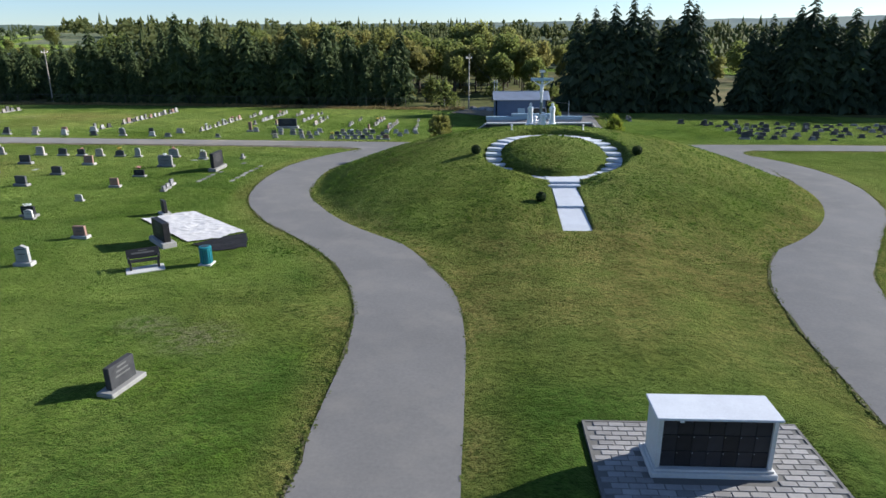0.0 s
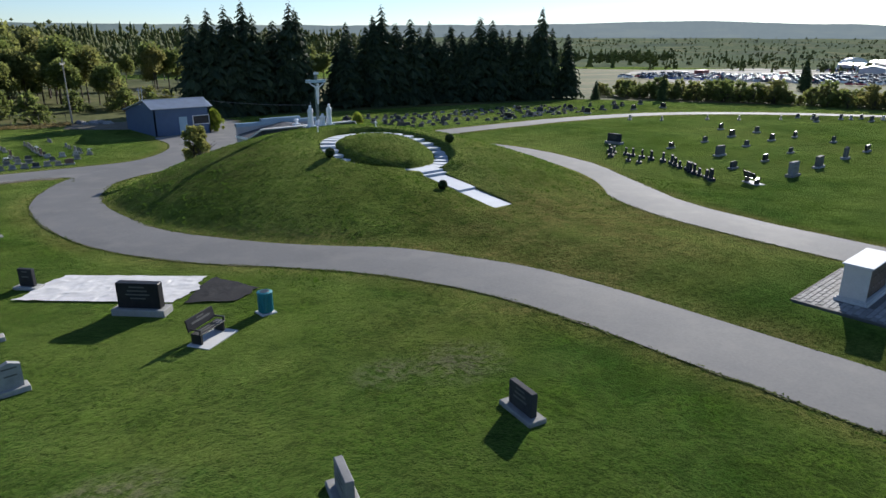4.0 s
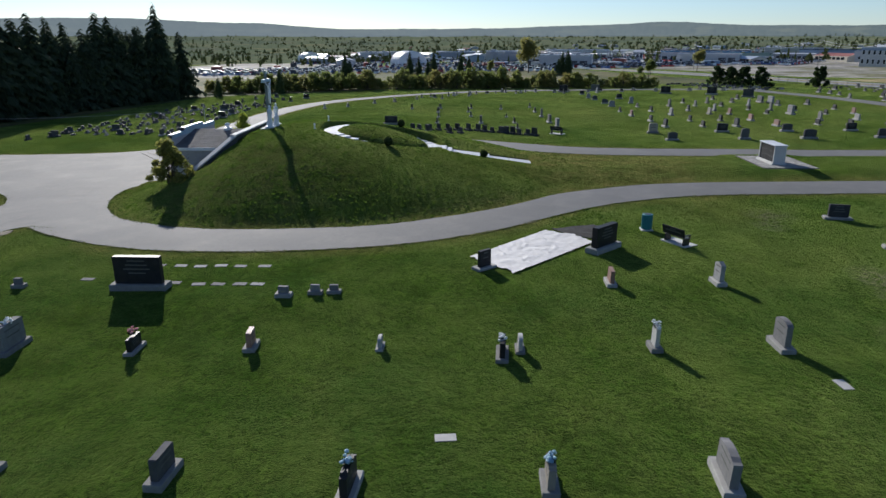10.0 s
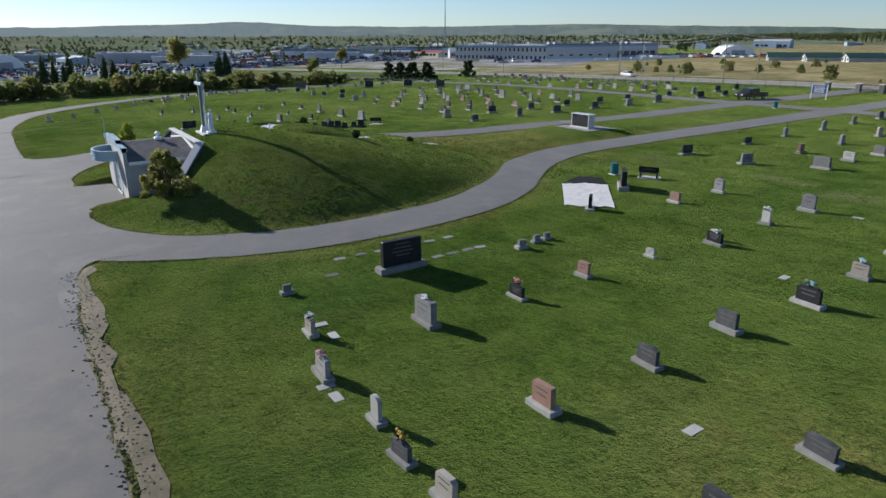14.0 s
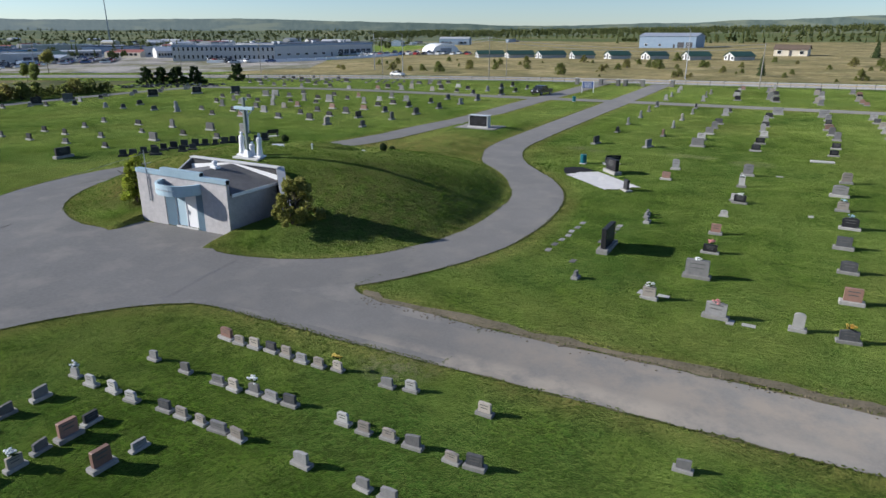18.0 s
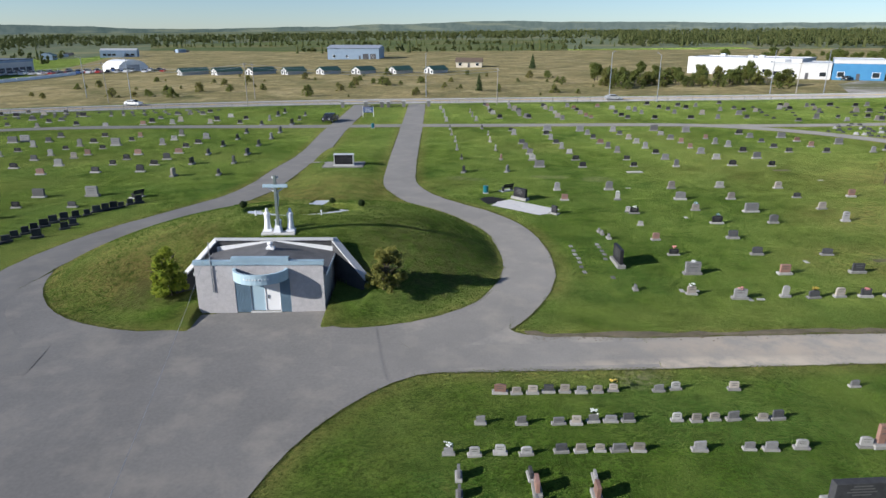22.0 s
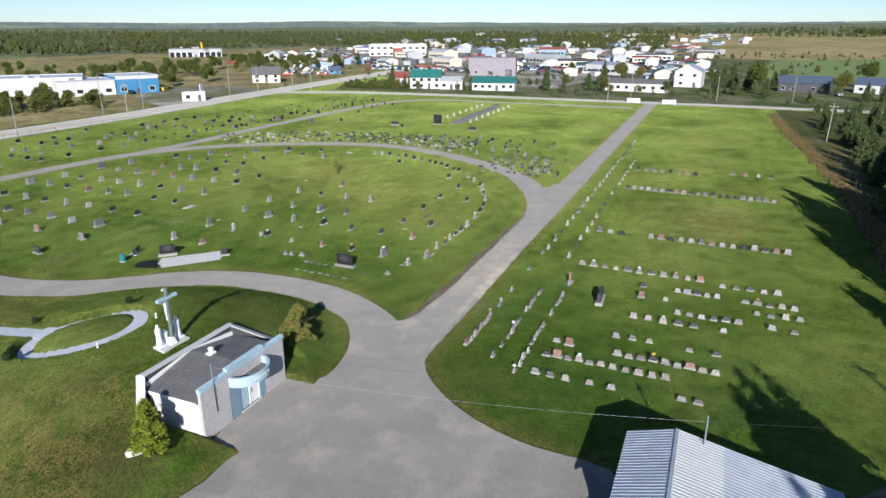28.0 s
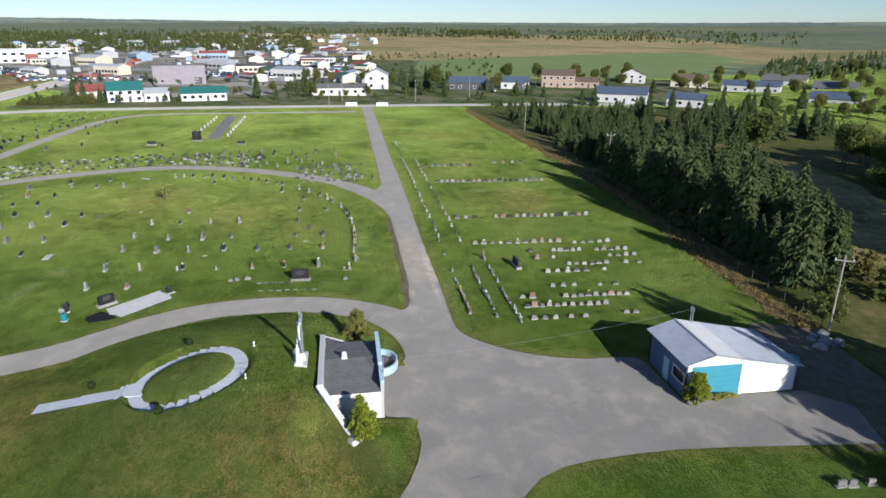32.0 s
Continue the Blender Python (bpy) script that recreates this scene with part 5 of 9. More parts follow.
lathe(bm, [(0.06, 1.42), (0.085, 1.6), (0.11, 1.95), (0.15, 2.2), (0.165, 2.3), (0.135, 2.45), (0.17, 2.7), (0.185, 2.82), (0.08, 2.92), (0.06, 2.95)], 10)
for v in bm.verts:
    v.co.y = v.co.y * 0.75 - 0.21
    v.co.x += 0.03 * math.sin(v.co.z * 2.2)
for s in (-1, 1):
    limb(bm, (s * 0.13, -0.21, 2.80), (s * 0.5, -0.17, 3.02), 0.065, 0.05, 6)
    limb(bm, (s * 0.5, -0.17, 3.02), (s * 0.84, -0.13, 3.32), 0.05, 0.035, 6)
bmesh.ops.create_icosphere(bm, subdivisions=2, radius=0.115, matrix=pose(0.03, -0.25, 3.04))
tagged(part("statue", bm, STATUE), "white painted statue with outstretched arms on the cross", "statue").matrix_basis = pose(-0.27, 0.43, MON_Z + 0.5)
for x, y, z, h, w, lab in ((0.65, 0.1, 0.19, 1.72, 0.60, "white painted robed statue standing by the cross"), (-1.18, 0.1, 0.19, 1.72, 0.60, "white painted robed statue standing by the cross"), (-0.15, -0.12, 0.06, 1.1, 0.66, "white painted kneeling statue below the cross")):
    st = tagged(part("statue", robed(h, w, -0.05), STATUE), lab, "statue")
    st.matrix_basis = pose(x, y, MON_Z + z)
for x, y in ((2.66, -4.0), (-2.95, -4.0)):
    z = lawn_height(x, y)
    lamp = thing("garden_lantern", x, y, z - 0.03, 0, "small white stone lantern on the lawn behind the ring", "lantern", "garden lanterns")
    part("pedestal", lathe(bmesh.new(), [(0.11, 0), (0.09, 0.05), (0.045, 0.1), (0.045, 0.3), (0.09, 0.34)], 10), STATUE, lamp)
    part("cap", lathe(bmesh.new(), [(0.07, 0.34), (0.08, 0.40), (0.09, 0.42), (0.02, 0.48)], 10), STATUE, lamp)


# ---- mausoleum ----
ma = thing("mausoleum", 0, 0, 0, 0, "grey stucco mausoleum with pale blue doors set into a grass mound", "mausoleum")
T = 3.30
part("front_wall", prism(bmesh.new(), [(-4.8, FLOOR_Z - 0.3), (-2.4, FLOOR_Z - 0.3), (-2.4, 2.05), (1.5, 2.05), (1.5, FLOOR_Z - 0.3), (4.2, FLOOR_Z - 0.3), (4.2, T - 0.28), (-4.8, T - 0.28)], 6.85, 7.1), STUCCO, ma)
part("west_wall", boxes((-4.8, -4.55, 2.4, 6.85, FLOOR_Z - 0.3, 2.2)), STUCCO, ma)
part("east_wall", boxes((3.95, 4.2, 2.4, 6.85, FLOOR_Z - 0.3, 2.2)), STUCCO_PALE, ma, "pale painted side wall")
bm = bmesh.new()
for i in range(84):
    x = -4.86 + i * 0.1082
    box(bm, x, x + 0.075, 6.80, 7.16, T - 0.30, T + 0.01)
box(bm, -4.86, 4.26, 6.83, 7.13, T - 0.29, T)
for i in range(37):
    x = -2.42 + i * 0.1082
    box(bm, x, x + 0.075, 6.79, 7.17, T + 0.01, T + 0.26)
box(bm, -2.42, 1.58, 6.82, 7.14, T + 0.0, T + 0.25)
part("coping", bm, PALEBLUE, ma, "ribbed pale blue metal coping")
for x0, x1 in ((0.42, 1.5), (-2.4, -1.65)):
    panel = part("blue_panel", boxes((x0, x1, 6.92, 7.02, FLOOR_Z - 0.1, 2.05)), BLUE, ma, "ribbed grey-blue metal panel")
    n = int((x1 - x0) / 0.1)
    bm = bmesh.new()
    for i in range(n):
        box(bm, x0 + 0.02 + i * 0.1, x0 + 0.07 + i * 0.1, 7.02, 7.08, FLOOR_Z - 0.1, 2.05)
    part("rib", bm, BLUE, panel, "", "stuff")
dr = part("door", boxes((-1.62, -0.62, 6.95, 7.02, FLOOR_Z + 0.02, 1.72), bevel=0.01), WHITE, ma, "white panelled metal door")
part("handle", boxes((-0.78, -0.74, 7.02, 7.09, 0.45, 0.75)), STEEL, dr)
part("side_panel", boxes((-0.56, 0.40, 6.95, 7.01, FLOOR_Z + 0.02, 1.72)), PALEBLUE, ma, "pale blue fixed door leaf")
part("door_frame", boxes((-1.65, -1.61, 6.93, 7.06, FLOOR_Z, 1.8), (-0.62, -0.56, 6.93, 7.06, FLOOR_Z, 1.8), (0.39, 0.43, 6.93, 7.06, FLOOR_Z, 1.8), (-1.61, 0.39, 6.93, 7.06, 1.72, 2.05)), WHITE, ma)
part("threshold", boxes((-1.7, 0.5, 7.1, 7.17, FLOOR_Z - 0.2, FLOOR_Z + 0.02)), CONCRETE, ma)
# curved canopy drum
bm = bmesh.new()
R0, R1, cx = 1.72, 1.92, -0.44
prev = None
for k in range(17):
    a = math.pi * k / 16
    ring = [bm.verts.new((cx + r * math.cos(a), 7.1 + r * 0.8 * math.sin(a), z)) for r, z in ((R1, 2.05), (R1, 2.78), (R0, 2.78), (R0, 2.05))]
    if prev:
        for i in range(4):
            bm.faces.new((prev[i], ring[i], ring[(i + 1) % 4], prev[(i + 1) % 4]))
    prev = ring
can = part("canopy", bm, PALEBLUE, ma, "curved pale blue canopy band over the doors")
bm = bmesh.new()
slab(bm, [(cx + R0 * math.cos(math.pi * k / 16), 7.1 + R0 * 0.8 * math.sin(math.pi * k / 16)) for k in range(17)], 2.10, 2.22)
part("canopy_roof", bm, SHINGLE, can, "dark flat canopy roof")
bm = bmesh.new()
for k in range(9):
    a = math.pi * (0.36 + 0.035 * k)
    box(bm, -0.03, 0.03, -0.01, 0.01, -0.06, 0.06, pose(cx + 1.93 * math.cos(a), 7.1 + 1.94 * 0.8 * math.sin(a), 2.45, 0, 0, math.degrees(a) - 90))
part("lettering", bm, WHITE, can, "short row of raised white lettering, too small to read", "stuff")
# roof: shallow gable, ridge running back
bm = bmesh.new()
prism(bm, [(4.35, 2.20), (4.35, 2.30), (-0.3, 3.16), (-4.95, 2.30), (-4.95, 2.20), (-0.3, 3.04)], 2.15, 6.84)
rf = part("roof", bm, SHINGLE, ma, "grey asphalt shingle roof")
for s, x1 in ((1, 4.37), (-1, -4.97)):
    for i in range(28):
        u0, u1 = i / 28, (i + 1) / 28
        xa, xb = -0.3 + (x1 + 0.3) * u0, -0.3 + (x1 + 0.3) * u1
        za, zb = 3.16 - 0.86 * u0, 3.16 - 0.86 * u1
        bm = bmesh.new()
        vs = [bm.verts.new(c) for c in ((xa, 2.14, za + 0.012), (xb, 2.14, zb + 0.035), (xb, 6.83, zb + 0.035), (xa, 6.83, za + 0.012), (xb, 2.14, zb), (xb, 6.83, zb))]
        bm.faces.new((vs[0], vs[1], vs[2], vs[3]) if s > 0 else (vs[3], vs[2], vs[1], vs[0]))
        bm.faces.new((vs[1], vs[4], vs[5], vs[2]))
        part("shingle_course", bm, SHINGLE, rf)
vent = part("roof_vent", boxes((-0.72, -0.12, 3.7, 4.2, 3.1, 3.3), bevel=0.02), WHITE, ma, "white painted metal roof vent")
part("vent_pipe", lathe(bmesh.new(), [(0.14, 3.3), (0.12, 3.5), (0.22, 3.52), (0.22, 3.62), (0.05, 3.72)], 10, (-0.42, 3.95)), WHITE, vent)
# retaining wall and wings
part("back_wall", boxes((WEST_X - 0.1, EAST_X + 0.1, 1.85, 2.12, FLOOR_Z - 0.3, 3.22)), TAR, ma, "dark tarred retaining wall")
part("back_coping", boxes((WEST_X - 0.2, EAST_X + 0.2, 1.75, 2.24, 3.22, 3.34), bevel=0.02), COPING, ma, "pale grey concrete coping")
for s, x1 in ((1, 4.3), (-1, -4.9)):
    bm = bmesh.new()
    line = [(-0.3 + (x1 + 0.3) * k / 8, 3.17 - 0.86 * k / 8) for k in range(9)]
    edge = [(x, z + 0.06 + 0.34 * (k / 8) ** 0.8) for k, (x, z) in enumerate(line)]
    prism(bm, (line + edge[::-1]) if s < 0 else (line[::-1] + edge), 2.125, 2.20)
    bmesh.ops.recalc_face_normals(bm, faces=bm.faces[:])
    part("flashing", bm, WHITE, ma, "white painted flashing between roof and wall")
    part("eave_trim", boxes((x1 + s * 0.04, x1 + s * 0.10, 2.2, 6.82, 2.10, 2.33), bevel=0.01), WHITE, rf, "white eave trim")


def wing(name, p, q, z0, z1):
    """A sloping retaining wing from p (top z0) to q (top z1), with its coping."""
    d = Vector((q[0] - p[0], q[1] - p[1]))
    n = Vector((-d.y, d.x)).normalized() * 0.28
    if n.y > 0:
        n = -n
    shift = n.normalized() * 0.15
    p, q = Vector(p) + shift, Vector(q) + shift
    bm = bmesh.new()
    lows = [bm.verts.new((c.x, c.y, FLOOR_Z - 0.5)) for c in (Vector(p) - n, Vector(q) - n, Vector(q) + n, Vector(p) + n)]
    tops = [bm.verts.new((c.x, c.y, z)) for c, z in ((Vector(p) - n, z0), (Vector(q) - n, z1), (Vector(q) + n, z1), (Vector(p) + n, z0))]
    bm.faces.new(lows[::-1])
    bm.faces.new(tops)
    for i in range(4):
        bm.faces.new((lows[i], lows[(i + 1) % 4], tops[(i + 1) % 4], tops[i]))
    w = part(name, bm, TAR, ma, "dark retaining wing wall")
    n = n * 1.04
    bm = bmesh.new()
    a = [bm.verts.new((c.x, c.y, z)) for c, z in ((Vector(p) - n, z0), (Vector(q) - n, z1), (Vector(q) + n, z1), (Vector(p) + n, z0))]
    b = [bm.verts.new((v.co.x, v.co.y, v.co.z + 0.12)) for v in a]
    bm.faces.new(a[::-1])
    bm.faces.new(b)
    for i in range(4):
        bm.faces.new((a[i], a[(i + 1) % 4], b[(i + 1) % 4], b[i]))
    part("coping", bm, COPING, w, "pale grey concrete coping")


wing("wing_wall", (EAST_X + 0.05, 1.98), (WING_E[0] + 0.15, WING_E[1] + 0.1), 3.22, 0.15)
wing("wing_wall", (WEST_X - 0.05, 1.98), (WING_W[0] - 0.1, WING_W[1] + 0.1), 3.22, 0.85)
blk = tagged(part("kerb_block", boxes((-0.62, 0.62, -0.48, 0.48, -0.3, 0.14), bevel=0.03), CONCRETE), "flat grey concrete block at the foot of the wing wall", "block")
blk.matrix_basis = pose(7.55, 4.35, lawn_height(7.55, 4.35) + 0.02, 10, -14, 40)
pole = thing("flagpole", 3.0, 7.0, FLOOR_Z, 0, "bare grey metal flagpole at the mausoleum wall", "flagpole")
part("shaft", limb(bmesh.new(), (0, 0.17, 1.5), (0, 0.17, 5.2), 0.045, 0.03, 8), STEEL, pole)
part("bracket", boxes((-0.06, 0.06, 0.08, 0.22, 2.4, 2.5), (-0.06, 0.06, 0.08, 0.22, 3.1, 3.2)), STEEL, pole)


# ---- columbarium on its paved terrace ----
CZ = 0.5
col = thing("columbarium", 0.06, -41.85, CZ, 0, "grey concrete columbarium with black granite niche fronts", "columbarium")
part("plinth", boxes((-1.5, 1.5, -0.62, 0.62, -0.25, 0.14), bevel=0.02), CONCRETE, col)
part("upper_plinth", boxes((-1.42, 1.42, -0.55, 0.55, 0.14, 0.2), bevel=0.01), CONCRETE, col)
part("side_slab", boxes((-1.38, -1.28, -0.48, 0.48, 0.2, 1.56)), CONCRETE, col)
part("side_slab", boxes((1.28, 1.38, -0.48, 0.48, 0.2, 1.56)), CONCRETE, col)
part("core", boxes((-1.28, 1.28, -0.40, 0.40, 0.2, 1.56)), BLACK, col)
part("roof_slab", boxes((-1.46, 1.46, -0.56, 0.56, 1.56, 1.62), bevel=0.01), PATHPAINT, col, "pale concrete roof slab")
niche = boxes((-0.178, 0.178, -0.012, 0.012, -0.215, 0.215), bevel=0.004)
first = None
for s in (-1, 1):
    for r in range(3):
        for c in range(7):
            m = pose(-1.1 + c * 0.3655, s * 0.415, 0.43 + r * 0.445, 0, 0, 0 if s < 0 else 180)
            if first is None:
                first = part("niche_front", niche, GRANITE_D, col, "polished black granite niche front")
                first.matrix_basis = m
                ob = first
            else:
                ob = share("niche_front", first.data, col, m)
            k = part("rosette", lathe(bmesh.new(), [(0.014, 0), (0.014, 0.01), (0.005, 0.015)], 6), STEEL, ob)
            k.matrix_basis = pose(-0.15, -0.012, 0.17, 90, 0, 0)
plaque = part("plaque", boxes((-0.9, -0.8, -0.47, -0.46, 1.46, 1.53)), STATUE, col, "tiny white plaque")

strip("terrace_path", [(2.9, -44.1), (4.4, -44.3), (6.4, -44.4)], 0.7, PAVER, 0.46, "narrow grey paved path from the terrace to the lane", "path")

# ---- tarp, bins, benches ----
tz = 0.05
tarp = thing("grave_tarpaulin", 0, 0, 0, 0, "white tarpaulin spread on the lawn, creased, weighted at its edges", "tarpaulin")


def sheet(corners, nx, ny, lift, seed):
    bm = bmesh.new()
    a, b, c, d = (Vector(p) for p in corners)
    grid = []
    for j in range(ny + 1):
        row = []
        for i in range(nx + 1):
            u, v = i / nx, j / ny
            p = (a * (1 - u) + b * u) * (1 - v) + (d * (1 - u) + c * u) * v
            wob = noise.noise((p.x * 0.8 + p.y * 0.6, p.y * 2.4 - p.x * 1.8, seed)) * 0.07 * min(u, 1 - u, v, 1 - v) ** 0.3
            edge = 0.26 * noise.noise((p.x * 0.9, p.y * 0.9, seed + 5)) + 0.14 * noise.noise((p.x * 2.6, p.y * 2.6, seed + 8))
            z = lift + abs(noise.noise((p.x * 2.2 + p.y, p.y * 2.2, seed))) * 0.06 + wob
            row.append(bm.verts.new((p.x + edge, p.y - edge, plane(p.x, p.y) + max(z, 0.03))))
        grid.append(row)
    for j in range(ny):
        for i in range(nx):
            bm.faces.new((grid[j][i], grid[j][i + 1], grid[j + 1][i + 1], grid[j + 1][i]))
    for f in bm.faces:
        f.smooth = True
    return bm


part("white_sheet", sheet([(-26.4, -18.3), (-21.4, -23.0), (-19.0, -20.7), (-24.0, -16.2)], 52, 28, 0.05, 1), TARP, tarp)
part("black_sheet", sheet([(-21.3, -23.1), (-19.5, -24.4), (-17.9, -23.6), (-18.9, -20.8)], 12, 10, 0.04, 9), TARP_D, tarp, "black tarpaulin lapped over the end")


def litter_bin(x, y, rz=0.0, label="turquoise painted litter drum on a small concrete foot"):
    b = thing("litter_bin", x, y, plane(x, y), rz, label, "bin", "litter bins")
    part("foot", boxes((-0.33, 0.33, -0.33, 0.33, -0.1, 0.06), bevel=0.02), CONCRETE, b)
    part("drum", lathe(bmesh.new(), [(0.25, 0.06), (0.27, 0.12), (0.28, 0.8), (0.27, 0.84)], 16), BIN, b)
    bm = bmesh.new()
    for k in range(16):
        a = 2 * math.pi * k / 16
        box(bm, -0.012, 0.012, -0.03, 0.03, 0.1, 0.82, pose(0.285 * math.cos(a), 0.285 * math.sin(a), 0, 0, 0, math.degrees(a)))
    part("slat", bm, BIN, b, "", "stuff")
    part("rim", lathe(bmesh.new(), [(0.30, 0.83), (0.31, 0.9), (0.24, 0.93)], 16), BIN, b)
    # Drum is closed; a black disc paints the shade of its mouth.
    part("opening", lathe(bmesh.new(), [(0.2, 0.925), (0.19, 0.935)], 16), BLACK, b, "black disc for the shade in the open top")
    return b


litter_bin(-19.0, -26.35)
litter_bin(-0.8, -79.8, 0, "dark turquoise litter drum beside the entrance lane")


def bench(x, y, rz):
    """Granite-look black park bench on a concrete pad; the sitter faces -y."""
    b = thing("bench", x, y, plane(x, y), rz, "black park bench with a solid inscribed backrest on a concrete pad", "bench", "benches")
    part("pad", boxes((-0.85, 0.85, -0.65, 0.3, -0.1, 0.05), bevel=0.01), CONCRETE, b)
    for s in (-1, 1):
        part("leg", boxes((s * 0.62 - 0.05, s * 0.62 + 0.05, -0.22, 0.22, 0.05, 0.42), bevel=0.015), BLACK, b)
        arm = part("armrest", boxes((s * 0.66 - 0.04, s * 0.66 + 0.04, -0.25, 0.22, 0.58, 0.63), bevel=0.01), BLACK, b)
        part("arm_post", boxes((s * 0.66 - 0.03, s * 0.66 + 0.03, -0.23, -0.17, 0.42, 0.58)), BLACK, arm)
    for i in range(3):
        part("seat_slat", boxes((-0.72, 0.72, -0.24 + i * 0.15, -0.12 + i * 0.15, 0.42, 0.46), bevel=0.008), BLACK, b)
    bk = part("backrest", boxes((-0.74, 0.74, -0.03, 0.03, 0.0, 0.46), bevel=0.012), GRANITE_D, b, "polished black backrest panel")
    bk.matrix_basis = pose(0, 0.24, 0.50, -14, 0, 0)
    bm = bmesh.new()
    for y in (-0.033, 0.033):
        box(bm, -0.5, 0.5, y - 0.003, y + 0.003, 0.2, 0.28)
        box(bm, -0.2, 0.2, y - 0.003, y + 0.003, 0.33, 0.38)
    part("inscription", bm, ENGRAVE, bk, "engraved lettering, too small to read", "stuff")
    return b


bench(-21.7, -27.2, 30)
bench(23.2, -27.1, 60)


def bouquet(x, y, z, c):
    """A clump of cut or silk flowers on top of a stone."""
    rng = random.Random(int(x * 31 + y * 17))
    b = thing("flowers", x, y, z, 0, f"bouquet of {c} flowers laid on a gravestone", "flowers", "grave flowers")
    bm = bmesh.new()
    for i in range(14):
        p = Vector((rng.uniform(-0.2, 0.2), rng.uniform(-0.12, 0.12), rng.uniform(0.02, 0.22)))
        bmesh.ops.create_icosphere(bm, subdivisions=1, radius=rng.uniform(0.04, 0.075), matrix=Matrix.Translation(p) @ Matrix.Diagonal((1, 1, 0.7, 1)))
    part("blossom", bm, PETAL[c], b)
    bm = bmesh.new()
    for i in range(16):
        a = rng.uniform(0, 6.28)
        limb(bm, (0, 0, 0), (0.26 * math.cos(a), 0.16 * math.sin(a), rng.uniform(0.0, 0.16)), 0.03, 0.005, 3)
    part("foliage", bm, BOXWOOD, b)


PETAL = {c: mat(f"{c} petals", a, b2, 4.0, 30.0, 0.7, bumpy=0.1, own=True) for c, a, b2 in (("pink", (0.55, 0.16, 0.20), (0.75, 0.35, 0.32)), ("white", (0.62, 0.66, 0.68), (0.80, 0.80, 0.76)), ("yellow", (0.62, 0.42, 0.05), (0.75, 0.58, 0.15)), ("blue", (0.16, 0.34, 0.48), (0.45, 0.58, 0.62)))}
for x, y, z, c in ((-41.9, -12.4, 1.0, "blue"), (-41.9, -16.9, 1.05, "blue"), (-34.0, 1.0, 1.0, "white"), (-36.4, 5.8, 0.75, "pink"), (-39.9, 6.0, 0.85, "pink"), (-41.6, 6.1, 0.8, "yellow"), (-32.2, 5.7, 0.75, "white"), (-34.0, -3.3, 0.8, "pink"), (-34.0, -22.4, 1.0, "white"), (-45.6, 6.0, 0.8, "pink"), (-33.7, -17.0, 1.0, "white"), (-13.2, 23.8, 0.5, "white"), (-20.4, 21.3, 0.5, "white"), (-22.3, 18.4, 0.5, "yellow"), (-17, 28.1, 0.5, "white"), (-19.4, 34, 0.5, "yellow"), (-27.6, 34, 0.5, "white"), (-35.8, 43, 0.5, "pink"), (-40, 30, 0.5, "white"), (-40, 24.5, 0.55, "white"), (-80.8, 30, 0.5, "yellow"), (-80.8, 38, 0.5, "white"), (-53.7, 34, 0.5, "pink"), (-52.9, 5.4, 0.8, "white"), (-66, 2.6, 0.8, "white")):
    sx, sy, sz = min(tops, key=lambda s: (s[0] - x) ** 2 + (s[1] - y) ** 2)
    bouquet(sx, sy, sz - 0.05, c)

# ---- large single stones ----
def slab_stone(name, x, y, rz, w, h, t, stone, label, base_h=0.28, bars=4):
    g = thing(name, x, y, plane(x, y), rz, label, "gravestone")
    part("base", boxes((-w / 2 - 0.22, w / 2 + 0.22, -t / 2 - 0.2, t / 2 + 0.2, -0.3, base_h), bevel=0.03), BASESTONE, g)
    part("tablet", boxes((-w / 2, w / 2, -t / 2, t / 2, base_h - 0.01, base_h + h), bevel=0.02), stone, g)
    bm = bmesh.new()
    for s in (-1, 1):
        for i in range(bars):
            bw = w * (0.18 + 0.05 * ((i * 7) % 3))
            z = base_h + h * (0.85 - 0.6 * i / bars)
            box(bm, -bw, bw, s * t / 2 - 0.003, s * t / 2 + 0.004, z - 0.03, z + 0.03)
    part("inscription", bm, ENGRAVE, g, "rows of engraved lettering, too small to read", "stuff")
    return g


slab_stone("family_monument", -22.75, -23.15, -46, 1.75, 1.05, 0.36, GRANITE_D, "broad black granite family monument beside the tarpaulin")
slab_stone("family_monument", -28.2, -1.5, 90, 2.1, 1.25, 0.3, GRANITE_D, "broad polished black granite monument facing the lane")
slab_stone("family_monument", -30.3, 27.6, 3, 2.35, 0.95, 0.38, GRANITE_M, "broad dark granite monument on a wide base")
slab_stone("gravestone", -25.6, -16.9, -50, 0.7, 0.8, 0.2, GRANITE_D, "small black granite gravestone at the tarpaulin's end", 0.12, 2)
slab_stone("gravestone", -16.9, -38.2, 78, 1.1, 0.75, 0.22, GRANITE_M, "dark granite gravestone with pale edges", 0.14, 3)
slab_stone("gravestone", -22.9, -38.05, 72, 1.05, 0.75, 0.22, GRANITE_L, "grey granite gravestone set across the lawn", 0.14, 3)
slab_stone("family_monument", 35.0, -6.0, 92, 1.7, 0.9, 0.32, GRANITE_M, "broad dark granite monument on the east lawn")
for x, y, stone in ((96.1, -38.7, GRANITE_D), (97.7, -46.2, GRANITE_G), (87.5, -59.1, GRANITE_D), (83.0, -67.2, GRANITE_D), (75.2, -71.3, GRANITE_M)):
    slab_stone("family_monument", x, y, 60, 1.9, 1.25, 0.34, stone, "broad dark family monument near the eastern road")
slab_stone("family_monument", -131, -34.2, 90, 2.2, 2.4, 0.4, GRANITE_D, "tall black granite memorial at the head of a paved strip", 0.3)
slab_stone("family_monument", -125, -44.3, 90, 2.0, 0.8, 0.3, GRANITE_D, "broad low black granite monument")
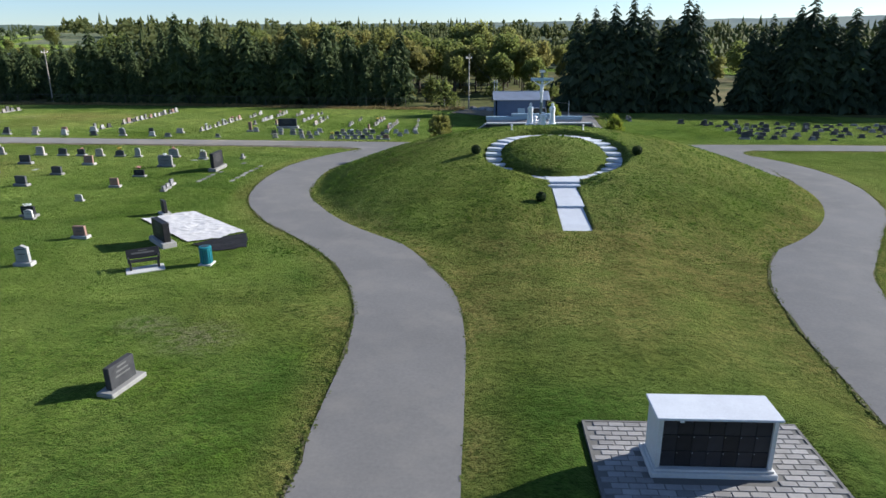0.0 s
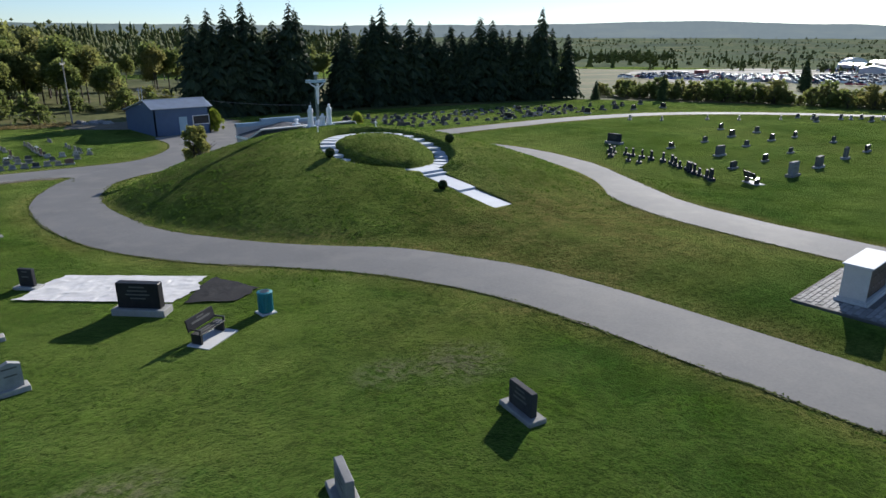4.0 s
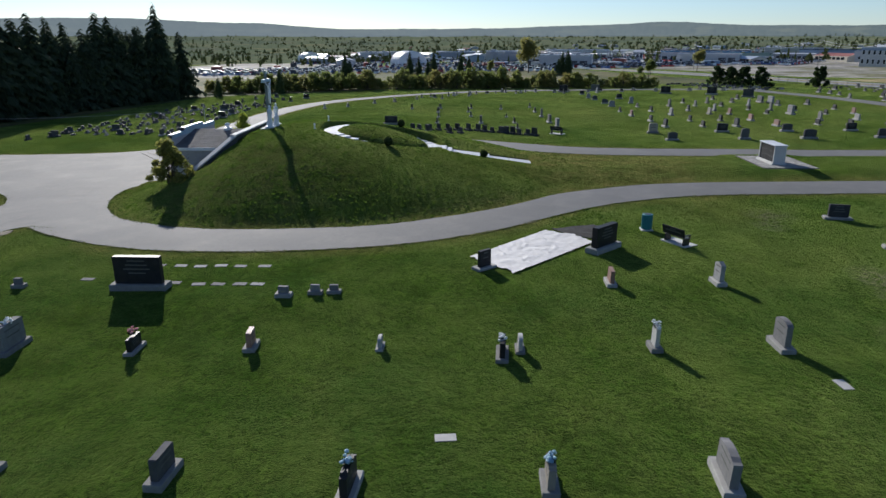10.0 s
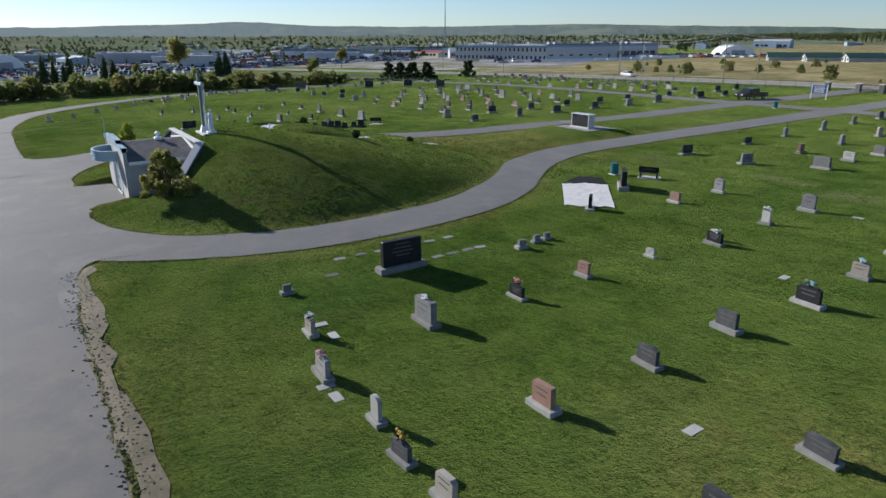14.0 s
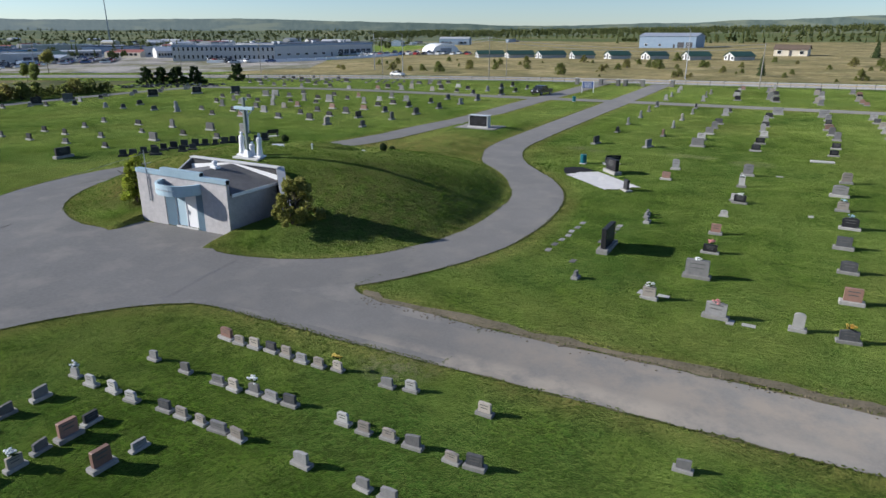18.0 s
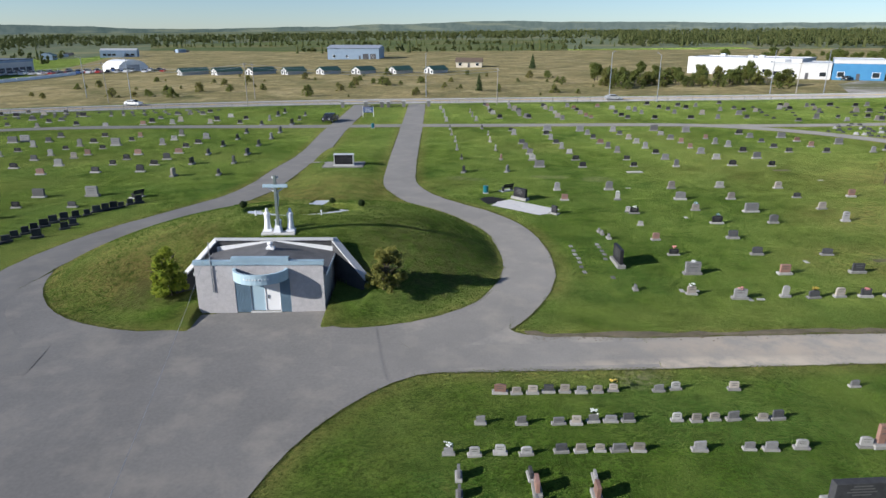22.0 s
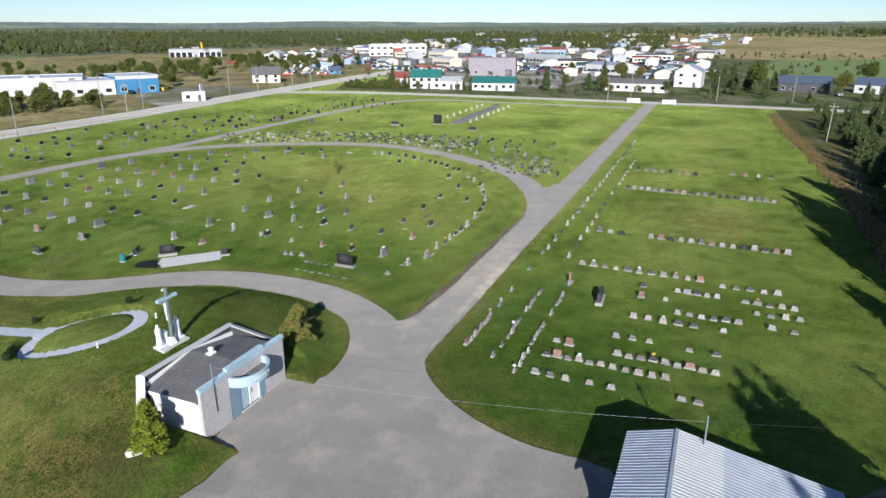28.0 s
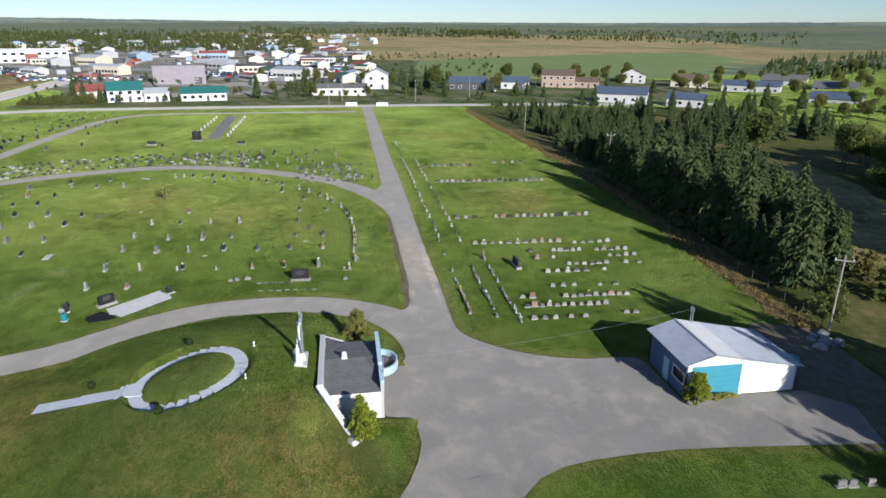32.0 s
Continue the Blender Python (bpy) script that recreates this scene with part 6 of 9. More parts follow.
slab_stone("family_monument", -125.5, -22, 90, 1.8, 0.7, 0.3, GRANITE_D, "broad low black granite monument")
slab_stone("gravestone", -33.9, 23.7, 0, 0.38, 1.0, 0.22, GRANITE_P, "tall reddish granite gravestone", 0.2, 2)
patch("paved_strip", [(-134, -32.5), (-134, -29), (-178, -30.5), (-178, -34)], ASPHALT_LIGHT, 0.03, "grey asphalt strip leading from the memorial", "pavement")
for i in range(8):
    for s in (-1, 1):
        put("w", -138 - 5 * i, -31.8 + s * 4.5, 90, "white stones along the paved strip", 0.9)
for x, y in ((-29.2, -8.2), (-28.9, -9.5), (-28.8, -10.3)):
    put("s", x, y, 90, "small grey markers in a row", 0.85)
put("s", -28.0, 4.2, 90, "small grey markers in a row", 0.9)
# flat markers set flush in the lawn
for i, (x, y) in enumerate([(-25.0, 0.3), (-25.0, -0.9), (-25.1, -2.0), (-25.2, -3.0), (-25.1, -4.0), (-25.2, -5.0), (-25.2, -6.2), (-27.5, -2.7), (-27.7, -3.9), (-27.7, -4.8), (-27.7, -5.8), (-27.7, -6.6), (-27.0, 1.6), (-39.3, -15.4), (-36.7, -27.6), (-31.6, 4.2), (-32.7, 4.1), (-36.1, 5.9), (-36.9, 5.9), (-44.5, -1.7), (-62.0, -30.0)]):
    fm = tagged(part("flat_marker", boxes((-0.3, 0.3, -0.17, 0.17, -0.12, 0.02), bevel=0.005), GRANITE_L if x > -30 else GRANITE_W), "flat stone grave marker flush with the lawn", "grave marker", "flat markers")
    fm.matrix_basis = pose(x, y, plane(x, y), 0, 0, (90 if x > -30 or i % 2 else 0) + rs.uniform(-6, 6))
for x, y, rz in ((-40.1, -36.3, 4), (-86.8, -35.8, 60)):
    sl = tagged(part("grave_slab", boxes((-1.05, 1.05, -0.42, 0.42, -0.1, 0.09), bevel=0.02), GRANITE_W), "long pale stone slab lying on the lawn", "grave slab", "grave slabs")
    sl.matrix_basis = pose(x, y, plane(x, y), 0, 0, rz)
for x, y, rx, ry in ((-60, -36, 2.2, 0.9), (-51.5, -1.5, 2.6, 0.7)):
    patch("bare_grave", [(x - rx / 2, y - ry / 2), (x + rx / 2, y - ry / 2), (x + rx / 2, y + ry / 2), (x - rx / 2, y + ry / 2)], SOIL, 0.02, "bare earth of a recent grave", "soil")


# ---- garage ----
ga = thing("garage", 0, 0, 0, 0, "low slate blue garage with pale metal roof and white doors", "garage")
GX0, GX1, GY0, GY1, GB = -3.2, 3.75, 34.1, 45.2, -1.15
part("south_wall", boxes((GX0, GX1, GY0, GY0 + 0.2, GB, 2.3)), NAVY, ga)
gw = part("west_wall", prism(bmesh.new(), [(GY0, GB), (GY1, GB), (GY1, 1.45), (36.6, 3.1), (GY0, 2.3)], 0, 0.2), NAVY, ga)
gw.matrix_basis = Matrix(((0, 1, 0, GX0), (1, 0, 0, 0), (0, 0, 1, 0), (0, 0, 0, 1)))
gw = part("east_wall", prism(bmesh.new(), [(GY0, GB), (GY1, GB), (GY1, 1.45), (36.6, 3.1), (GY0, 2.3)], 0, 0.2), WHITE, ga, "white painted gable wall")
gw.matrix_basis = Matrix(((0, 1, 0, GX1 - 0.2), (1, 0, 0, 0), (0, 0, 1, 0), (0, 0, 0, 1)))
part("north_wall", boxes((GX0, GX1, GY1 - 0.2, GY1, GB, 1.45)), NAVY, ga)
bl = part("garage_door", boxes((GX1 - 0.02, GX1 + 0.05, 34.7, 39.5, GB + 0.05, 2.0)), TEAL, ga, "ribbed teal blue garage door")
for i in range(6):
    part("door_panel", boxes((GX1 + 0.05, GX1 + 0.075, 34.75, 39.45, GB + 0.1 + i * 0.5, GB + 0.55 + i * 0.5)), TEAL, bl)
for y0, y1 in ((39.9, 42.6), (42.8, 45.0)):
    wd = part("white_door", boxes((GX1 - 0.02, GX1 + 0.04, y0, y1, GB + 0.05, 1.25)), WHITE, ga, "white sectional garage door")
    for i in range(4):
        part("door_panel", boxes((GX1 + 0.04, GX1 + 0.06, y0 + 0.05, y1 - 0.05, GB + 0.1 + i * 0.56, GB + 0.62 + i * 0.56)), WHITE, wd)
part("side_door", boxes((-0.2, 0.8, GY0 - 0.05, GY0 + 0.02, GB + 0.05, 1.2)), PALEBLUE, ga, "pale blue side door")
win = part("window", boxes((1.6, 3.6, GY0 - 0.04, GY0 + 0.02, 0.2, 1.2)), GLASS, ga)
part("window_frame", boxes((1.55, 3.65, GY0 - 0.06, GY0 - 0.02, 1.2, 1.27), (1.55, 3.65, GY0 - 0.06, GY0 - 0.02, 0.13, 0.2), (1.53, 1.6, GY0 - 0.06, GY0 - 0.02, 0.13, 1.27), (3.6, 3.67, GY0 - 0.06, GY0 - 0.02, 0.13, 1.27)), WHITE, win)


def roof_sheet(name, y0, z0, y1, z1, material, label):
    L = math.hypot(y1 - y0, z1 - z0)
    a = math.degrees(math.atan2(z1 - z0, y1 - y0))
    sh = part(name, boxes((GX0 - 0.35, GX1 + 0.4, 0, L, -0.05, 0.03)), material, ga, label)
    sh.matrix_basis = pose(0, y0, z0, a, 0, 0)
    n = int((GX1 - GX0 + 0.75) / 0.28)
    for i in range(n):
        r = part("roof_rib", boxes((-0.03, 0.03, 0, L, 0.03, 0.06)), material, sh)
        r.matrix_basis = pose(GX0 - 0.3 + i * 0.28, 0, 0)


roof_sheet("roof_slope", GY0 - 0.35, 2.32, 36.6, 3.22, TIN, "weathered grey metal roof slope")
roof_sheet("roof_slope", 36.6, 3.22, 39.25, 2.68, TIN_LIGHT, "pale metal roof slope")
roof_sheet("roof_slope", 39.25, 2.67, GY1 + 0.35, 1.42, TIN, "blue-grey metal roof slope")
part("ridge_cap", boxes((GX0 - 0.36, GX1 + 0.41, 36.5, 36.7, 3.2, 3.3)), TIN, ga)
mast = thing("service_mast", -3.15, 38.15, 2.8, 0, "grey twin-pipe electricity mast on the garage roof", "mast")
for s in (-1, 1):
    part("pipe", limb(bmesh.new(), (0.18 * s, 0, -0.2), (0.18 * s, 0, 1.9), 0.05, 0.05, 8), STEEL, mast)
part("crossbar", boxes((-0.4, 0.4, -0.05, 0.05, 1.55, 1.63)), STEEL, mast)
yard = [(13, 45), (12.8, 50), (6, 55), (-8, 56), (-10, 50), (-6, 46), (-3.2, 44), (-3.2, 33.4), (-4.8, 33.6), (-5.5, 31.5), (4.6, 33.2), (4.6, 45.5)]
patch("yard", yard[:7] + [(-3.2, 45.2), (4.6, 45.2)], GRAVEL, 0.036, "gravel yard behind the garage", "yard")
tank = thing("storage_tank", 1.0, 46.6, plane(1, 46.6), 0, "small teal metal storage tank behind the garage", "tank")
part("body", lathe(bmesh.new(), [(0.75, 0.25), (0.8, 0.3), (0.8, 1.7), (0.7, 1.85), (0.1, 1.95)], 14), TEAL, tank)
for s in (-1, 1):
    part("cradle", boxes((-0.6, 0.6, s * 0.4 - 0.08, s * 0.4 + 0.08, -0.1, 0.27)), CONCRETE, tank)
for i in range(16):
    r = random.Random(i)
    bm = bmesh.new()
    s = r.uniform(0.3, 0.75)
    bmesh.ops.create_icosphere(bm, subdivisions=2, radius=s)
    for v in bm.verts:
        v.co *= 1 + 0.35 * noise.noise(v.co * 1.7 / s + Vector((i, 0, 0)))
        v.co.z *= 0.6
    x, y = -6.5 + r.uniform(0, 3.2), 53.3 + r.uniform(0, 3.8)
    rk = tagged(part("boulder", bm, BASESTONE if i % 3 else GRANITE_L), "grey boulder" + " dumped in a heap by the yard fence", "boulder", "boulders by the yard")
    rk.matrix_basis = pose(x, y, plane(x, y) + 0.15 * s, 0, 0, r.uniform(0, 360))

# ---- paving stones of the terrace ----
terrace = thing("terrace", 0.1, -42.2, CZ, 0, "terrace of grey interlocking concrete pavers round the columbarium", "pavement", kind="structure")
part("bedding", boxes((-2.75, 2.85, -2.2, 2.05, -0.5, 0.01)), JOINT, terrace)
part("kerb", boxes((-2.83, -2.75, -2.2, 2.05, -0.5, 0.03), (2.85, 2.93, -2.2, 2.05, -0.5, 0.03), (-2.83, 2.93, 2.05, 2.12, -0.5, 0.03), (-2.83, 2.93, -2.27, -2.2, -0.5, 0.03)), JOINT, terrace)
pv = None
rq = random.Random(5)
for j in range(20):
    for i in range(14):
        x = -2.75 + 0.2 + i * 0.42 + (0.21 if j % 2 else 0)
        y = -2.1 + j * 0.213
        if x > 2.7 or (-1.62 < x < 1.62 and -0.5 < y < 0.75):
            continue
        m = pose(x, y, 0.0 + rq.uniform(-0.004, 0.004), rq.uniform(-0.5, 0.5), rq.uniform(-0.5, 0.5), 0)
        if pv is None:
            pv = part("paver", boxes((-0.2, 0.2, -0.096, 0.096, -0.05, 0.03), bevel=0.012), PAVER, terrace)
            pv.matrix_basis = m
        else:
            share("paver", pv.data, terrace, m)


# ---- trees ----
def spruce(h, seed, material=None, spread=0.235):
    """Spruce: bare lower trunk, whorls of drooping, ragged boughs."""
    rng = random.Random(seed)
    kind = ("spruce_tree", "tall dark green spruce tree with drooping boughs", "spruce trees") if h > 10 else ("young_spruce", "young green spruce tree, bushy to the ground", "young spruces")
    t = thing(kind[0], 0, 0, 0, 0, kind[1], "tree", kind[2])
    part("trunk", limb(bmesh.new(), (0, 0, -0.4), (0, 0, h * 0.97), 0.018 * h, 0.01, 7), BARK, t)
    bm = bmesh.new()
    z = h * 0.10
    while z < h * 0.985:
        f = 1 - z / h
        n = max(4, int(6 + 6 * f))
        reach = h * spread * (f ** 0.68) * rng.uniform(0.75, 1.12) + 0.12
        for k in range(n):
            a = 2 * math.pi * (k + rng.random() * 0.8) / n
            L = reach * rng.uniform(0.6, 1.15)
            c, s = math.cos(a), math.sin(a)
            z0 = z + rng.uniform(-0.02, 0.02) * h
            droop = L * rng.uniform(0.25, 0.5)
            base = Vector((0, 0, z0 + 0.12 * L))
            mid = Vector((c * L * 0.55, s * L * 0.55, z0 - droop * 0.25))
            tip = Vector((c * L, s * L, z0 - droop))
            w = L * rng.uniform(0.2, 0.32)
            side = Vector((-s, c, 0))
            v = [bm.verts.new(p) for p in (base, mid + side * w - Vector((0, 0, w * 0.5)), mid + Vector((0, 0, w * 0.25)), mid - side * w - Vector((0, 0, w * 0.5)), tip)]
            bm.faces.new((v[0], v[1], v[2]))
            bm.faces.new((v[0], v[2], v[3]))
            bm.faces.new((v[1], v[4], v[2]))
            bm.faces.new((v[2], v[4], v[3]))
            for e in range(3):
                u = rng.uniform(0.35, 0.95)
                p = base.lerp(tip, u)
                d = side * rng.choice((-1, 1)) * rng.uniform(0.3, 0.55) * L * (1.1 - u) + Vector((c, s, -0.5)) * 0.2 * L
                q = p + d
                g = [bm.verts.new(x) for x in (p + Vector((0, 0, 0.08 * L)), q, p + d * 0.5 - Vector((0, 0, 0.22 * L)))]
                bm.faces.new(g)
        z += h * rng.uniform(0.022, 0.034) * (0.65 + 0.6 * f)
    part("crown", bm, material or NEEDLE, t)
    return t


def leafy(h, seed, material, label, name="broadleaf_tree", wide=0.42, low=0.25, leaf=0.055, count=1500, stems=1, cone=False):
    """Broadleaf tree: forked trunk, limbs, and a crown of many small leaf sprays with gaps."""
    rng = random.Random(seed)
    t = thing(name, 0, 0, 0, 0, label, "tree" if h > 2.2 else "shrub", name + "s")
    bm = bmesh.new()
    blobs = []
    for s in range(stems):
        ox, oy = (rng.uniform(-0.1, 0.1) * h, rng.uniform(-0.1, 0.1) * h) if stems > 1 else (0, 0)
        limb(bm, (ox, oy, -0.3), (ox * 1.3, oy * 1.3, h * 0.55), 0.02 * h, 0.011 * h, 6)
        for k in range(7):
            a = rng.uniform(0, 2 * math.pi)
            z0 = h * rng.uniform(low, 0.6)
            r = h * wide * rng.uniform(0.35, 0.85)
            z1 = z0 + h * rng.uniform(0.08, 0.34)
            e = (ox + r * math.cos(a), oy + r * math.sin(a), z1)
            limb(bm, (ox, oy, z0), e, 0.009 * h, 0.003 * h, 4)
            blobs.append((Vector(e), h * rng.uniform(0.11, 0.2)))
        blobs.append((Vector((ox, oy, h * 0.82)), h * 0.17))
        blobs.append((Vector((ox, oy, h * 0.6)), h * 0.2))
    if cone:
        blobs = []
        for k in range(60):
            z = rng.uniform(0.04, 0.93)
            a, r = rng.uniform(0, 6.283), h * wide * (1.08 - z) ** 0.7 * rng.uniform(0.3, 1.0)
            blobs.append((Vector((r * math.cos(a), r * math.sin(a), z * h)), h * rng.uniform(0.05, 0.12)))
            if k % 2:
                limb(bm, (0, 0, max(z - 0.2, 0.03) * h), blobs[-1][0], 0.006 * h, 0.002 * h, 4)
    part("trunk", bm, BARK, t)
    verts, faces = [], []
    for i in range(count):
        c, r = rng.choice(blobs)
        d = Vector((rng.gauss(0, 1), rng.gauss(0, 1), rng.gauss(0, 0.85)))
        d.normalize()
        p = c + d * r * rng.uniform(0.45, 1.12)
        if p.z < h * 0.06:
            p.z = h * rng.uniform(0.08, 0.2)
        s = h * leaf * rng.uniform(0.5, 1.25)
        ax = Vector((rng.gauss(0, 1), rng.gauss(0, 1), rng.gauss(0, 0.7))).normalized()
        ay = ax.orthogonal().normalized()
        ay.rotate(Matrix.Rotation(rng.uniform(0, 6.28), 3, ax))
        k = len(verts)
        verts += [p - ax * s, p + ay * s * 0.5, p + ax * s * 0.9, p - ay * s * 0.55]
        faces.append((k, k + 1, k + 2, k + 3))
    me = bpy.data.meshes.new("crown")
    me.from_pydata([v[:] for v in verts], [], faces)
    me.materials.append(material)
    cr = new("crown", me)
    cr.parent = t
    return t


class Stock:
    """Prototypes of a kind of tree: the first use of each stands itself, later uses are copies."""
    def __init__(self, protos, seed):
        self.protos, self.used, self.rng = protos, set(), random.Random(seed)

    def plant(self, x, y, s=1.0, label="", drop=0.0):
        i = self.rng.randrange(len(self.protos))
        p = self.protos[i]
        k = s * self.rng.uniform(0.9, 1.1)
        m = pose(x, y, lawn_height(x, y) - drop, self.rng.uniform(-2, 2), self.rng.uniform(-2, 2), self.rng.uniform(0, 360)) @ Matrix.Diagonal((k, k, k * self.rng.uniform(0.93, 1.08), 1))
        ob = p
        if i in self.used:
            ob = copy_thing(p, m)
        else:
            p.matrix_basis = m
            self.used.add(i)
        if label:
            ob["label"] = label
        return ob


    def join(self, spots, name, label, material):
        """Far trees of this kind, joined into one mesh."""
        cos, polys, n = [], [], 0
        for x, y, s in spots:
            me = next(c for c in self.rng.choice(self.protos).children if c.name.startswith("crown")).data
            k = s * self.rng.uniform(0.9, 1.1)
            m = np.array(pose(x, y, lawn_height(x, y), 0, 0, self.rng.uniform(0, 360)) @ Matrix.Diagonal((k, k, k, 1)))
            co = np.empty(len(me.vertices) * 3, dtype=np.float32)
            me.vertices.foreach_get("co", co)
            co = co.reshape(-1, 3)
            cos.append(co @ m[:3, :3].T + m[:3, 3])
            idx = np.empty(len(me.loops), dtype=np.int32)
            me.loops.foreach_get("vertex_index", idx)
            polys += (idx.reshape(len(me.polygons), -1) + n).tolist()
            n += len(co)
        me = bpy.data.meshes.new(name)
        me.from_pydata(np.concatenate(cos).tolist(), [], polys)
        me.materials.append(material)
        tagged(new(name, me), label, "trees", kind="stuff")


rt = random.Random(21)
TALL = Stock([spruce(15.0, 1 + i, None, 0.255 + 0.012 * i) for i in range(5)], 1)
YOUNG = Stock([spruce(8.5, 31 + i, NEEDLE_Y, 0.25 + 0.03 * (i % 3)) for i in range(5)], 2)
BROAD = Stock([leafy(13.0, 51 + i, LEAF, "mixed broadleaf tree with yellowing green leaves", count=2600, leaf=0.04, wide=0.3) for i in range(4)], 3)
SHRUB = Stock([leafy(3.4, 71 + i, LEAF, "wild olive-green shrub with several stems", "wild_shrub", 0.62, 0.1, 0.07, 900, 3, True) for i in range(3)], 4)

# the spruce row north-east of the mausoleum
for i in range(42):
    u = i / 41
    x = 11.5 + 81.5 * u + rt.uniform(-1.3, 1.3)
    if 0.26 < u < 0.33:
        continue
    y = 54.6 + 1.4 * min(u / 0.2, 1) - 5.0 * max(0, u - 0.3) - 14 * max(0, u - 0.55) ** 1.2 + rt.uniform(-0.4, 2.2)
    TALL.plant(x, y, rt.uniform(0.90, 1.04))
for i in range(44):
    x = 14 + 84 * i / 43 + rt.uniform(-2, 2)
    if not 30 < x < 40:
        TALL.plant(x, 60 + rt.uniform(0, 8) - 0.17 * max(0, x - 46), rt.uniform(0.72, 1.0))
# dark conifer wood north-west of the fence
for i in range(230):
    x = rt.uniform(-112, -23)
    depth = rt.random() ** 1.2
    y = 63.5 + (9 + 15 * smooth(-30, -75, x)) * depth + 2.0 * smooth(-40, -22, x) + rt.uniform(-1, 1)
    YOUNG.plant(x, y, rt.uniform(0.75, 1.25) + 0.1 * depth - 0.3 * smooth(-70, -112, x))
for i in range(26):
    YOUNG.plant(-19 - 62 * i / 25 + rt.uniform(-1.2, 1.2), 61.2 + rt.uniform(0, 2.2), rt.uniform(0.95, 1.5))
YOUNG.join([(-112 - rt.uniform(0, 62), 63 + rt.uniform(0, 42), rt.uniform(0.5, 0.9)) for i in range(80)] + [(-150 - rt.uniform(0, 60), 64 + rt.uniform(0, 40), rt.uniform(0.3, 0.6)) for i in range(46)], "spruce_thicket", "young spruce thicket between the lawn and the houses", NEEDLE_Y)
for i in range(90):
    x = rt.uniform(-95, 8)
    y = max(95, 80 - 0.5 * x) + rt.uniform(0, 45)
    BROAD.plant(x, y, rt.uniform(0.8, 1.08) if x + y > 64 else rt.uniform(0.6, 0.85))
YOUNG.join([(rt.uniform(-176, -122), rt.uniform(106, 160), rt.uniform(0.7, 1.15)) for i in range(56)], "spruce_thicket", "dark spruce thicket below the houses", NEEDLE_Y)
for i in range(16):
    BROAD.plant(rt.uniform(-200, -150), rt.uniform(160, 245), rt.uniform(0.4, 0.7))
for i in range(26):
    BROAD.plant(rt.uniform(-30, 8), rt.uniform(86, 102), rt.uniform(0.5, 0.85))
for i in range(26):
    SHRUB.plant(rt.uniform(-24, 30), rt.uniform(58, 90), rt.uniform(0.6, 1.3))
for i in range(120):
    az, r = radians(rt.uniform(-44, 32)), rt.uniform(135, 250)
    x, y = r * math.sin(az), r * math.cos(az)
    if x + y > 60 or math.hypot(x - 50, y - 5) < 180:
        BROAD.plant(x, y, rt.uniform(0.6, 0.95))
# shrubs at the edge of the east lawn and along the highway
for i in range(150):
    u = i / 149
    SHRUB.plant(107 + 8 * math.sin(3 * u) + rt.uniform(-2.5, 4.5), 46 - 108 * u + rt.uniform(-1.5, 1.5), rt.uniform(0.75, 1.3) * (1 - 0.3 * smooth(0.75, 1.0, u)))
for x, y in ((107, 70), (116, 62), (95, 40), (103, 28), (183, 3), (187, 0), (191, -3), (196, -5), (193, -15), (197, -18), (186, -50), (188, -54), (191, -52), (168, 22), (172, 24)):
    YOUNG.plant(x, y, rt.uniform(0.8, 1.15))
for x, y, k in ((202, -41, 0.95), (202, -105, 0.6), (205, -27, 0.45), (159, -75, 0.4), (150, -70, 0.3), (168, -78, 0.35)):
    BROAD.plant(x, y, k)
for x, y in ((118, -81), (114, -83), (110, -84.5), (106, -87), (103, -99)):
    leafy(4.6, int(x), BOXWOOD, "dense dark rounded shrub by the highway", "dark_shrub", 0.62, 0.02, 0.07, 2200, 4, True).matrix_basis = pose(x, y, plane(x, y))
for i in range(30):
    SHRUB.plant(rt.uniform(-90, 90), -138 - rt.uniform(0, 50), rt.uniform(0.35, 0.9))
for i in range(60):
    (SHRUB if i % 5 < 3 else BROAD).plant(rt.uniform(-122, -66), -150 - rt.uniform(0, 32), rt.uniform(0.8, 1.5) if i % 5 < 3 else rt.uniform(0.3, 0.5))
for x, y, s in ((-27, -150, 0.7), (-58, -250, 0.9), (-71, -168, 0.55), (-240, -104, 0.9), (-243, -98, 0.8), (-221, -62, 0.9), (-258, -18, 1.1), (-262, -12, 1.0), (-296, -8, 1.3), (-279, 40, 1.0), (-334, 54, 1.0), (-246, 92, 0.8), (-240, 96, 0.8), (-250, 130, 0.9), (-262, 160, 1.0), (-255, 180, 1.1), (-247, 190, 0.9)):
    YOUNG.plant(x, y, s)
for x, y, s in ((-207, -104, 0.55), (-211, -97, 0.75), (-214, -91, 0.85), (-216, -86, 0.6), (-219, -58, 0.5), (-232, -30, 0.9), (-228, -22, 0.75), (-240, -14, 1.0), (-252, 34, 1.0), (-248, 40, 0.9), (-250, 52, 1.1), (-268, 46, 0.9), (-243, 84, 0.8), (-246, 90, 0.7), (-212, 104, 0.9), (-208, 108, 1.0), (-215, 136, 0.9), (-196, 136, 0.9), (-199, 160, 1.0), (-196, 172, 1.1), (-203, 182, 1.0), (-194, 192, 1.1)):
    YOUNG.plant(x, y, s)
for i in range(22):
    SHRUB.plant(-205.5 - 0.42 * i + rt.uniform(-1, 1), -110 + 1.15 * i, rt.uniform(0.7, 0.95), "dense green hedge shrub beside the street")
for i in range(18):
    (YOUNG if i % 3 else BROAD).plant(-232 - rt.uniform(0, 70), 30 + 5.4 * i + rt.uniform(-2, 2), rt.uniform(0.5, 0.85))
for i in range(14):
    BROAD.plant(-225 - rt.uniform(0, 90), rt.uniform(-45, 20), rt.uniform(0.3, 0.7))
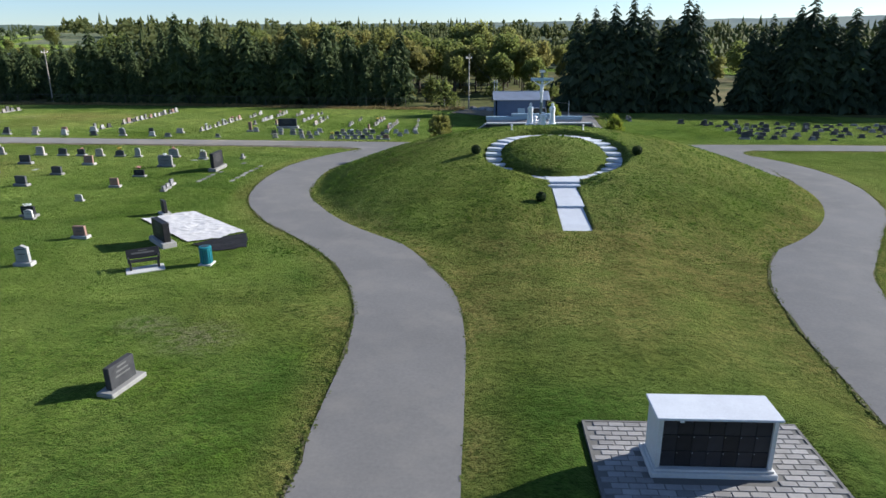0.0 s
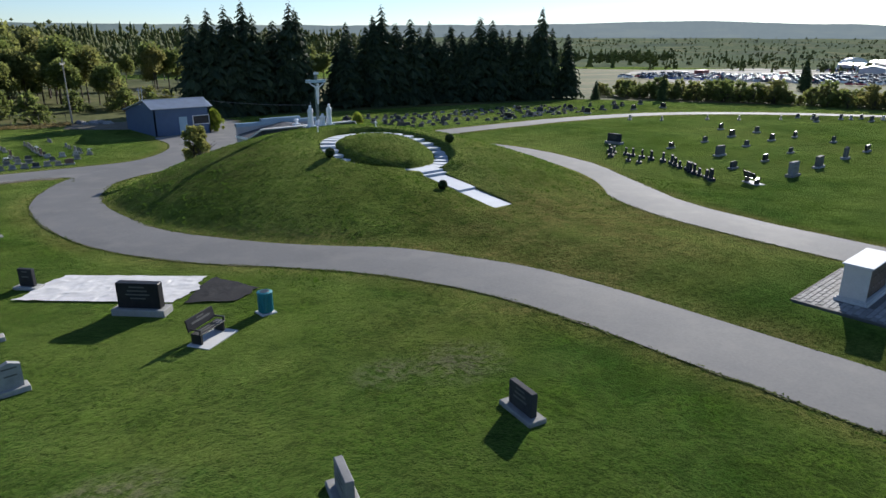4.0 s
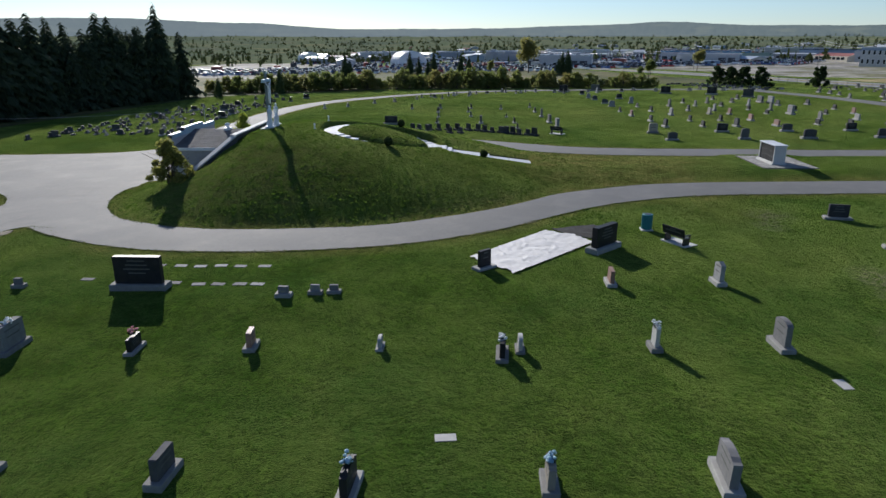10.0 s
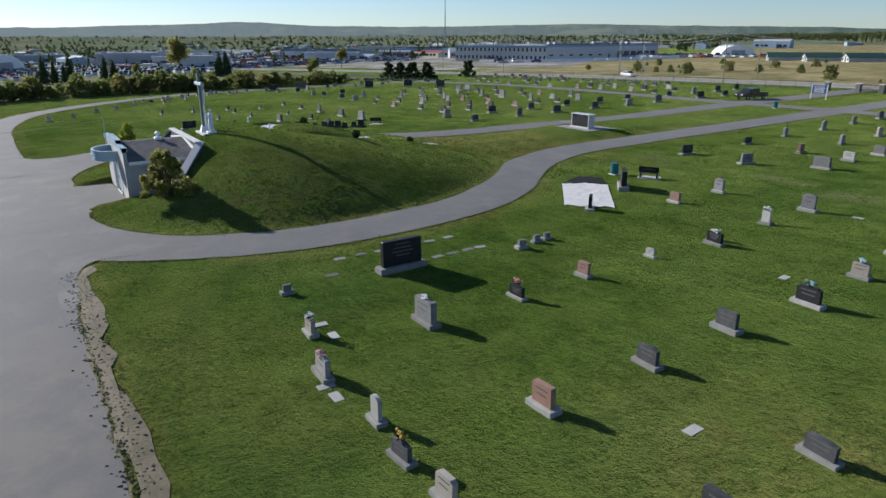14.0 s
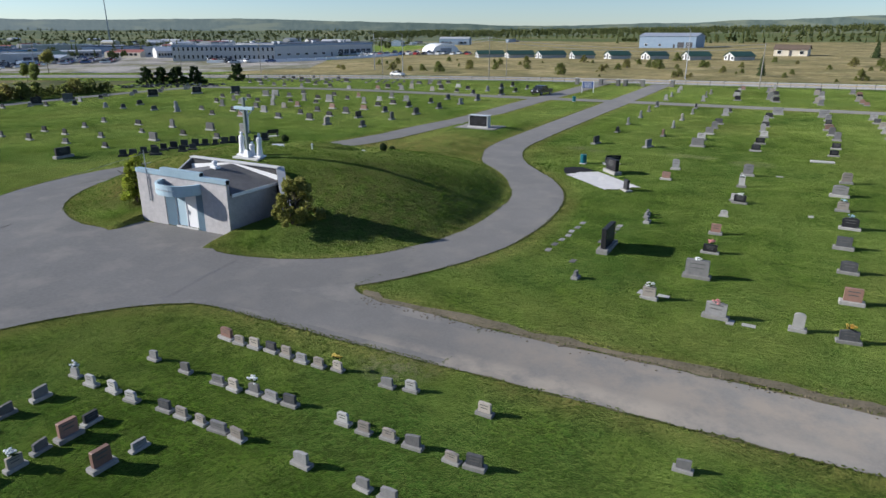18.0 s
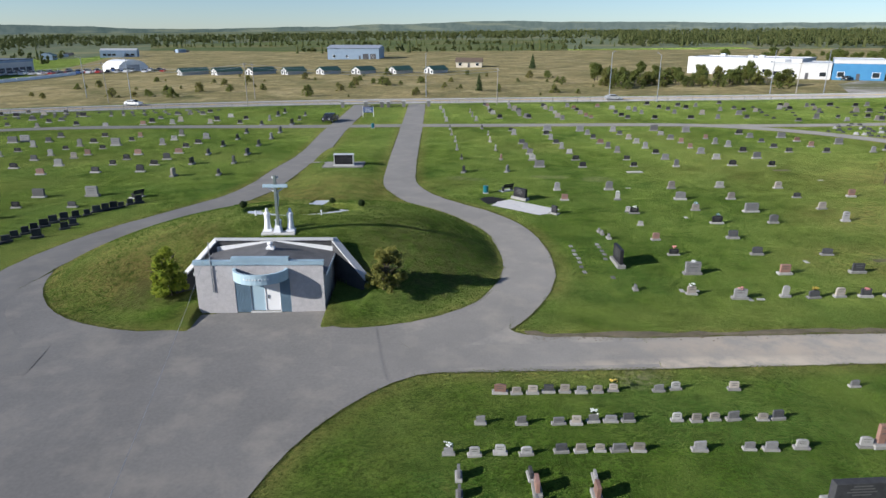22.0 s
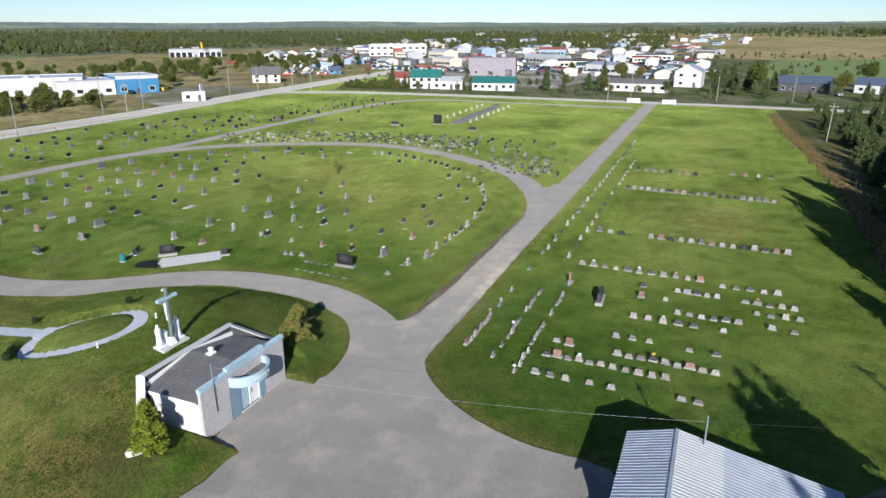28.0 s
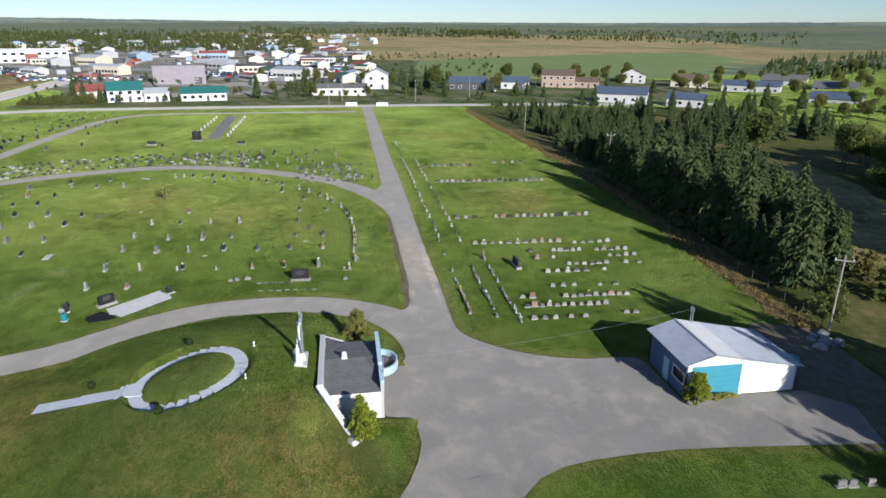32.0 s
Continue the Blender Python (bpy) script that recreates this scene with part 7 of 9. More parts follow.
BROAD.join([(-225 - rt.uniform(0, 120), rt.uniform(130, 330), rt.uniform(0.4, 0.8)) for i in range(40)], "broadleaf_trees", "broadleaf trees among the western houses", LEAF)

BROAD.join([(rt.uniform(-330, -172), rt.uniform(-240, -166), rt.uniform(0.35, 0.62)) for i in range(84)] + [(rt.uniform(-215, -150), rt.uniform(-300, -215), rt.uniform(0.3, 0.55)) for i in range(16)], "broadleaf_trees", "broadleaf trees beyond the highway", LEAF)
for i in range(60):
    SHRUB.plant(rt.uniform(-120, 110), -134 - rt.uniform(0, 90), rt.uniform(0.3, 0.75))

# small trees beside the mausoleum and garage
for x, y, h, mt, lab, nm, seed in ((7.0, 5.15, 3.5, LEAF_BRIGHT, "small lime-green leafy tree beside the mausoleum wall", "small_tree", 5), (-9.2, 5.3, 3.15, LEAF_OLIVE, "small olive-green bushy tree on the mound's foot", "small_tree", 6), (4.6, 34.9, 3.1, LEAF_BRIGHT, "lime-green leafy shrub at the garage corner", "garden_shrub", 7), (-68.5, -27.5, 4.2, LEAF_OLIVE, "thin young tree on the west lawn", "small_tree", 10)):
    tr = leafy(h, seed, mt, lab, nm, {5: 0.37, 6: 0.60, 7: 0.42, 10: 0.38}[seed], 0.06, 0.036, 9000 if seed != 10 else 260, 5 if seed != 10 else 1, seed in (5, 6, 7))
    tr.matrix_basis = pose(x, y, lawn_height(x, y))
low = leafy(0.9, 12, LEAF_OLIVE, "low olive-green hedge along the garage front", "low_hedge", 1.0, 0.2, 0.16, 500, 3)
low.matrix_basis = pose(4.5, 37.4, plane(4.5, 37.4)) @ Matrix.Diagonal((0.55, 2.3, 0.8, 1))
# clipped ball shrubs on the mound
for x, y, r in ((-5.75, -10.2, 0.32), (-1.8, -17.6, 0.30), (5.5, -10.15, 0.34)):
    b = thing("ball_shrub", x, y, lawn_height(x, y), 0, "small dark clipped ball shrub on the mound", "shrub", "ball shrubs")
    part("stem", limb(bmesh.new(), (0, 0, -0.1), (0, 0, r), 0.04, 0.03, 6), BARK, b)
    rng = random.Random(int(x * 10))
    bm = bmesh.new()
    for i in range(420):
        d = Vector((rng.gauss(0, 1), rng.gauss(0, 1), rng.gauss(0, 1))).normalized()
        p = d * r * rng.uniform(0.78, 1.05) + Vector((0, 0, r * 1.0))
        a = d.orthogonal().normalized()
        a.rotate(Matrix.Rotation(rng.uniform(0, 6.28), 3, d))
        c = d.cross(a)
        s = rng.uniform(0.05, 0.09)
        bm.faces.new([bm.verts.new(q) for q in (p - a * s, p - c * s + d * 0.02, p + a * s, p + c * s + d * 0.03)])
    part("foliage", bm, BOXWOOD, b)


# ---- far woods, joined ----
def woods(name, spots, hmin, hmax, material, label, seed, conifer=0.5):
    rng = random.Random(seed)
    verts, faces = [], []
    for x, y in spots:
        h, z = rng.uniform(hmin, hmax), ground(x, y) - 0.3
        if rng.random() < conifer:
            r = h * rng.uniform(0.16, 0.22)
            for lvl in (0.06, 0.26, 0.44, 0.60, 0.75):
                k, n = len(verts), 8
                rr = r * (1.05 - lvl)
                verts += [(x + rr * q * math.cos(6.283 * (i + 0.4 * rng.random()) / n), y + rr * q * math.sin(6.283 * (i + 0.4 * rng.random()) / n), z + h * (lvl + rng.uniform(-0.03, 0.03))) for i in range(n) for q in [(1.0, 0.6)[i % 2] * rng.uniform(0.85, 1.15)]]
                verts.append((x, y, z + h * min(1.0, lvl + 0.32)))
                faces += [(k + i, k + (i + 1) % n, k + n) for i in range(n)]
        else:
            for b in range(15):
                r = h * rng.uniform(0.07, 0.13)
                a, rad = rng.uniform(0, 6.283), 0.24 * h * math.sqrt(rng.random())
                cz = z + h * (0.25 + 0.68 * rng.random() * (1.1 - rad / (0.3 * h)))
                cx, cy = x + rad * math.cos(a), y + rad * math.sin(a)
                k = len(verts)
                verts += [(cx + rng.uniform(0.6, 1.2) * r * dx, cy + rng.uniform(0.6, 1.2) * r * dy, cz + rng.uniform(0.6, 1.2) * r * dz) for dx, dy, dz in ((1, 0.3, 0), (-1, 0.2, 0), (0.2, 1, 0), (-0.3, -1, 0), (0, 0, 1.2), (0, 0, -1.3))]
                faces += [(k + a2, k + c, k + e) for a2 in (0, 1) for c in (2, 3) for e in (4, 5)]
    me = bpy.data.meshes.new(name)
    me.from_pydata(verts, [], faces)
    me.materials.append(material)
    return tagged(new(name, me), label, "woods", kind="stuff")


def scatter(n, az0, az1, r0, r1, seed, gap=0.0):
    rng = random.Random(seed)
    out = []
    for _ in range(n):
        az, r = radians(rng.uniform(az0, az1)), r0 + (r1 - r0) * rng.random()
        x, y = r * math.sin(az), r * math.cos(az)
        if noise.noise((x / 90, y / 90, seed)) > gap - 0.25:
            out.append((x, y))
    return out


woods("north_wood", scatter(1400, -33, 40, 240, 460, 1, -0.1), 9, 16, WOODS, "mixed green woodland north of the cemetery", 1, 0.2)
woods("north_hill_wood", scatter(1900, -36, 62, 420, 1300, 2, -0.1), 9, 17, WOODS, "distant mixed woodland on the northern hills", 2, 0.25)
woods("east_scrub", scatter(1500, 62, 150, 330, 1250, 3, 0.05), 4, 9, WOODS, "scattered scrub and trees among the eastern yards", 3, 0.3)
woods("south_wood", scatter(2600, 146, 198, 800, 1500, 4, -0.15) + scatter(2300, 196, 262, 640, 1450, 14, 0.0), 5, 10, WOODS, "distant mixed woodland beyond the meadows", 4, 0.3)
woods("southwest_wood", scatter(2600, 222, 268, 590, 1150, 8, 0.0), 5, 9.5, WOODS, "light green woodland behind the business strip", 8, 0.1)
woods("far_meadow_wood", scatter(1900, 198, 226, 520, 1100, 9, 0.0), 5, 10, WOODS, "light green woodland beyond the dry meadow", 9, 0.25)
rh = random.Random(33)
woods("field_hedgerow", [(-175 + 4.2 * i + rh.uniform(-3, 3), -560 - 0.9 * i + rh.uniform(-6, 6)) for i in range(110)] + [(-120 + 4.6 * i + rh.uniform(-2, 2), -436 - 0.26 * i + rh.uniform(-3, 3)) for i in range(46)], 4, 9, WOODS, "hedgerows between the far fields", 31, 0.3)
woods("field_copse", [(-1540 + rh.uniform(-60, 60), 350 + rh.uniform(-75, 75)) for i in range(260)], 9, 15, WOODS, "dark copse in the far fields", 32, 0.5)
woods("east_hill_wood", scatter(2600, 42, 152, 1150, 2200, 10, 0.02), 6, 11, WOODS, "distant woodland on the low eastern hills", 10, 0.05)
woods("west_scrub", scatter(520, 236, 287, 222, 640, 41, 0.05), 2.0, 5.5, WOODS, "low scrub and small trees among the western yards", 41, 0.12)
woods("west_wood", scatter(1300, 262, 308, 1250, 1900, 5, 0.1), 7, 13, WOODS, "distant woodland beyond the western fields", 5, 0.5)
woods("west_near_wood", scatter(300, 308, 322, 420, 700, 6, 0.15), 6, 10, NEEDLE_Y, "conifer woodland behind the western houses", 6, 0.7)


# ---- fences, gate, poles and signs round the cemetery ----
def chain_fence(name, line, h, gap, label, material=STEEL, mesh=0.35):
    """Chain-link fence: a post at every gap, two rails and a web of thin wires between them."""
    pts = spline(line, gap)
    f = thing(name, 0, 0, 0, 0, label, "fence")
    post = None
    for p in pts:
        m = pose(p.x, p.y, plane(p.x, p.y))
        if post is None:
            post = part("post", limb(bmesh.new(), (0, 0, -0.3), (0, 0, h), 0.035, 0.035, 6), material, f)
            post.matrix_basis = m
        else:
            share("post", post.data, f, m)
    for z in (h - 0.04, 0.12):
        bm = bmesh.new()
        for a, b in zip(pts, pts[1:]):
            limb(bm, (a.x, a.y, plane(a.x, a.y) + z), (b.x, b.y, plane(b.x, b.y) + z), 0.022, 0.022, 4)
        part("rail", bm, material, f)
    verts, faces = [], []
    for a, b in zip(pts, pts[1:]):
        n = max(1, int((b - a).length / mesh))
        for i in range(n):
            for s in (0, 1):
                p, q = a.lerp(b, (i + s) / n), a.lerp(b, (i + 1 - s) / n)
                k = len(verts)
                for c, z in ((p, 0.12), (q, h - 0.04)):
                    e = plane(c.x, c.y) + z
                    verts += [(c.x, c.y, e - 0.012), (c.x, c.y, e + 0.012)]
                faces.append((k, k + 1, k + 3, k + 2))
    me = bpy.data.meshes.new("chain_link")
    me.from_pydata(verts, [], faces)
    me.materials.append(material)
    web = new("chain_link", me)
    web.parent = f
    tagged(web, "web of thin grey wire", kind="stuff")
    return f


chain_fence("south_fence", [(-11.8, -114.2), (-30, -115.6), (-72, -115.2), (-116, -110)], 1.5, 3.0, "dark green chain-link fence along the highway", FENCE_GREEN, 0.16)
chain_fence("south_fence", [(9.7, -114.7), (40, -113.6), (72, -110.4), (100, -104), (134, -95)], 1.5, 3.0, "dark green chain-link fence along the highway", FENCE_GREEN, 0.16)
chain_fence("north_fence", [(-8, 57.2), (-25, 57.5), (-43, 58.4), (-69, 59.6), (-122, 59.6), (-196, 56.5)], 1.6, 3.2, "dark weathered chain-link fence at the edge of the conifer wood", IRON)
gate = thing("entrance_gate", 0, 0, 0, 0, "low stone and rail entrance wall with square pillars", "gate")
for x, y in ((9.7, -114.7), (3.8, -113.6), (-0.2, -113.4), (-1.8, -113.4), (-5.6, -113.8), (-11.8, -114.2)):
    z = plane(x, y)
    pl = part("pillar", boxes((x - 0.4, x + 0.4, y - 0.4, y + 0.4, z - 0.3, z + 1.4), bevel=0.03), GRANITE_G, gate)
    part("cap", boxes((x - 0.5, x + 0.5, y - 0.5, y + 0.5, z + 1.4, z + 1.52), bevel=0.03), CONCRETE, pl)
for x0, x1 in ((-0.6, 3.4), (-5.2, -2.2)):
    z = plane(x0, -113.6)
    part("top_rail", boxes((x0, x1, -113.68, -113.58, z + 1.25, z + 1.35)), BLACK, gate, "black painted rail")
    part("low_rail", boxes((x0, x1, -113.68, -113.58, z + 0.2, z + 0.28)), BLACK, gate, "black painted rail")
    n = int((x1 - x0) / 0.25)
    for i in range(n):
        x = x0 + (i + 0.5) * (x1 - x0) / n
        part("bar", boxes((x - 0.02, x + 0.02, -113.65, -113.61, z + 0.25, z + 1.3)), BLACK, gate)
sg = thing("notice_board", 1.6, -96.0, plane(1.6, -96), 8, "blue notice board on two white posts", "sign")
for s in (-1, 1):
    part("post", boxes((s * 1.15 - 0.06, s * 1.15 + 0.06, -0.06, 0.06, -0.3, 2.3)), WHITE, sg)
bd = part("board", boxes((-1.1, 1.1, -0.05, 0.05, 1.0, 2.2), bevel=0.01), mat("blue sign paint", (0.035, 0.075, 0.22), (0.05, 0.10, 0.28), 1.0, 12.0, 0.5, bumpy=0.05), sg)
bm = bmesh.new()
for s in (-1, 1):
    for i in range(5):
        box(bm, -0.8 + 0.06 * (i % 3), 0.8 - 0.09 * (i % 2), s * 0.05 - 0.006, s * 0.05 + 0.006, 1.15 + i * 0.2, 1.22 + i * 0.2)
part("lettering", bm, WHITE, bd, "rows of white lettering, too small to read", "stuff")
for y in (8.4, 20.2):
    g = thing("gate_sign", -204, y, plane(-204, y), 90, "white board beside the western entrance", "sign", "entrance boards")
    part("board", boxes((-2.2, 2.2, -0.06, 0.06, 0.3, 1.7), bevel=0.02), WHITE, g)
    for s in (-1, 1):
        part("post", boxes((s * 2.0 - 0.08, s * 2.0 + 0.08, -0.08, -0.061, -0.2, 1.8)), WHITE, g)


def utility_pole(x, y, h, rz=0.0, lean=0.0):
    p = thing("utility_pole", x, y, plane(x, y), rz, "weathered timber utility pole with a crossarm", "utility pole", "utility poles")
    part("shaft", limb(bmesh.new(), (0, 0, -0.5), (lean, 0, h), 0.13, 0.085, 8), WOODPOLE, p)
    part("crossarm", boxes((lean - 1.0, lean + 1.0, -0.06, 0.06, h - 0.75, h - 0.62)), WOODPOLE, p)
    for s in (-0.85, 0.0, 0.85):
        part("insulator", lathe(bmesh.new(), [(0.05, h - 0.62), (0.07, h - 0.55), (0.04, h - 0.44)], 6, (lean + s, 0)), STATUE, p)


def street_light(x, y, h, rz, arm=2.2):
    p = thing("street_light", x, y, plane(x, y), rz, "tall grey metal highway light with a single arm", "street light", "highway lights")
    part("shaft", limb(bmesh.new(), (0, 0, -0.3), (0, 0, h), 0.13, 0.08, 8), STEEL, p)
    part("arm", limb(bmesh.new(), (0, 0, h - 0.1), (0, arm, h + 0.35), 0.05, 0.04, 6), STEEL, p)
    part("lamp_head", boxes((-0.14, 0.14, arm - 0.1, arm + 0.6, h + 0.28, h + 0.42), bevel=0.03), STEEL, p)


for x, y, h, rz, ln in ((-84.8, 63.0, 9.5, 90, 0.3), (-7.2, 57.5, 9.0, 60, 0.1), (-146, 61, 9.0, 90, 0.2), (-201, 0, 9.0, 0, 0), (-223, 5, 9.0, 0, 0.1), (-220, 35, 9.0, 0, 0.1), (-232, 60, 9.5, 0, 0.2), (34.5, -119, 11, 90, 0), (37, -136, 10, 90, 0.1), (-29, -115.5, 9, 90, 0.1), (118, -124, 11, 90, 0), (76, -132, 11, 90, 0.5), (-111, -127, 9, 90, 0.5), (-192, -125, 9, 90, 0), (160, -128, 11, 80, 0.2), (215, -108, 11, 70, 0)):
    utility_pole(x, y, h, rz, ln)
for x, y, rz in ((-11, -136, 0), (-62, -133, 0), (-70, -117, 180), (-106, -131, 0), (-121, -131, 0), (-160, -117, 180), (72, -137, 0), (90, -148, 0), (-148, -119.5, 180), (-186, -112, 0), (-250, -100, 0)):
    street_light(x, y, 11.5, rz)


def tube(bm, line, r, seg=4):
    """One bent round bar along a line of points."""
    rings = []
    for i, p in enumerate(line):
        d = (line[min(i + 1, len(line) - 1)] - line[max(i - 1, 0)]).to_track_quat("Z", "Y").to_matrix()
        rings.append([bm.verts.new(p + d @ Vector((r * math.cos(6.2832 * k / seg), r * math.sin(6.2832 * k / seg), 0))) for k in range(seg)])
    for a, b in zip(rings, rings[1:]):
        for k in range(seg):
            bm.faces.new((a[k], a[(k + 1) % seg], b[(k + 1) % seg], b[k]))
    return bm


def wire(points, sag, label="thin black overhead wire", r=0.011, material=BLACK):
    bm = bmesh.new()
    line = [Vector(points[0])]
    for a, b in zip(points, points[1:]):
        a, b = Vector(a), Vector(b)
        for k in range(1, 11):
            u = k / 10
            line.append(a.lerp(b, u) - Vector((0, 0, sag * 4 * u * (1 - u))))
    tube(bm, line, r)
    tagged(part("overhead_wire", bm, material), label, "wire")


wire([(-3.15, 38.15, 4.45), (-6.9, 57.5, plane(-7, 57.5) + 8.4)], 0.5)
wire([(-3.0, 38.15, 4.35), (-30.2, 60, 5.6), (-84.5, 63.0, plane(-84.8, 63) + 8.9)], 0.9)
wire([(-3.15, 38.15, 4.4), (3.0, 7.15, 4.45)], 0.5, "thin grey wire from the garage mast to the mausoleum", 0.009, STEEL)
for dz in (0, 0.7):
    wire([(x, y, plane(x, y) + h - dz) for x, y, h in ((330, -62, 7.0), (215, -108, 8.2), (160, -128, 10.6), (118, -124, 10.6), (76, -132, 10.6), (34.5, -119, 10.6), (-29, -115.5, 8.8))], 1.5, "bright aluminium power line along the highway", 0.035, STEEL)
    wire([(x, y, plane(x, y) + 8.7 - dz) for x, y in ((-201, 0), (-223, 5), (-220, 35), (-232, 60))], 0.7)


# ---- highway markings ----
HIGHWAY_LINE = [(520, 20), (240, -76), (130, -108), (70, -121), (20, -126), (-30, -125.5), (-70, -124), (-110, -123.5), (-150, -125.5), (-200, -127.5), (-260, -129.5), (-355, -132), (-420, -137), (-620, -156)]
LINE_W = mat("worn white road paint", (0.55, 0.55, 0.53), (0.68, 0.68, 0.66), 0.5, 4.0, 0.8, bumpy=0.0)
LINE_Y = mat("worn yellow road paint", (0.50, 0.33, 0.06), (0.60, 0.42, 0.10), 0.5, 4.0, 0.8, bumpy=0.0)


def offset(line, d):
    pts = [Vector(p) for p in line]
    out = []
    for i, p in enumerate(pts):
        t = (pts[min(i + 1, len(pts) - 1)] - pts[max(i - 1, 0)]).normalized()
        out.append((p.x - t.y * d, p.y + t.x * d))
    return out


for d, m, nm in ((-4.2, LINE_W, "edge_line"), (4.2, LINE_W, "edge_line"), (0.2, LINE_Y, "centre_line"), (-0.2, LINE_Y, "centre_line")):
    strip(nm, offset(HIGHWAY_LINE, d), 0.16, m, 0.098, "worn painted line along the highway", "road marking")

strip("weed_strip", [(-196, 52.0), (-144, 55.2), (-110, 57.6), (-86, 58.8), (-60, 58.6), (-40, 57.4), (-18, 55.6), (-8, 55.0)], 3.0, WEEDS, 0.032, "brown weeds along the chain-link fence", "weeds", 0.8, 78)


def weed_clumps():
    """Tall seeding weeds and dead grass along the north fence."""
    rng = random.Random(78)
    verts, faces = [], []
    for i in range(3600):
        x = -8 - 180 * rng.random() ** 1.25
        y = 55.6 + 2.6 * smooth(-20, -60, x) - 6.5 * smooth(-80, -190, x) + rng.gauss(0, 0.85)
        z, h = plane(x, y), rng.uniform(0.18, 0.5) * (0.6 + 0.8 * max(0.0, noise.noise((x * 0.2, y * 0.5, 3)) + 0.35))
        for k in range(4):
            a, s, lean = rng.uniform(0, 6.283), rng.uniform(0.06, 0.17), rng.uniform(-0.3, 0.3)
            u, v = math.cos(a) * s, math.sin(a) * s
            n = len(verts)
            verts += [(x - u, y - v, z), (x + u, y + v, z), (x + lean - v, y + lean * 0.5 + u, z + h)]
            faces.append((n, n + 1, n + 2))
    me = bpy.data.meshes.new("weed_clumps")
    me.from_pydata(verts, [], faces)
    me.materials.append(WEED_BLADES)
    tagged(new("weed_clumps", me), "tall brown and yellow weeds along the fence", "weeds", kind="stuff")


weed_clumps()
strip("gravel_edge", [(-18.6, 10.9), (-20.0, 11.55), (-24, 11.7), (-30, 11.75), (-44, 11.8), (-57, 11.95)], 0.5, GRAVEL, 0.026, "loose brown gravel along the road edge", "gravel", 0.42, 77)


# ---- ragged turf and loose stones along the road edges ----
def inside(x, y, poly):
    hit = False
    for (ax, ay), (bx, by) in zip(poly, poly[1:] + poly[:1]):
        if (ay > y) != (by > y) and x < ax + (bx - ax) * (y - ay) / (by - ay):
            hit = not hit
    return hit


def on_road(x, y):
    if inside(x, y, APRON):
        return True
    return any(ROAD_PTS[i][2] > 0 and d < ROAD_PTS[i][2] - 0.12 for co, i, d in ROAD_TREE.find_n((x, y, 0.0), 4))


def turf_fringe():
    """Tufts of grass leaning over the asphalt edges."""
    rng = random.Random(17)
    verts, faces = [], []
    edges = []
    for line, w in ((ROAD_WEST, 3.9), (LANE_WEST, 4.3), (LANE_EAST, 4.4), (ROAD_EAST, 4.2)):
        pts = spline(line, 0.1)
        for a, b in zip(pts, pts[1:]):
            if -62 < a.x < 40 and -70 < a.y < 40:
                n = Vector((a.y - b.y, b.x - a.x)).normalized()
                edges += [(a + n * (w / 2), n), (a - n * (w / 2), -n)]
    for a, b in zip(APRON, APRON[1:] + APRON[:1]):
        a, b = Vector(a), Vector(b)
        n = Vector((b.y - a.y, a.x - b.x)).normalized()
        edges += [(a.lerp(b, i / max(1, int((b - a).length / 0.1))), n) for i in range(max(1, int((b - a).length / 0.1)))]
    for p, n in edges:
        off = rng.uniform(0.02, 0.14) if noise.noise((p.x * 0.8, p.y * 0.8, 4)) < 0.1 else rng.uniform(-0.10, 0.10)
        q = p + n * off
        if on_road(*(p + n * 0.2)):
            continue
        z = plane(q.x, q.y) + 0.03
        for k in range(3):
            a, s, h = rng.uniform(0, 6.283), rng.uniform(0.03, 0.08), rng.uniform(0.015, 0.045)
            u, v = math.cos(a) * s, math.sin(a) * s
            k0 = len(verts)
            verts += [(q.x - u, q.y - v, z - 0.005), (q.x + u, q.y + v, z - 0.005), (q.x - v + rng.uniform(-0.05, 0.05), q.y + u + rng.uniform(-0.05, 0.05), z + h)]
            faces.append((k0, k0 + 1, k0 + 2))
    me = bpy.data.meshes.new("turf_fringe")
    me.from_pydata(verts, [], faces)
    me.materials.append(TURF)
    tagged(new("turf_fringe", me), "ragged grass tufts along the asphalt edges", "grass", kind="stuff")
    bm_verts, bm_faces = [], []
    for i in range(1100):
        x = rng.uniform(-57, -19)
        y = 11.85 + rng.gauss(0, 0.28)
        s, z = rng.uniform(0.025, 0.075), plane(x, y) + 0.04
        k0 = len(bm_verts)
        bm_verts += [(x + s * rng.uniform(0.6, 1.2) * dx, y + s * rng.uniform(0.6, 1.2) * dy, z + s * 0.6 * dz) for dx, dy, dz in ((1, 0, 0), (0, 1, 0), (-1, 0, 0), (0, -1, 0), (0, 0, 1), (0, 0, -1))]
        bm_faces += [(k0 + j, k0 + (j + 1) % 4, k0 + 4) for j in range(4)]
    me = bpy.data.meshes.new("loose_stones")
    me.from_pydata(bm_verts, [], bm_faces)
    me.materials.append(GRAVEL)
    tagged(new("loose_stones", me), "loose brown stones and clods beside the road", "stones", kind="stuff")


turf_fringe()


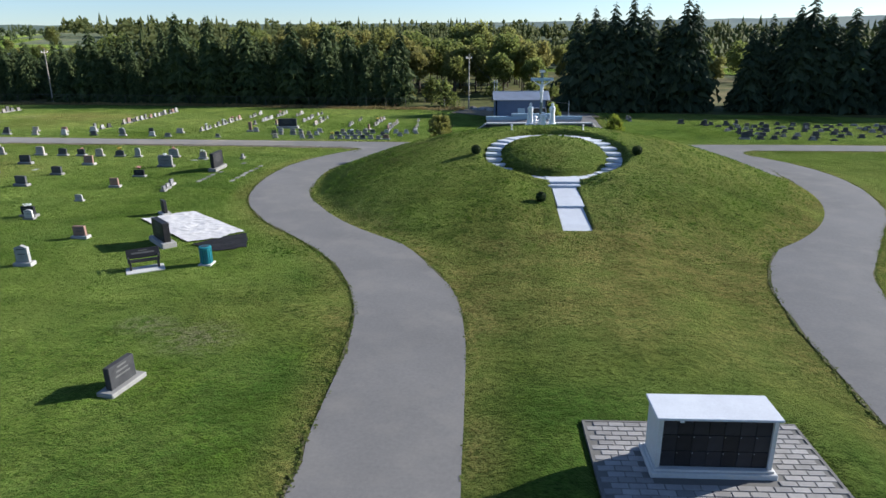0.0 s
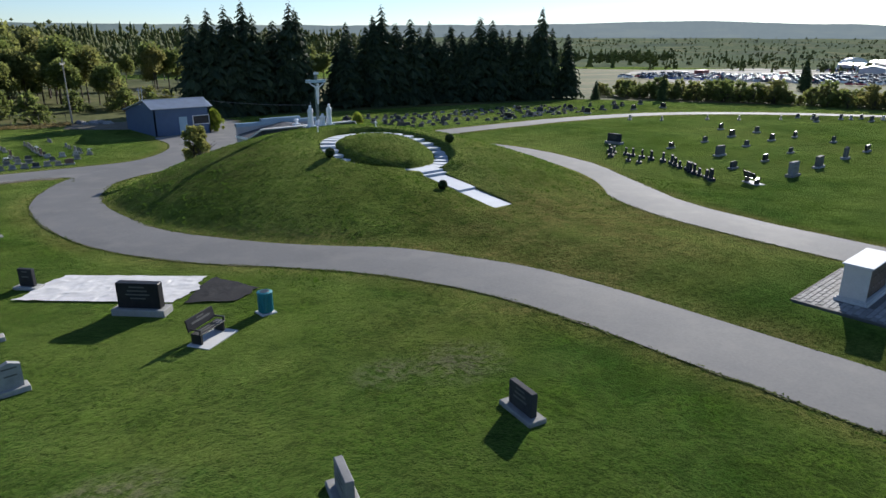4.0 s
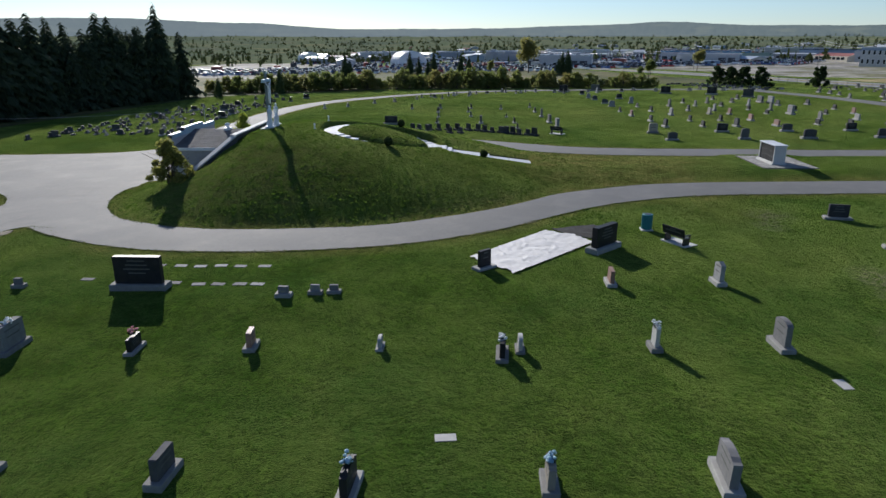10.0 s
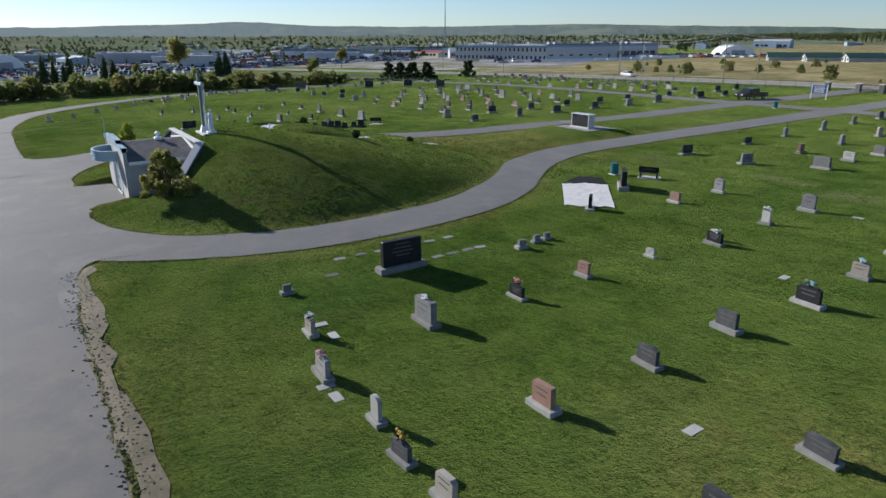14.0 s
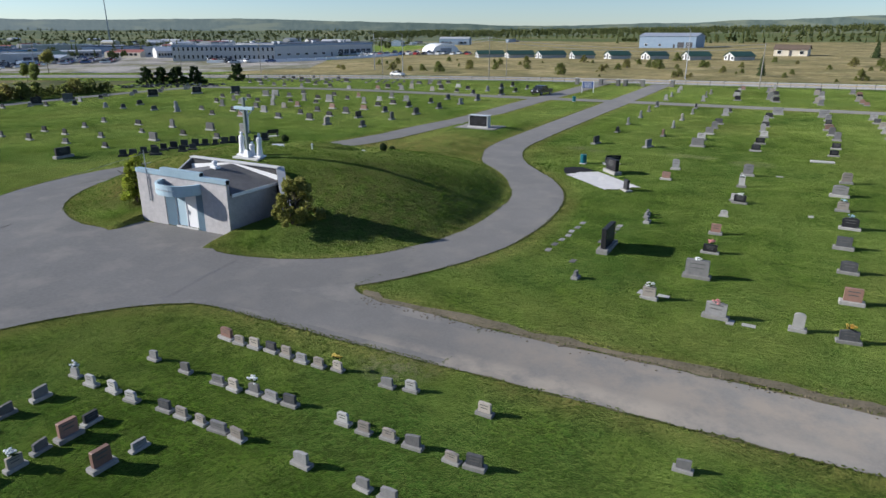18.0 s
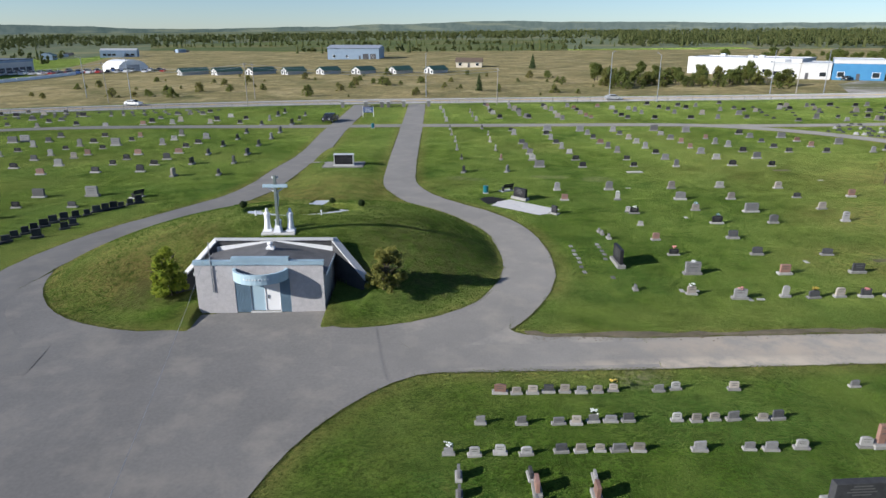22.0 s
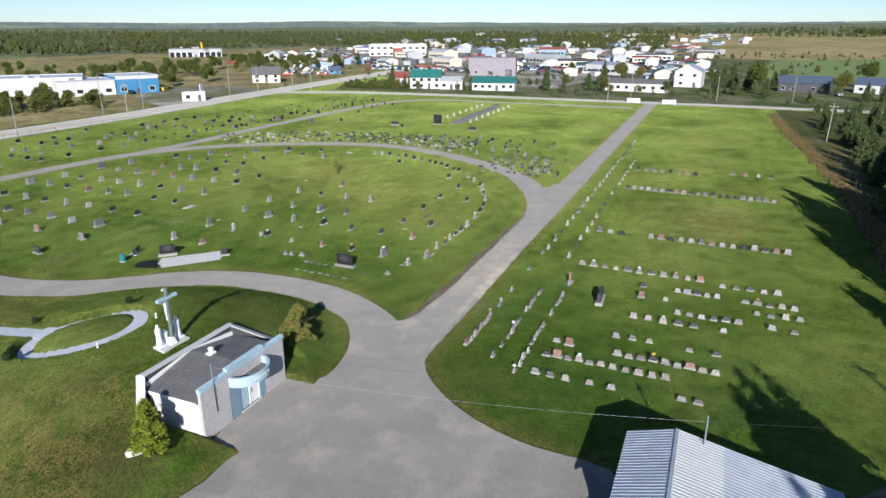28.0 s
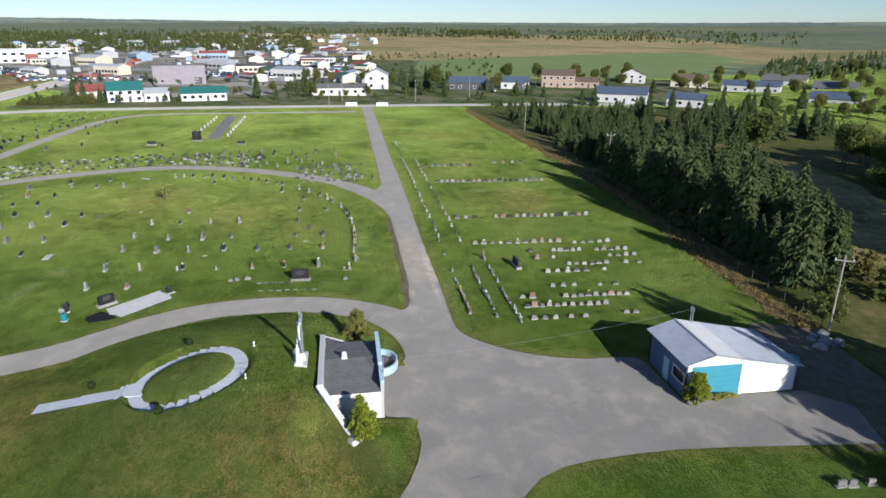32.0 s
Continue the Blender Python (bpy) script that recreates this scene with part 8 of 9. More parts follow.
def lawn_tufts():
    """Longer tufts standing out of the mown lawn and the mound, thick and thin in patches."""
    rng = random.Random(91)
    verts, faces = [], []
    for i in range(44000):
        if i % 5 < 2:
            x, y = rng.uniform(-19, 19), rng.uniform(-25, 10)
        else:
            x, y = rng.uniform(-52, -8), rng.uniform(-50, 34)
        if noise.noise((x * 0.35, y * 0.35, 5)) + 0.6 * noise.noise((x * 1.3, y * 1.3, 8)) < rng.uniform(-0.9, 0.9):
            continue
        if on_road(x, y) or behind_walls(x, y) or (-27 < x < -17 and -25 < y < -15.5):
            continue
        r = math.hypot(x - RING_C[0], y - RING_C[1])
        if RING_IN - 0.25 < r < RING_OUT + 0.15 or (abs(x + 0.07) < 1.15 and -21.9 < y < -12.8) or (abs(x) < 3.6 and -45 < y < -39.6) or (abs(x) < 9 and y < -21 and rng.random() < 0.7):
            continue
        z = lawn_height(x, y) - 0.01
        for k in range(4):
            a, w, h = rng.uniform(0, 6.283), rng.uniform(0.025, 0.06), rng.uniform(0.025, 0.06) * (1.7 if i % 5 < 2 else 1.0)
            u, v, ox, oy = math.cos(a) * w, math.sin(a) * w, rng.uniform(-0.09, 0.09), rng.uniform(-0.09, 0.09)
            n = len(verts)
            verts += [(x + ox - u, y + oy - v, z), (x + ox + u, y + oy + v, z), (x + ox + rng.uniform(-0.05, 0.05), y + oy + rng.uniform(-0.05, 0.05), z + h)]
            faces.append((n, n + 1, n + 2))
    me = bpy.data.meshes.new("grass_tufts")
    me.from_pydata(verts, [], faces)
    me.materials.append(TUFT)
    tagged(new("grass_tufts", me), "longer green grass tufts standing out of the lawn", "grass", kind="stuff")


lawn_tufts()


# ---- vehicles ----
CAR_PAINT = {n: mat(f"{n} car paint", a, b, 0.5, 8.0, 0.25, bumpy=0.0, own=True, spec=0.6) for n, a, b in (("white", (0.70, 0.71, 0.72), (0.78, 0.78, 0.78)), ("silver", (0.38, 0.39, 0.41), (0.46, 0.47, 0.48)), ("black", (0.012, 0.012, 0.014), (0.025, 0.025, 0.028)), ("red", (0.32, 0.025, 0.02), (0.40, 0.04, 0.03)), ("blue", (0.03, 0.07, 0.20), (0.05, 0.10, 0.26)), ("yellow", (0.62, 0.36, 0.02), (0.70, 0.44, 0.05)))}
CAR_SIDE = [(-2.25, 0.35), (2.2, 0.35), (2.25, 0.75), (1.95, 0.92), (1.05, 1.0), (0.45, 1.42), (-1.0, 1.45), (-1.75, 1.02), (-2.25, 0.95)]
TRUCK_SIDE = [(-2.6, 0.45), (2.6, 0.45), (2.65, 0.95), (1.6, 1.15), (0.95, 1.78), (-0.55, 1.82), (-0.75, 1.15), (-2.6, 1.12)]


def car(x, y, rz, colour, label, name="car", truck=False, lift=0.06):
    c = thing(name, x, y, plane(x, y) + lift, rz, label, "pickup truck" if truck else "car")
    side = TRUCK_SIDE if truck else CAR_SIDE
    k = 1.18 if truck else 1.0
    part("body", bevelled(prism(bmesh.new(), side, -0.86 * k, 0.86 * k), 0.05), CAR_PAINT[colour], c)
    top = 1.78 if truck else 1.42
    gl = [(0.98, 1.05 * k), (0.52, top - 0.06), (-0.5 if truck else -0.95, top - 0.05), (-0.62 if truck else -1.55, 1.05 * k)]
    for s in (-1, 1):
        part("side_window", prism(bmesh.new(), gl[::1], s * 0.86 * k - 0.012, s * 0.86 * k + 0.012), GLASS, c)
        part("headlight", boxes((2.14 * k, 2.27 * k, s * 0.62 - 0.14, s * 0.62 + 0.14, 0.66 * k, 0.78 * k)), STATUE, c)
    part("windscreen", boxes((-0.02, 0.02, -0.7 * k, 0.7 * k, -0.33, 0.33)), GLASS, c).matrix_basis = pose(0.78 if not truck else 1.3, 0, 1.24 if not truck else 1.47, 0, -52 if not truck else -44, 0)
    for sx in (-1.38 * k, 1.4 * k):
        for s in (-1, 1):
            w = part("wheel", lathe(bmesh.new(), [(0.24, -0.1), (0.33, -0.09), (0.34, 0), (0.33, 0.09), (0.24, 0.1)], 12), RUBBER, c)
            w.matrix_basis = pose(sx, s * 0.80 * k, 0.34, 90, 0, 0)
            part("rim", lathe(bmesh.new(), [(0.2, -0.105), (0.21, 0.105)], 10), STEEL, w)
    return c


car(9.0, -89.3, 78, "black", "black pickup truck parked on the entrance lane", "pickup_truck", True)
car(66, -124.6, 168, "white", "white sedan on the highway", lift=0.09)
car(-60, -121.2, 177, "silver", "silver sedan on the highway", lift=0.09)
car(178, -178, 150, "white", "white van parked by the blue office building", "van", True)
for x, y, rz, c in ((-246, 8, 80, "black"), (-249, 9, 82, "silver"), (-262, 78, 10, "silver"), (-196, 120, 40, "silver"), (-187, 122, 40, "black"), (168, -182, 30, "blue"), (-150, -168, 40, "black"), (-158, -169, 40, "blue")):
    car(x, y, rz, c, f"{c} car parked beside a building", lift=0.08)
skip = thing("waste_skip", -164, -166, plane(-164, -166), 25, "yellow metal waste skip in the store yard", "skip")
part("body", prism(bmesh.new(), [(-2.6, 0.9), (-2.2, 0.1), (2.2, 0.1), (2.6, 0.9), (2.6, 1.5), (-2.6, 1.5)], -1.1, 1.1), CAR_PAINT["yellow"], skip)
part("rim", boxes((-2.65, 2.65, -1.18, -1.1, 1.4, 1.52), (-2.65, 2.65, 1.1, 1.18, 1.4, 1.52)), CAR_PAINT["yellow"], skip)


def parked(name, lots, label, seed):
    """Far rows of parked vehicles, joined."""
    rng = random.Random(seed)
    verts, faces, slots = [], [], []
    paints = [CAR_PAINT[c] for c in ("white", "silver", "black", "red", "blue")] + [GLASS]
    for x0, y0, ang, rows, n, pitch in lots:
        ca, sa = math.cos(radians(ang)), math.sin(radians(ang))
        for r in range(rows):
            for i in range(n):
                if rng.random() < 0.12:
                    continue
                u, v = i * pitch + rng.uniform(-0.2, 0.2), r * 8.5 + rng.uniform(-0.4, 0.4)
                s = rng.choice((1.0, 1.0, 1.15, 1.35))
                col = rng.choices(range(5), (5, 4, 3, 2, 2))[0]
                for (a, b, z0, z1, tp), c in (((1.0, 2.3, 0.3, 0.95 * s, 0.94), col), ((0.88, 1.15, 0.95 * s, 1.5 * s, 0.8), 5)):
                    k = len(verts)
                    for z, f in ((z0, 1.0), (z1, tp)):
                        for dx, dy in ((-a, -b), (a, -b), (a, b), (-a, b)):
                            px, py = u + dx * f, v + dy * f
                            wx, wy = x0 + px * ca - py * sa, y0 + px * sa + py * ca
                            verts.append((wx, wy, plane(wx, wy) + z + 0.08))
                    faces += [(k + 4, k + 5, k + 6, k + 7), (k, k + 1, k + 5, k + 4), (k + 1, k + 2, k + 6, k + 5), (k + 2, k + 3, k + 7, k + 6), (k + 3, k, k + 4, k + 7)]
                    slots += ([col] if c == 5 else [c]) + [c] * 4
    me = bpy.data.meshes.new(name)
    me.from_pydata(verts, [], faces)
    for p in paints:
        me.materials.append(p)
    me.polygons.foreach_set("material_index", slots)
    tagged(new(name, me), label, "vehicles", kind="stuff")


parked("parked_vehicles", [(214, 112, -88, 7, 52, 3.3), (236, -66, -70, 5, 24, 3.3), (290, 60, -84, 6, 44, 3.3), (330, -60, -80, 6, 42, 3.3), (250, -160, -40, 4, 22, 3.3), (400, 100, -85, 6, 60, 3.4), (400, -120, -70, 6, 46, 3.4), (500, -60, -80, 6, 60, 3.5)], "crowded rows of parked cars and vans in the eastern yards", 1)
parked("parked_vehicles", [(180, -172, -28, 1, 14, 3.4), (142, -262, 15, 1, 9, 4.2), (112, -268, 8, 2, 22, 4.0)], "parked cars and trucks round the office building", 2)
parked("parked_vehicles", [(-420, -240, 40, 2, 40, 3.3), (-470, -300, 30, 2, 36, 3.4), (-390, -40, 70, 2, 20, 3.8), (-470, -60, 60, 2, 24, 3.8), (-300, -150, 100, 2, 16, 3.6), (-345, -95, 75, 3, 22, 3.6), (-410, -110, 80, 3, 26, 3.6), (-330, -215, 30, 3, 30, 3.4)], "rows of parked vehicles in the western yards", 3)


# ---- buildings beyond the cemetery ----
WALLS = {"white": mat("weathered white siding", (0.46, 0.465, 0.47), (0.57, 0.57, 0.565), 0.5, 8.0, 0.75, bumpy=0.1), "grey": mat("grey metal cladding", (0.30, 0.31, 0.33), (0.38, 0.39, 0.41), 0.4, 6.0, 0.6, bumpy=0.1), "blue": mat("pale blue metal cladding", (0.20, 0.28, 0.38), (0.26, 0.34, 0.44), 0.4, 6.0, 0.55, bumpy=0.1), "brown": mat("pinkish brown siding", (0.34, 0.25, 0.20), (0.42, 0.32, 0.26), 0.6, 8.0, 0.8, bumpy=0.1), "purple": mat("mauve grey cladding", (0.21, 0.19, 0.22), (0.27, 0.25, 0.28), 0.5, 8.0, 0.7, bumpy=0.1), "dark": mat("dark siding", (0.05, 0.052, 0.058), (0.09, 0.09, 0.10), 0.6, 8.0, 0.8, bumpy=0.1), "store": mat("bright blue cladding", (0.03, 0.16, 0.33), (0.05, 0.21, 0.40), 0.5, 8.0, 0.5, bumpy=0.05), "cream": mat("cream siding", (0.52, 0.47, 0.38), (0.62, 0.57, 0.47), 0.5, 8.0, 0.8, bumpy=0.1), "red": mat("brick red cladding", (0.20, 0.055, 0.045), (0.27, 0.08, 0.06), 0.5, 8.0, 0.7, bumpy=0.1)}
ROOFS = {"grey": SHINGLE, "tin": TIN, "white": TIN_LIGHT, "green": mat("dark green roof sheet", (0.025, 0.075, 0.055), (0.04, 0.10, 0.075), 0.5, 8.0, 0.55, bumpy=0.1), "teal": mat("teal roof sheet", (0.02, 0.13, 0.12), (0.03, 0.17, 0.155), 0.5, 8.0, 0.5, bumpy=0.1), "navy": mat("slate blue roof sheet", (0.06, 0.085, 0.13), (0.085, 0.115, 0.17), 0.5, 8.0, 0.6, bumpy=0.1), "brown": mat("brown shingle", (0.10, 0.07, 0.05), (0.15, 0.11, 0.08), 0.7, 10.0, 0.9, bumpy=0.3), "red": WALLS["red"]}
PANE = bmesh.new()
box(PANE, -0.5, 0.5, -0.03, 0.05, -0.5, 0.5)
pane_mesh = bpy.data.meshes.new("window")
PANE.to_mesh(pane_mesh)
pane_mesh.materials.append(GLASS)
FRAME = bmesh.new()
for d in ((-0.56, 0.56, 0.5, 0.57), (-0.56, 0.56, -0.57, -0.5), (-0.56, -0.5, -0.5, 0.5), (0.5, 0.56, -0.5, 0.5)):
    box(FRAME, d[0], d[1], -0.06, 0.02, d[2], d[3])
frame_mesh = bpy.data.meshes.new("window_frame")
FRAME.to_mesh(frame_mesh)
frame_mesh.materials.append(WHITE)


def building(x, y, w, d, h, wall, roof, label, name="building", ang=None, gable=0.0, rows=1, cols=4, win=(1.4, 1.2), band=None, doors=1, garage=0, ridge_across=False):
    """A house or shed whose front stands at x, y and faces the cemetery; roof flat with a parapet, or gabled."""
    if ang is None:
        ang = math.degrees(math.atan2(y, x)) - 90
    n = Vector((math.sin(radians(ang)), -math.cos(radians(ang))))
    if n.dot(Vector((-x, -y))) < 0:
        ang += 180
    b = thing(name, x, y, plane(x, y) + 0.02, ang, label, "house" if gable and w < 30 else "building")
    eave = h - gable
    bm = bmesh.new()
    if gable and ridge_across:
        prism(bm, [(-w / 2, -0.5), (w / 2, -0.5), (w / 2, eave), (0, h - 0.05), (-w / 2, eave)], 0, d)
    elif gable:
        prism(bm, [(0, -0.5), (d, -0.5), (d, eave), (d / 2, h - 0.05), (0, eave)], -w / 2, w / 2)
        bmesh.ops.transform(bm, matrix=Matrix(((0, 1, 0, 0), (1, 0, 0, 0), (0, 0, 1, 0), (0, 0, 0, 1))), verts=bm.verts[:])
        bmesh.ops.reverse_faces(bm, faces=bm.faces[:])
    else:
        box(bm, -w / 2, w / 2, 0, d, -0.5, h - 0.15)
    body = part("wall", bm, WALLS[wall], b)
    bm = bmesh.new()
    o, t = 0.4, 0.12
    if gable and ridge_across:
        s = gable / (w / 2)
        prism(bm, [(-w / 2 - o, eave - o * s), (0, h), (w / 2 + o, eave - o * s), (w / 2 + o, eave - o * s + t), (0, h + t), (-w / 2 - o, eave - o * s + t)], -o, d + o)
    elif gable:
        s = gable / (d / 2)
        prism(bm, [(-o, eave - o * s), (d / 2, h), (d + o, eave - o * s), (d + o, eave - o * s + t), (d / 2, h + t), (-o, eave - o * s + t)], -w / 2 - o, w / 2 + o)
        bmesh.ops.transform(bm, matrix=Matrix(((0, 1, 0, 0), (1, 0, 0, 0), (0, 0, 1, 0), (0, 0, 0, 1))), verts=bm.verts[:])
    else:
        box(bm, -w / 2 - 0.08, w / 2 + 0.08, -0.08, d + 0.08, h - 0.15, h)
        for q in ((-w / 2 - 0.08, w / 2 + 0.08, -0.08, 0.2), (-w / 2 - 0.08, w / 2 + 0.08, d - 0.2, d + 0.08), (-w / 2 - 0.08, -w / 2 + 0.2, 0.2, d - 0.2), (w / 2 - 0.2, w / 2 + 0.08, 0.2, d - 0.2)):
            box(bm, *q, h, h + 0.25)
    bmesh.ops.recalc_face_normals(bm, faces=bm.faces[:])
    rf = part("roof", bm, ROOFS[roof], b)
    if not gable and w > 18:
        rg = random.Random(int(abs(x) + abs(y)))
        for i in range(int(w / 12)):
            u, v = rg.uniform(-w / 2 + 3, w / 2 - 3), rg.uniform(2, d - 2)
            part("roof_unit", boxes((u - 1, u + 1, v - 0.8, v + 0.8, h, h + 1.1), bevel=0.05), STEEL, rf)
    if band:
        part("band", boxes((-w / 2 - 0.1, w / 2 + 0.1, -0.12, 0.0, h - 1.1, h - 0.16)), WALLS[band], body)
    floor_h = eave / max(rows, 1)
    for r in range(rows):
        for c in range(cols):
            u = -w / 2 + w * (c + 0.5) / cols
            if r == 0 and c in (cols // 2, cols // 2 + 1)[:doors] and cols > 1:
                dr = part("door", boxes((u - 0.5, u + 0.5, -0.06, 0.02, 0.02, 2.1)), WALLS["dark"], body)
                continue
            m = pose(u, -0.02, r * floor_h + min(floor_h * 0.55, 1.7)) @ Matrix.Diagonal((win[0], 1, win[1], 1))
            wo = share("window", pane_mesh, body, m)
            share("window_frame", frame_mesh, wo, Matrix())
    for g in range(garage):
        u = w / 2 - 3.5 - 4.5 * g
        part("loading_door", boxes((u - 1.7, u + 1.7, -0.07, 0.0, 0.02, 3.2)), WALLS["dark"], body)
    return b


def dome(x, y, w, d, h, label, ang=None):
    """Fabric-covered arched shelter."""
    if ang is None:
        ang = math.degrees(math.atan2(y, x)) - 90 + 25
    b = thing("arched_shelter", x, y, plane(x, y), ang, label, "shelter")
    bm = bmesh.new()
    prism(bm, [(w / 2 * math.cos(a), -0.2 + h * math.sin(a) ** 0.8) for a in [math.pi * k / 14 for k in range(15)]], 0, d)
    cv = part("cover", bm, WHITE, b)
    part("door", boxes((-w * 0.2, w * 0.2, -0.08, 0.0, 0.0, h * 0.55)), WALLS["grey"], cv)
    for k in range(5):
        bm = bmesh.new()
        prev = None
        for i in range(15):
            a = math.pi * i / 14
            p = ((w / 2 + 0.05) * math.cos(a), d * (k + 0.5) / 5, -0.2 + (h + 0.05) * math.sin(a) ** 0.8)
            if prev:
                limb(bm, prev, p, 0.08, 0.08, 4)
            prev = p
        part("rib", bm, STATUE, cv)


# the long office building and workshop across the highway
building(205.5, -191, 49, 22, 7.1, "white", "white", "long white two-storey office building with blue parapet", ang=-153, rows=2, cols=22, win=(0.9, 1.7), band="blue", doors=2)
building(181, -238, 72, 26, 6.6, "white", "navy", "long white workshop with slate blue roof edge and dark doors", ang=-95, rows=1, cols=12, win=(2.4, 0.9), band="blue", garage=6)
bar = thing("barrier_wall", 0, 0, 0, 0, "row of low white concrete barriers along the yard", "barrier")
bp = spline([(196, -172), (170, -184), (158, -200), (150, -222), (146, -250)], 5.5)
for i, (p, q) in enumerate(zip(bp, bp[1:])):
    dv = q - p
    sgm = part("segment", prism(bmesh.new(), [(-0.4, -0.2), (0.4, -0.2), (0.3, 0.3), (0.14, 1.3), (-0.14, 1.3), (-0.3, 0.3)], 0.1, dv.length - 0.1), WHITE, bar)
    sgm.matrix_basis = pose(p.x, p.y, plane(p.x, p.y) + 0.05, 0, 0, math.degrees(math.atan2(dv.y, dv.x)) - 90)
for x, y, w, d, h in ((318, 12, 18, 12, 8.5), (480, 105, 17, 10, 8), (128, -268, 15, 16, 5.5)):
    dome(x, y, w, d, h, "white fabric arched storage shelter")
# eastern business park
building(262, -64, 24, 16, 5.6, "white", "white", "white warehouse with a pale roof", cols=5, garage=2)
building(300, -58, 18, 14, 5.2, "white", "white", "white warehouse with a pale roof", cols=3, garage=3)
building(353, -46, 32, 22, 7.0, "grey", "tin", "grey metal clad flat-roofed warehouse", cols=6, garage=2)
building(351, -160, 50, 20, 6.0, "white", "navy", "white car showroom with a dark blue roof edge", cols=10, win=(3.2, 1.8), band="store")
building(290, -140, 30, 16, 4.8, "white", "white", "low white warehouse with a pale roof", cols=6, garage=2)
building(440, -100, 44, 24, 6.6, "white", "tin", "large white flat-roofed warehouse", cols=8, garage=3)
building(340, -230, 36, 16, 5.4, "blue", "navy", "blue metal clad flat-roofed workshop", cols=6, garage=3)
building(430, -250, 44, 20, 6.0, "grey", "white", "grey metal clad flat-roofed warehouse", cols=8, garage=3)
building(285, -225, 26, 14, 5.0, "white", "tin", "white workshop with a metal roof", cols=5, garage=2)
building(560, 60, 36, 20, 6.5, "white", "white", "large white depot hall", cols=6, garage=3)
building(520, -10, 34, 16, 6, "grey", "tin", "grey metal depot hall", cols=6, garage=3)
# grey-blue warehouse and green-roofed cabins across the meadow
building(34, -352, 31, 20, 8, "blue", "tin", "grey-blue metal warehouse on the plain", ang=-5, gable=1.6, cols=4, garage=2)
for i in range(8):
    building(95 - 15.2 * i, -236.5 + 1.4 * i, 5.2, 12 if i < 3 else 9.0, 3.0, "white", "green", "small white cabin with a dark green gable roof", "cabin", ang=132 + 4 * (i % 3), gable=1.4, cols=3, win=(1.0, 1.0), ridge_across=True)["group"] = "green-roofed cabins"
building(-30, -262, 12, 9, 4.2, "cream", "brown", "small cream house behind the cabins", "house", gable=1.6, cols=3)
# blue and white store west along the highway
building(-153.5, -167.7, 15, 20, 6.4, "store", "white", "blue store front with a white roof edge", ang=150, rows=1, cols=3, win=(2.0, 1.6), doors=1, band="white")
building(-138.5, -176.4, 19, 20, 5.2, "white", "white", "low white store wing beside the blue front", ang=150, rows=1, cols=4, win=(2.0, 1.4))
building(-128, -197, 40, 24, 6.0, "white", "white", "long white store hall with a pale roof", ang=140, cols=5, garage=1)
st = thing("store_sign", -148, -132, plane(-148, -132), 20, "white roadside sign panel on a post", "sign")
part("panel", boxes((-1.2, 1.2, -0.1, 0.1, 3.0, 5.4), bevel=0.03), WHITE, st)
part("post", boxes((-0.12, 0.12, -0.1, 0.1, -0.2, 3.0)), STEEL, st)
building(-143, -131, 7.5, 3.5, 2.8, "white", "white", "small white site cabin by the highway", "site_cabin", cols=2)
building(-209, -151, 12, 11, 6.6, "cream", "grey", "weathered pale house with a hipped roof among trees", "house", gable=3.0, rows=2, cols=3)
building(-264, -150, 6, 5, 3.8, "store", "navy", "small blue shed among trees", "shed", gable=1.8, cols=2)
building(-348, -320, 36, 20, 5.8, "grey", "grey", "white restaurant with a dark glazed front", cols=9, win=(3.0, 3.4), rows=1)
arches = thing("arch_sign", -346, -312, plane(-346, -312) + 5.9, 47, "yellow double arch above the restaurant roof", "sign")
for s in (-1, 1):
    bm = bmesh.new()
    prev = None
    for k in range(9):
        a = math.pi * k / 8
        p = (s * 2.2 + 2.1 * math.cos(a), 0, 4.6 * math.sin(a))
        if prev:
            limb(bm, prev, p, 0.35, 0.35, 5)
        prev = p
    part("arch", bm, CAR_PAINT["yellow"], arches)
building(-432, -198, 44, 26, 8.4, "white", "white", "white two-storey commercial building with red entrance", rows=2, cols=9, win=(2.6, 1.5), band="grey")
building(-424.5, -194.5, 7, 5, 6.4, "red", "white", "red entrance block of the commercial building", "entrance_block", cols=2, win=(1.8, 2.2))
# western street
building(-217, -77, 12.5, 10, 7.4, "white", "teal", "white two-storey house with a green gable roof", "house", gable=2.8, rows=2, cols=4)
building(-218.5, -66, 9, 9, 5.0, "white", "white", "white annexe with a pale roof", "house", gable=1.6, cols=3)
building(-221.5, -49, 17, 10, 5.2, "white", "teal", "long white house with a teal roof", "house", gable=2.0, cols=6)
building(-226, -92, 10, 9, 5.4, "white", "red", "white house with a red roof", "house", gable=2.2, cols=3)
building(-290, -73, 24, 16, 9.0, "purple", "grey", "mauve grey flat-roofed hall with an orange gate", rows=1, cols=3, garage=1)
building(-243, 4, 24, 9, 4.8, "white", "grey", "long white bungalow with a low grey roof", "house", gable=1.4, cols=7)
building(-272, 22, 11, 12, 9.5, "white", "tin", "tall white barn-like house", "house", gable=2.8, rows=2, cols=2, ridge_across=True)
building(-268, 66, 18, 10, 6.4, "dark", "navy", "dark bungalow with a slate roof", "house", gable=2.4, cols=5)
building(-276, 92, 14, 9, 6.0, "white", "navy", "white garage house with a dark blue roof", "house", gable=2.4, cols=3, garage=1)
building(-286, 118, 17, 12, 9.0, "brown", "brown", "two-storey pinkish brown house", "house", gable=2.6, rows=2, cols=5)
building(-285, 133, 13, 10, 5.2, "brown", "brown", "single-storey brown house wing", "house", gable=2.0, cols=4)
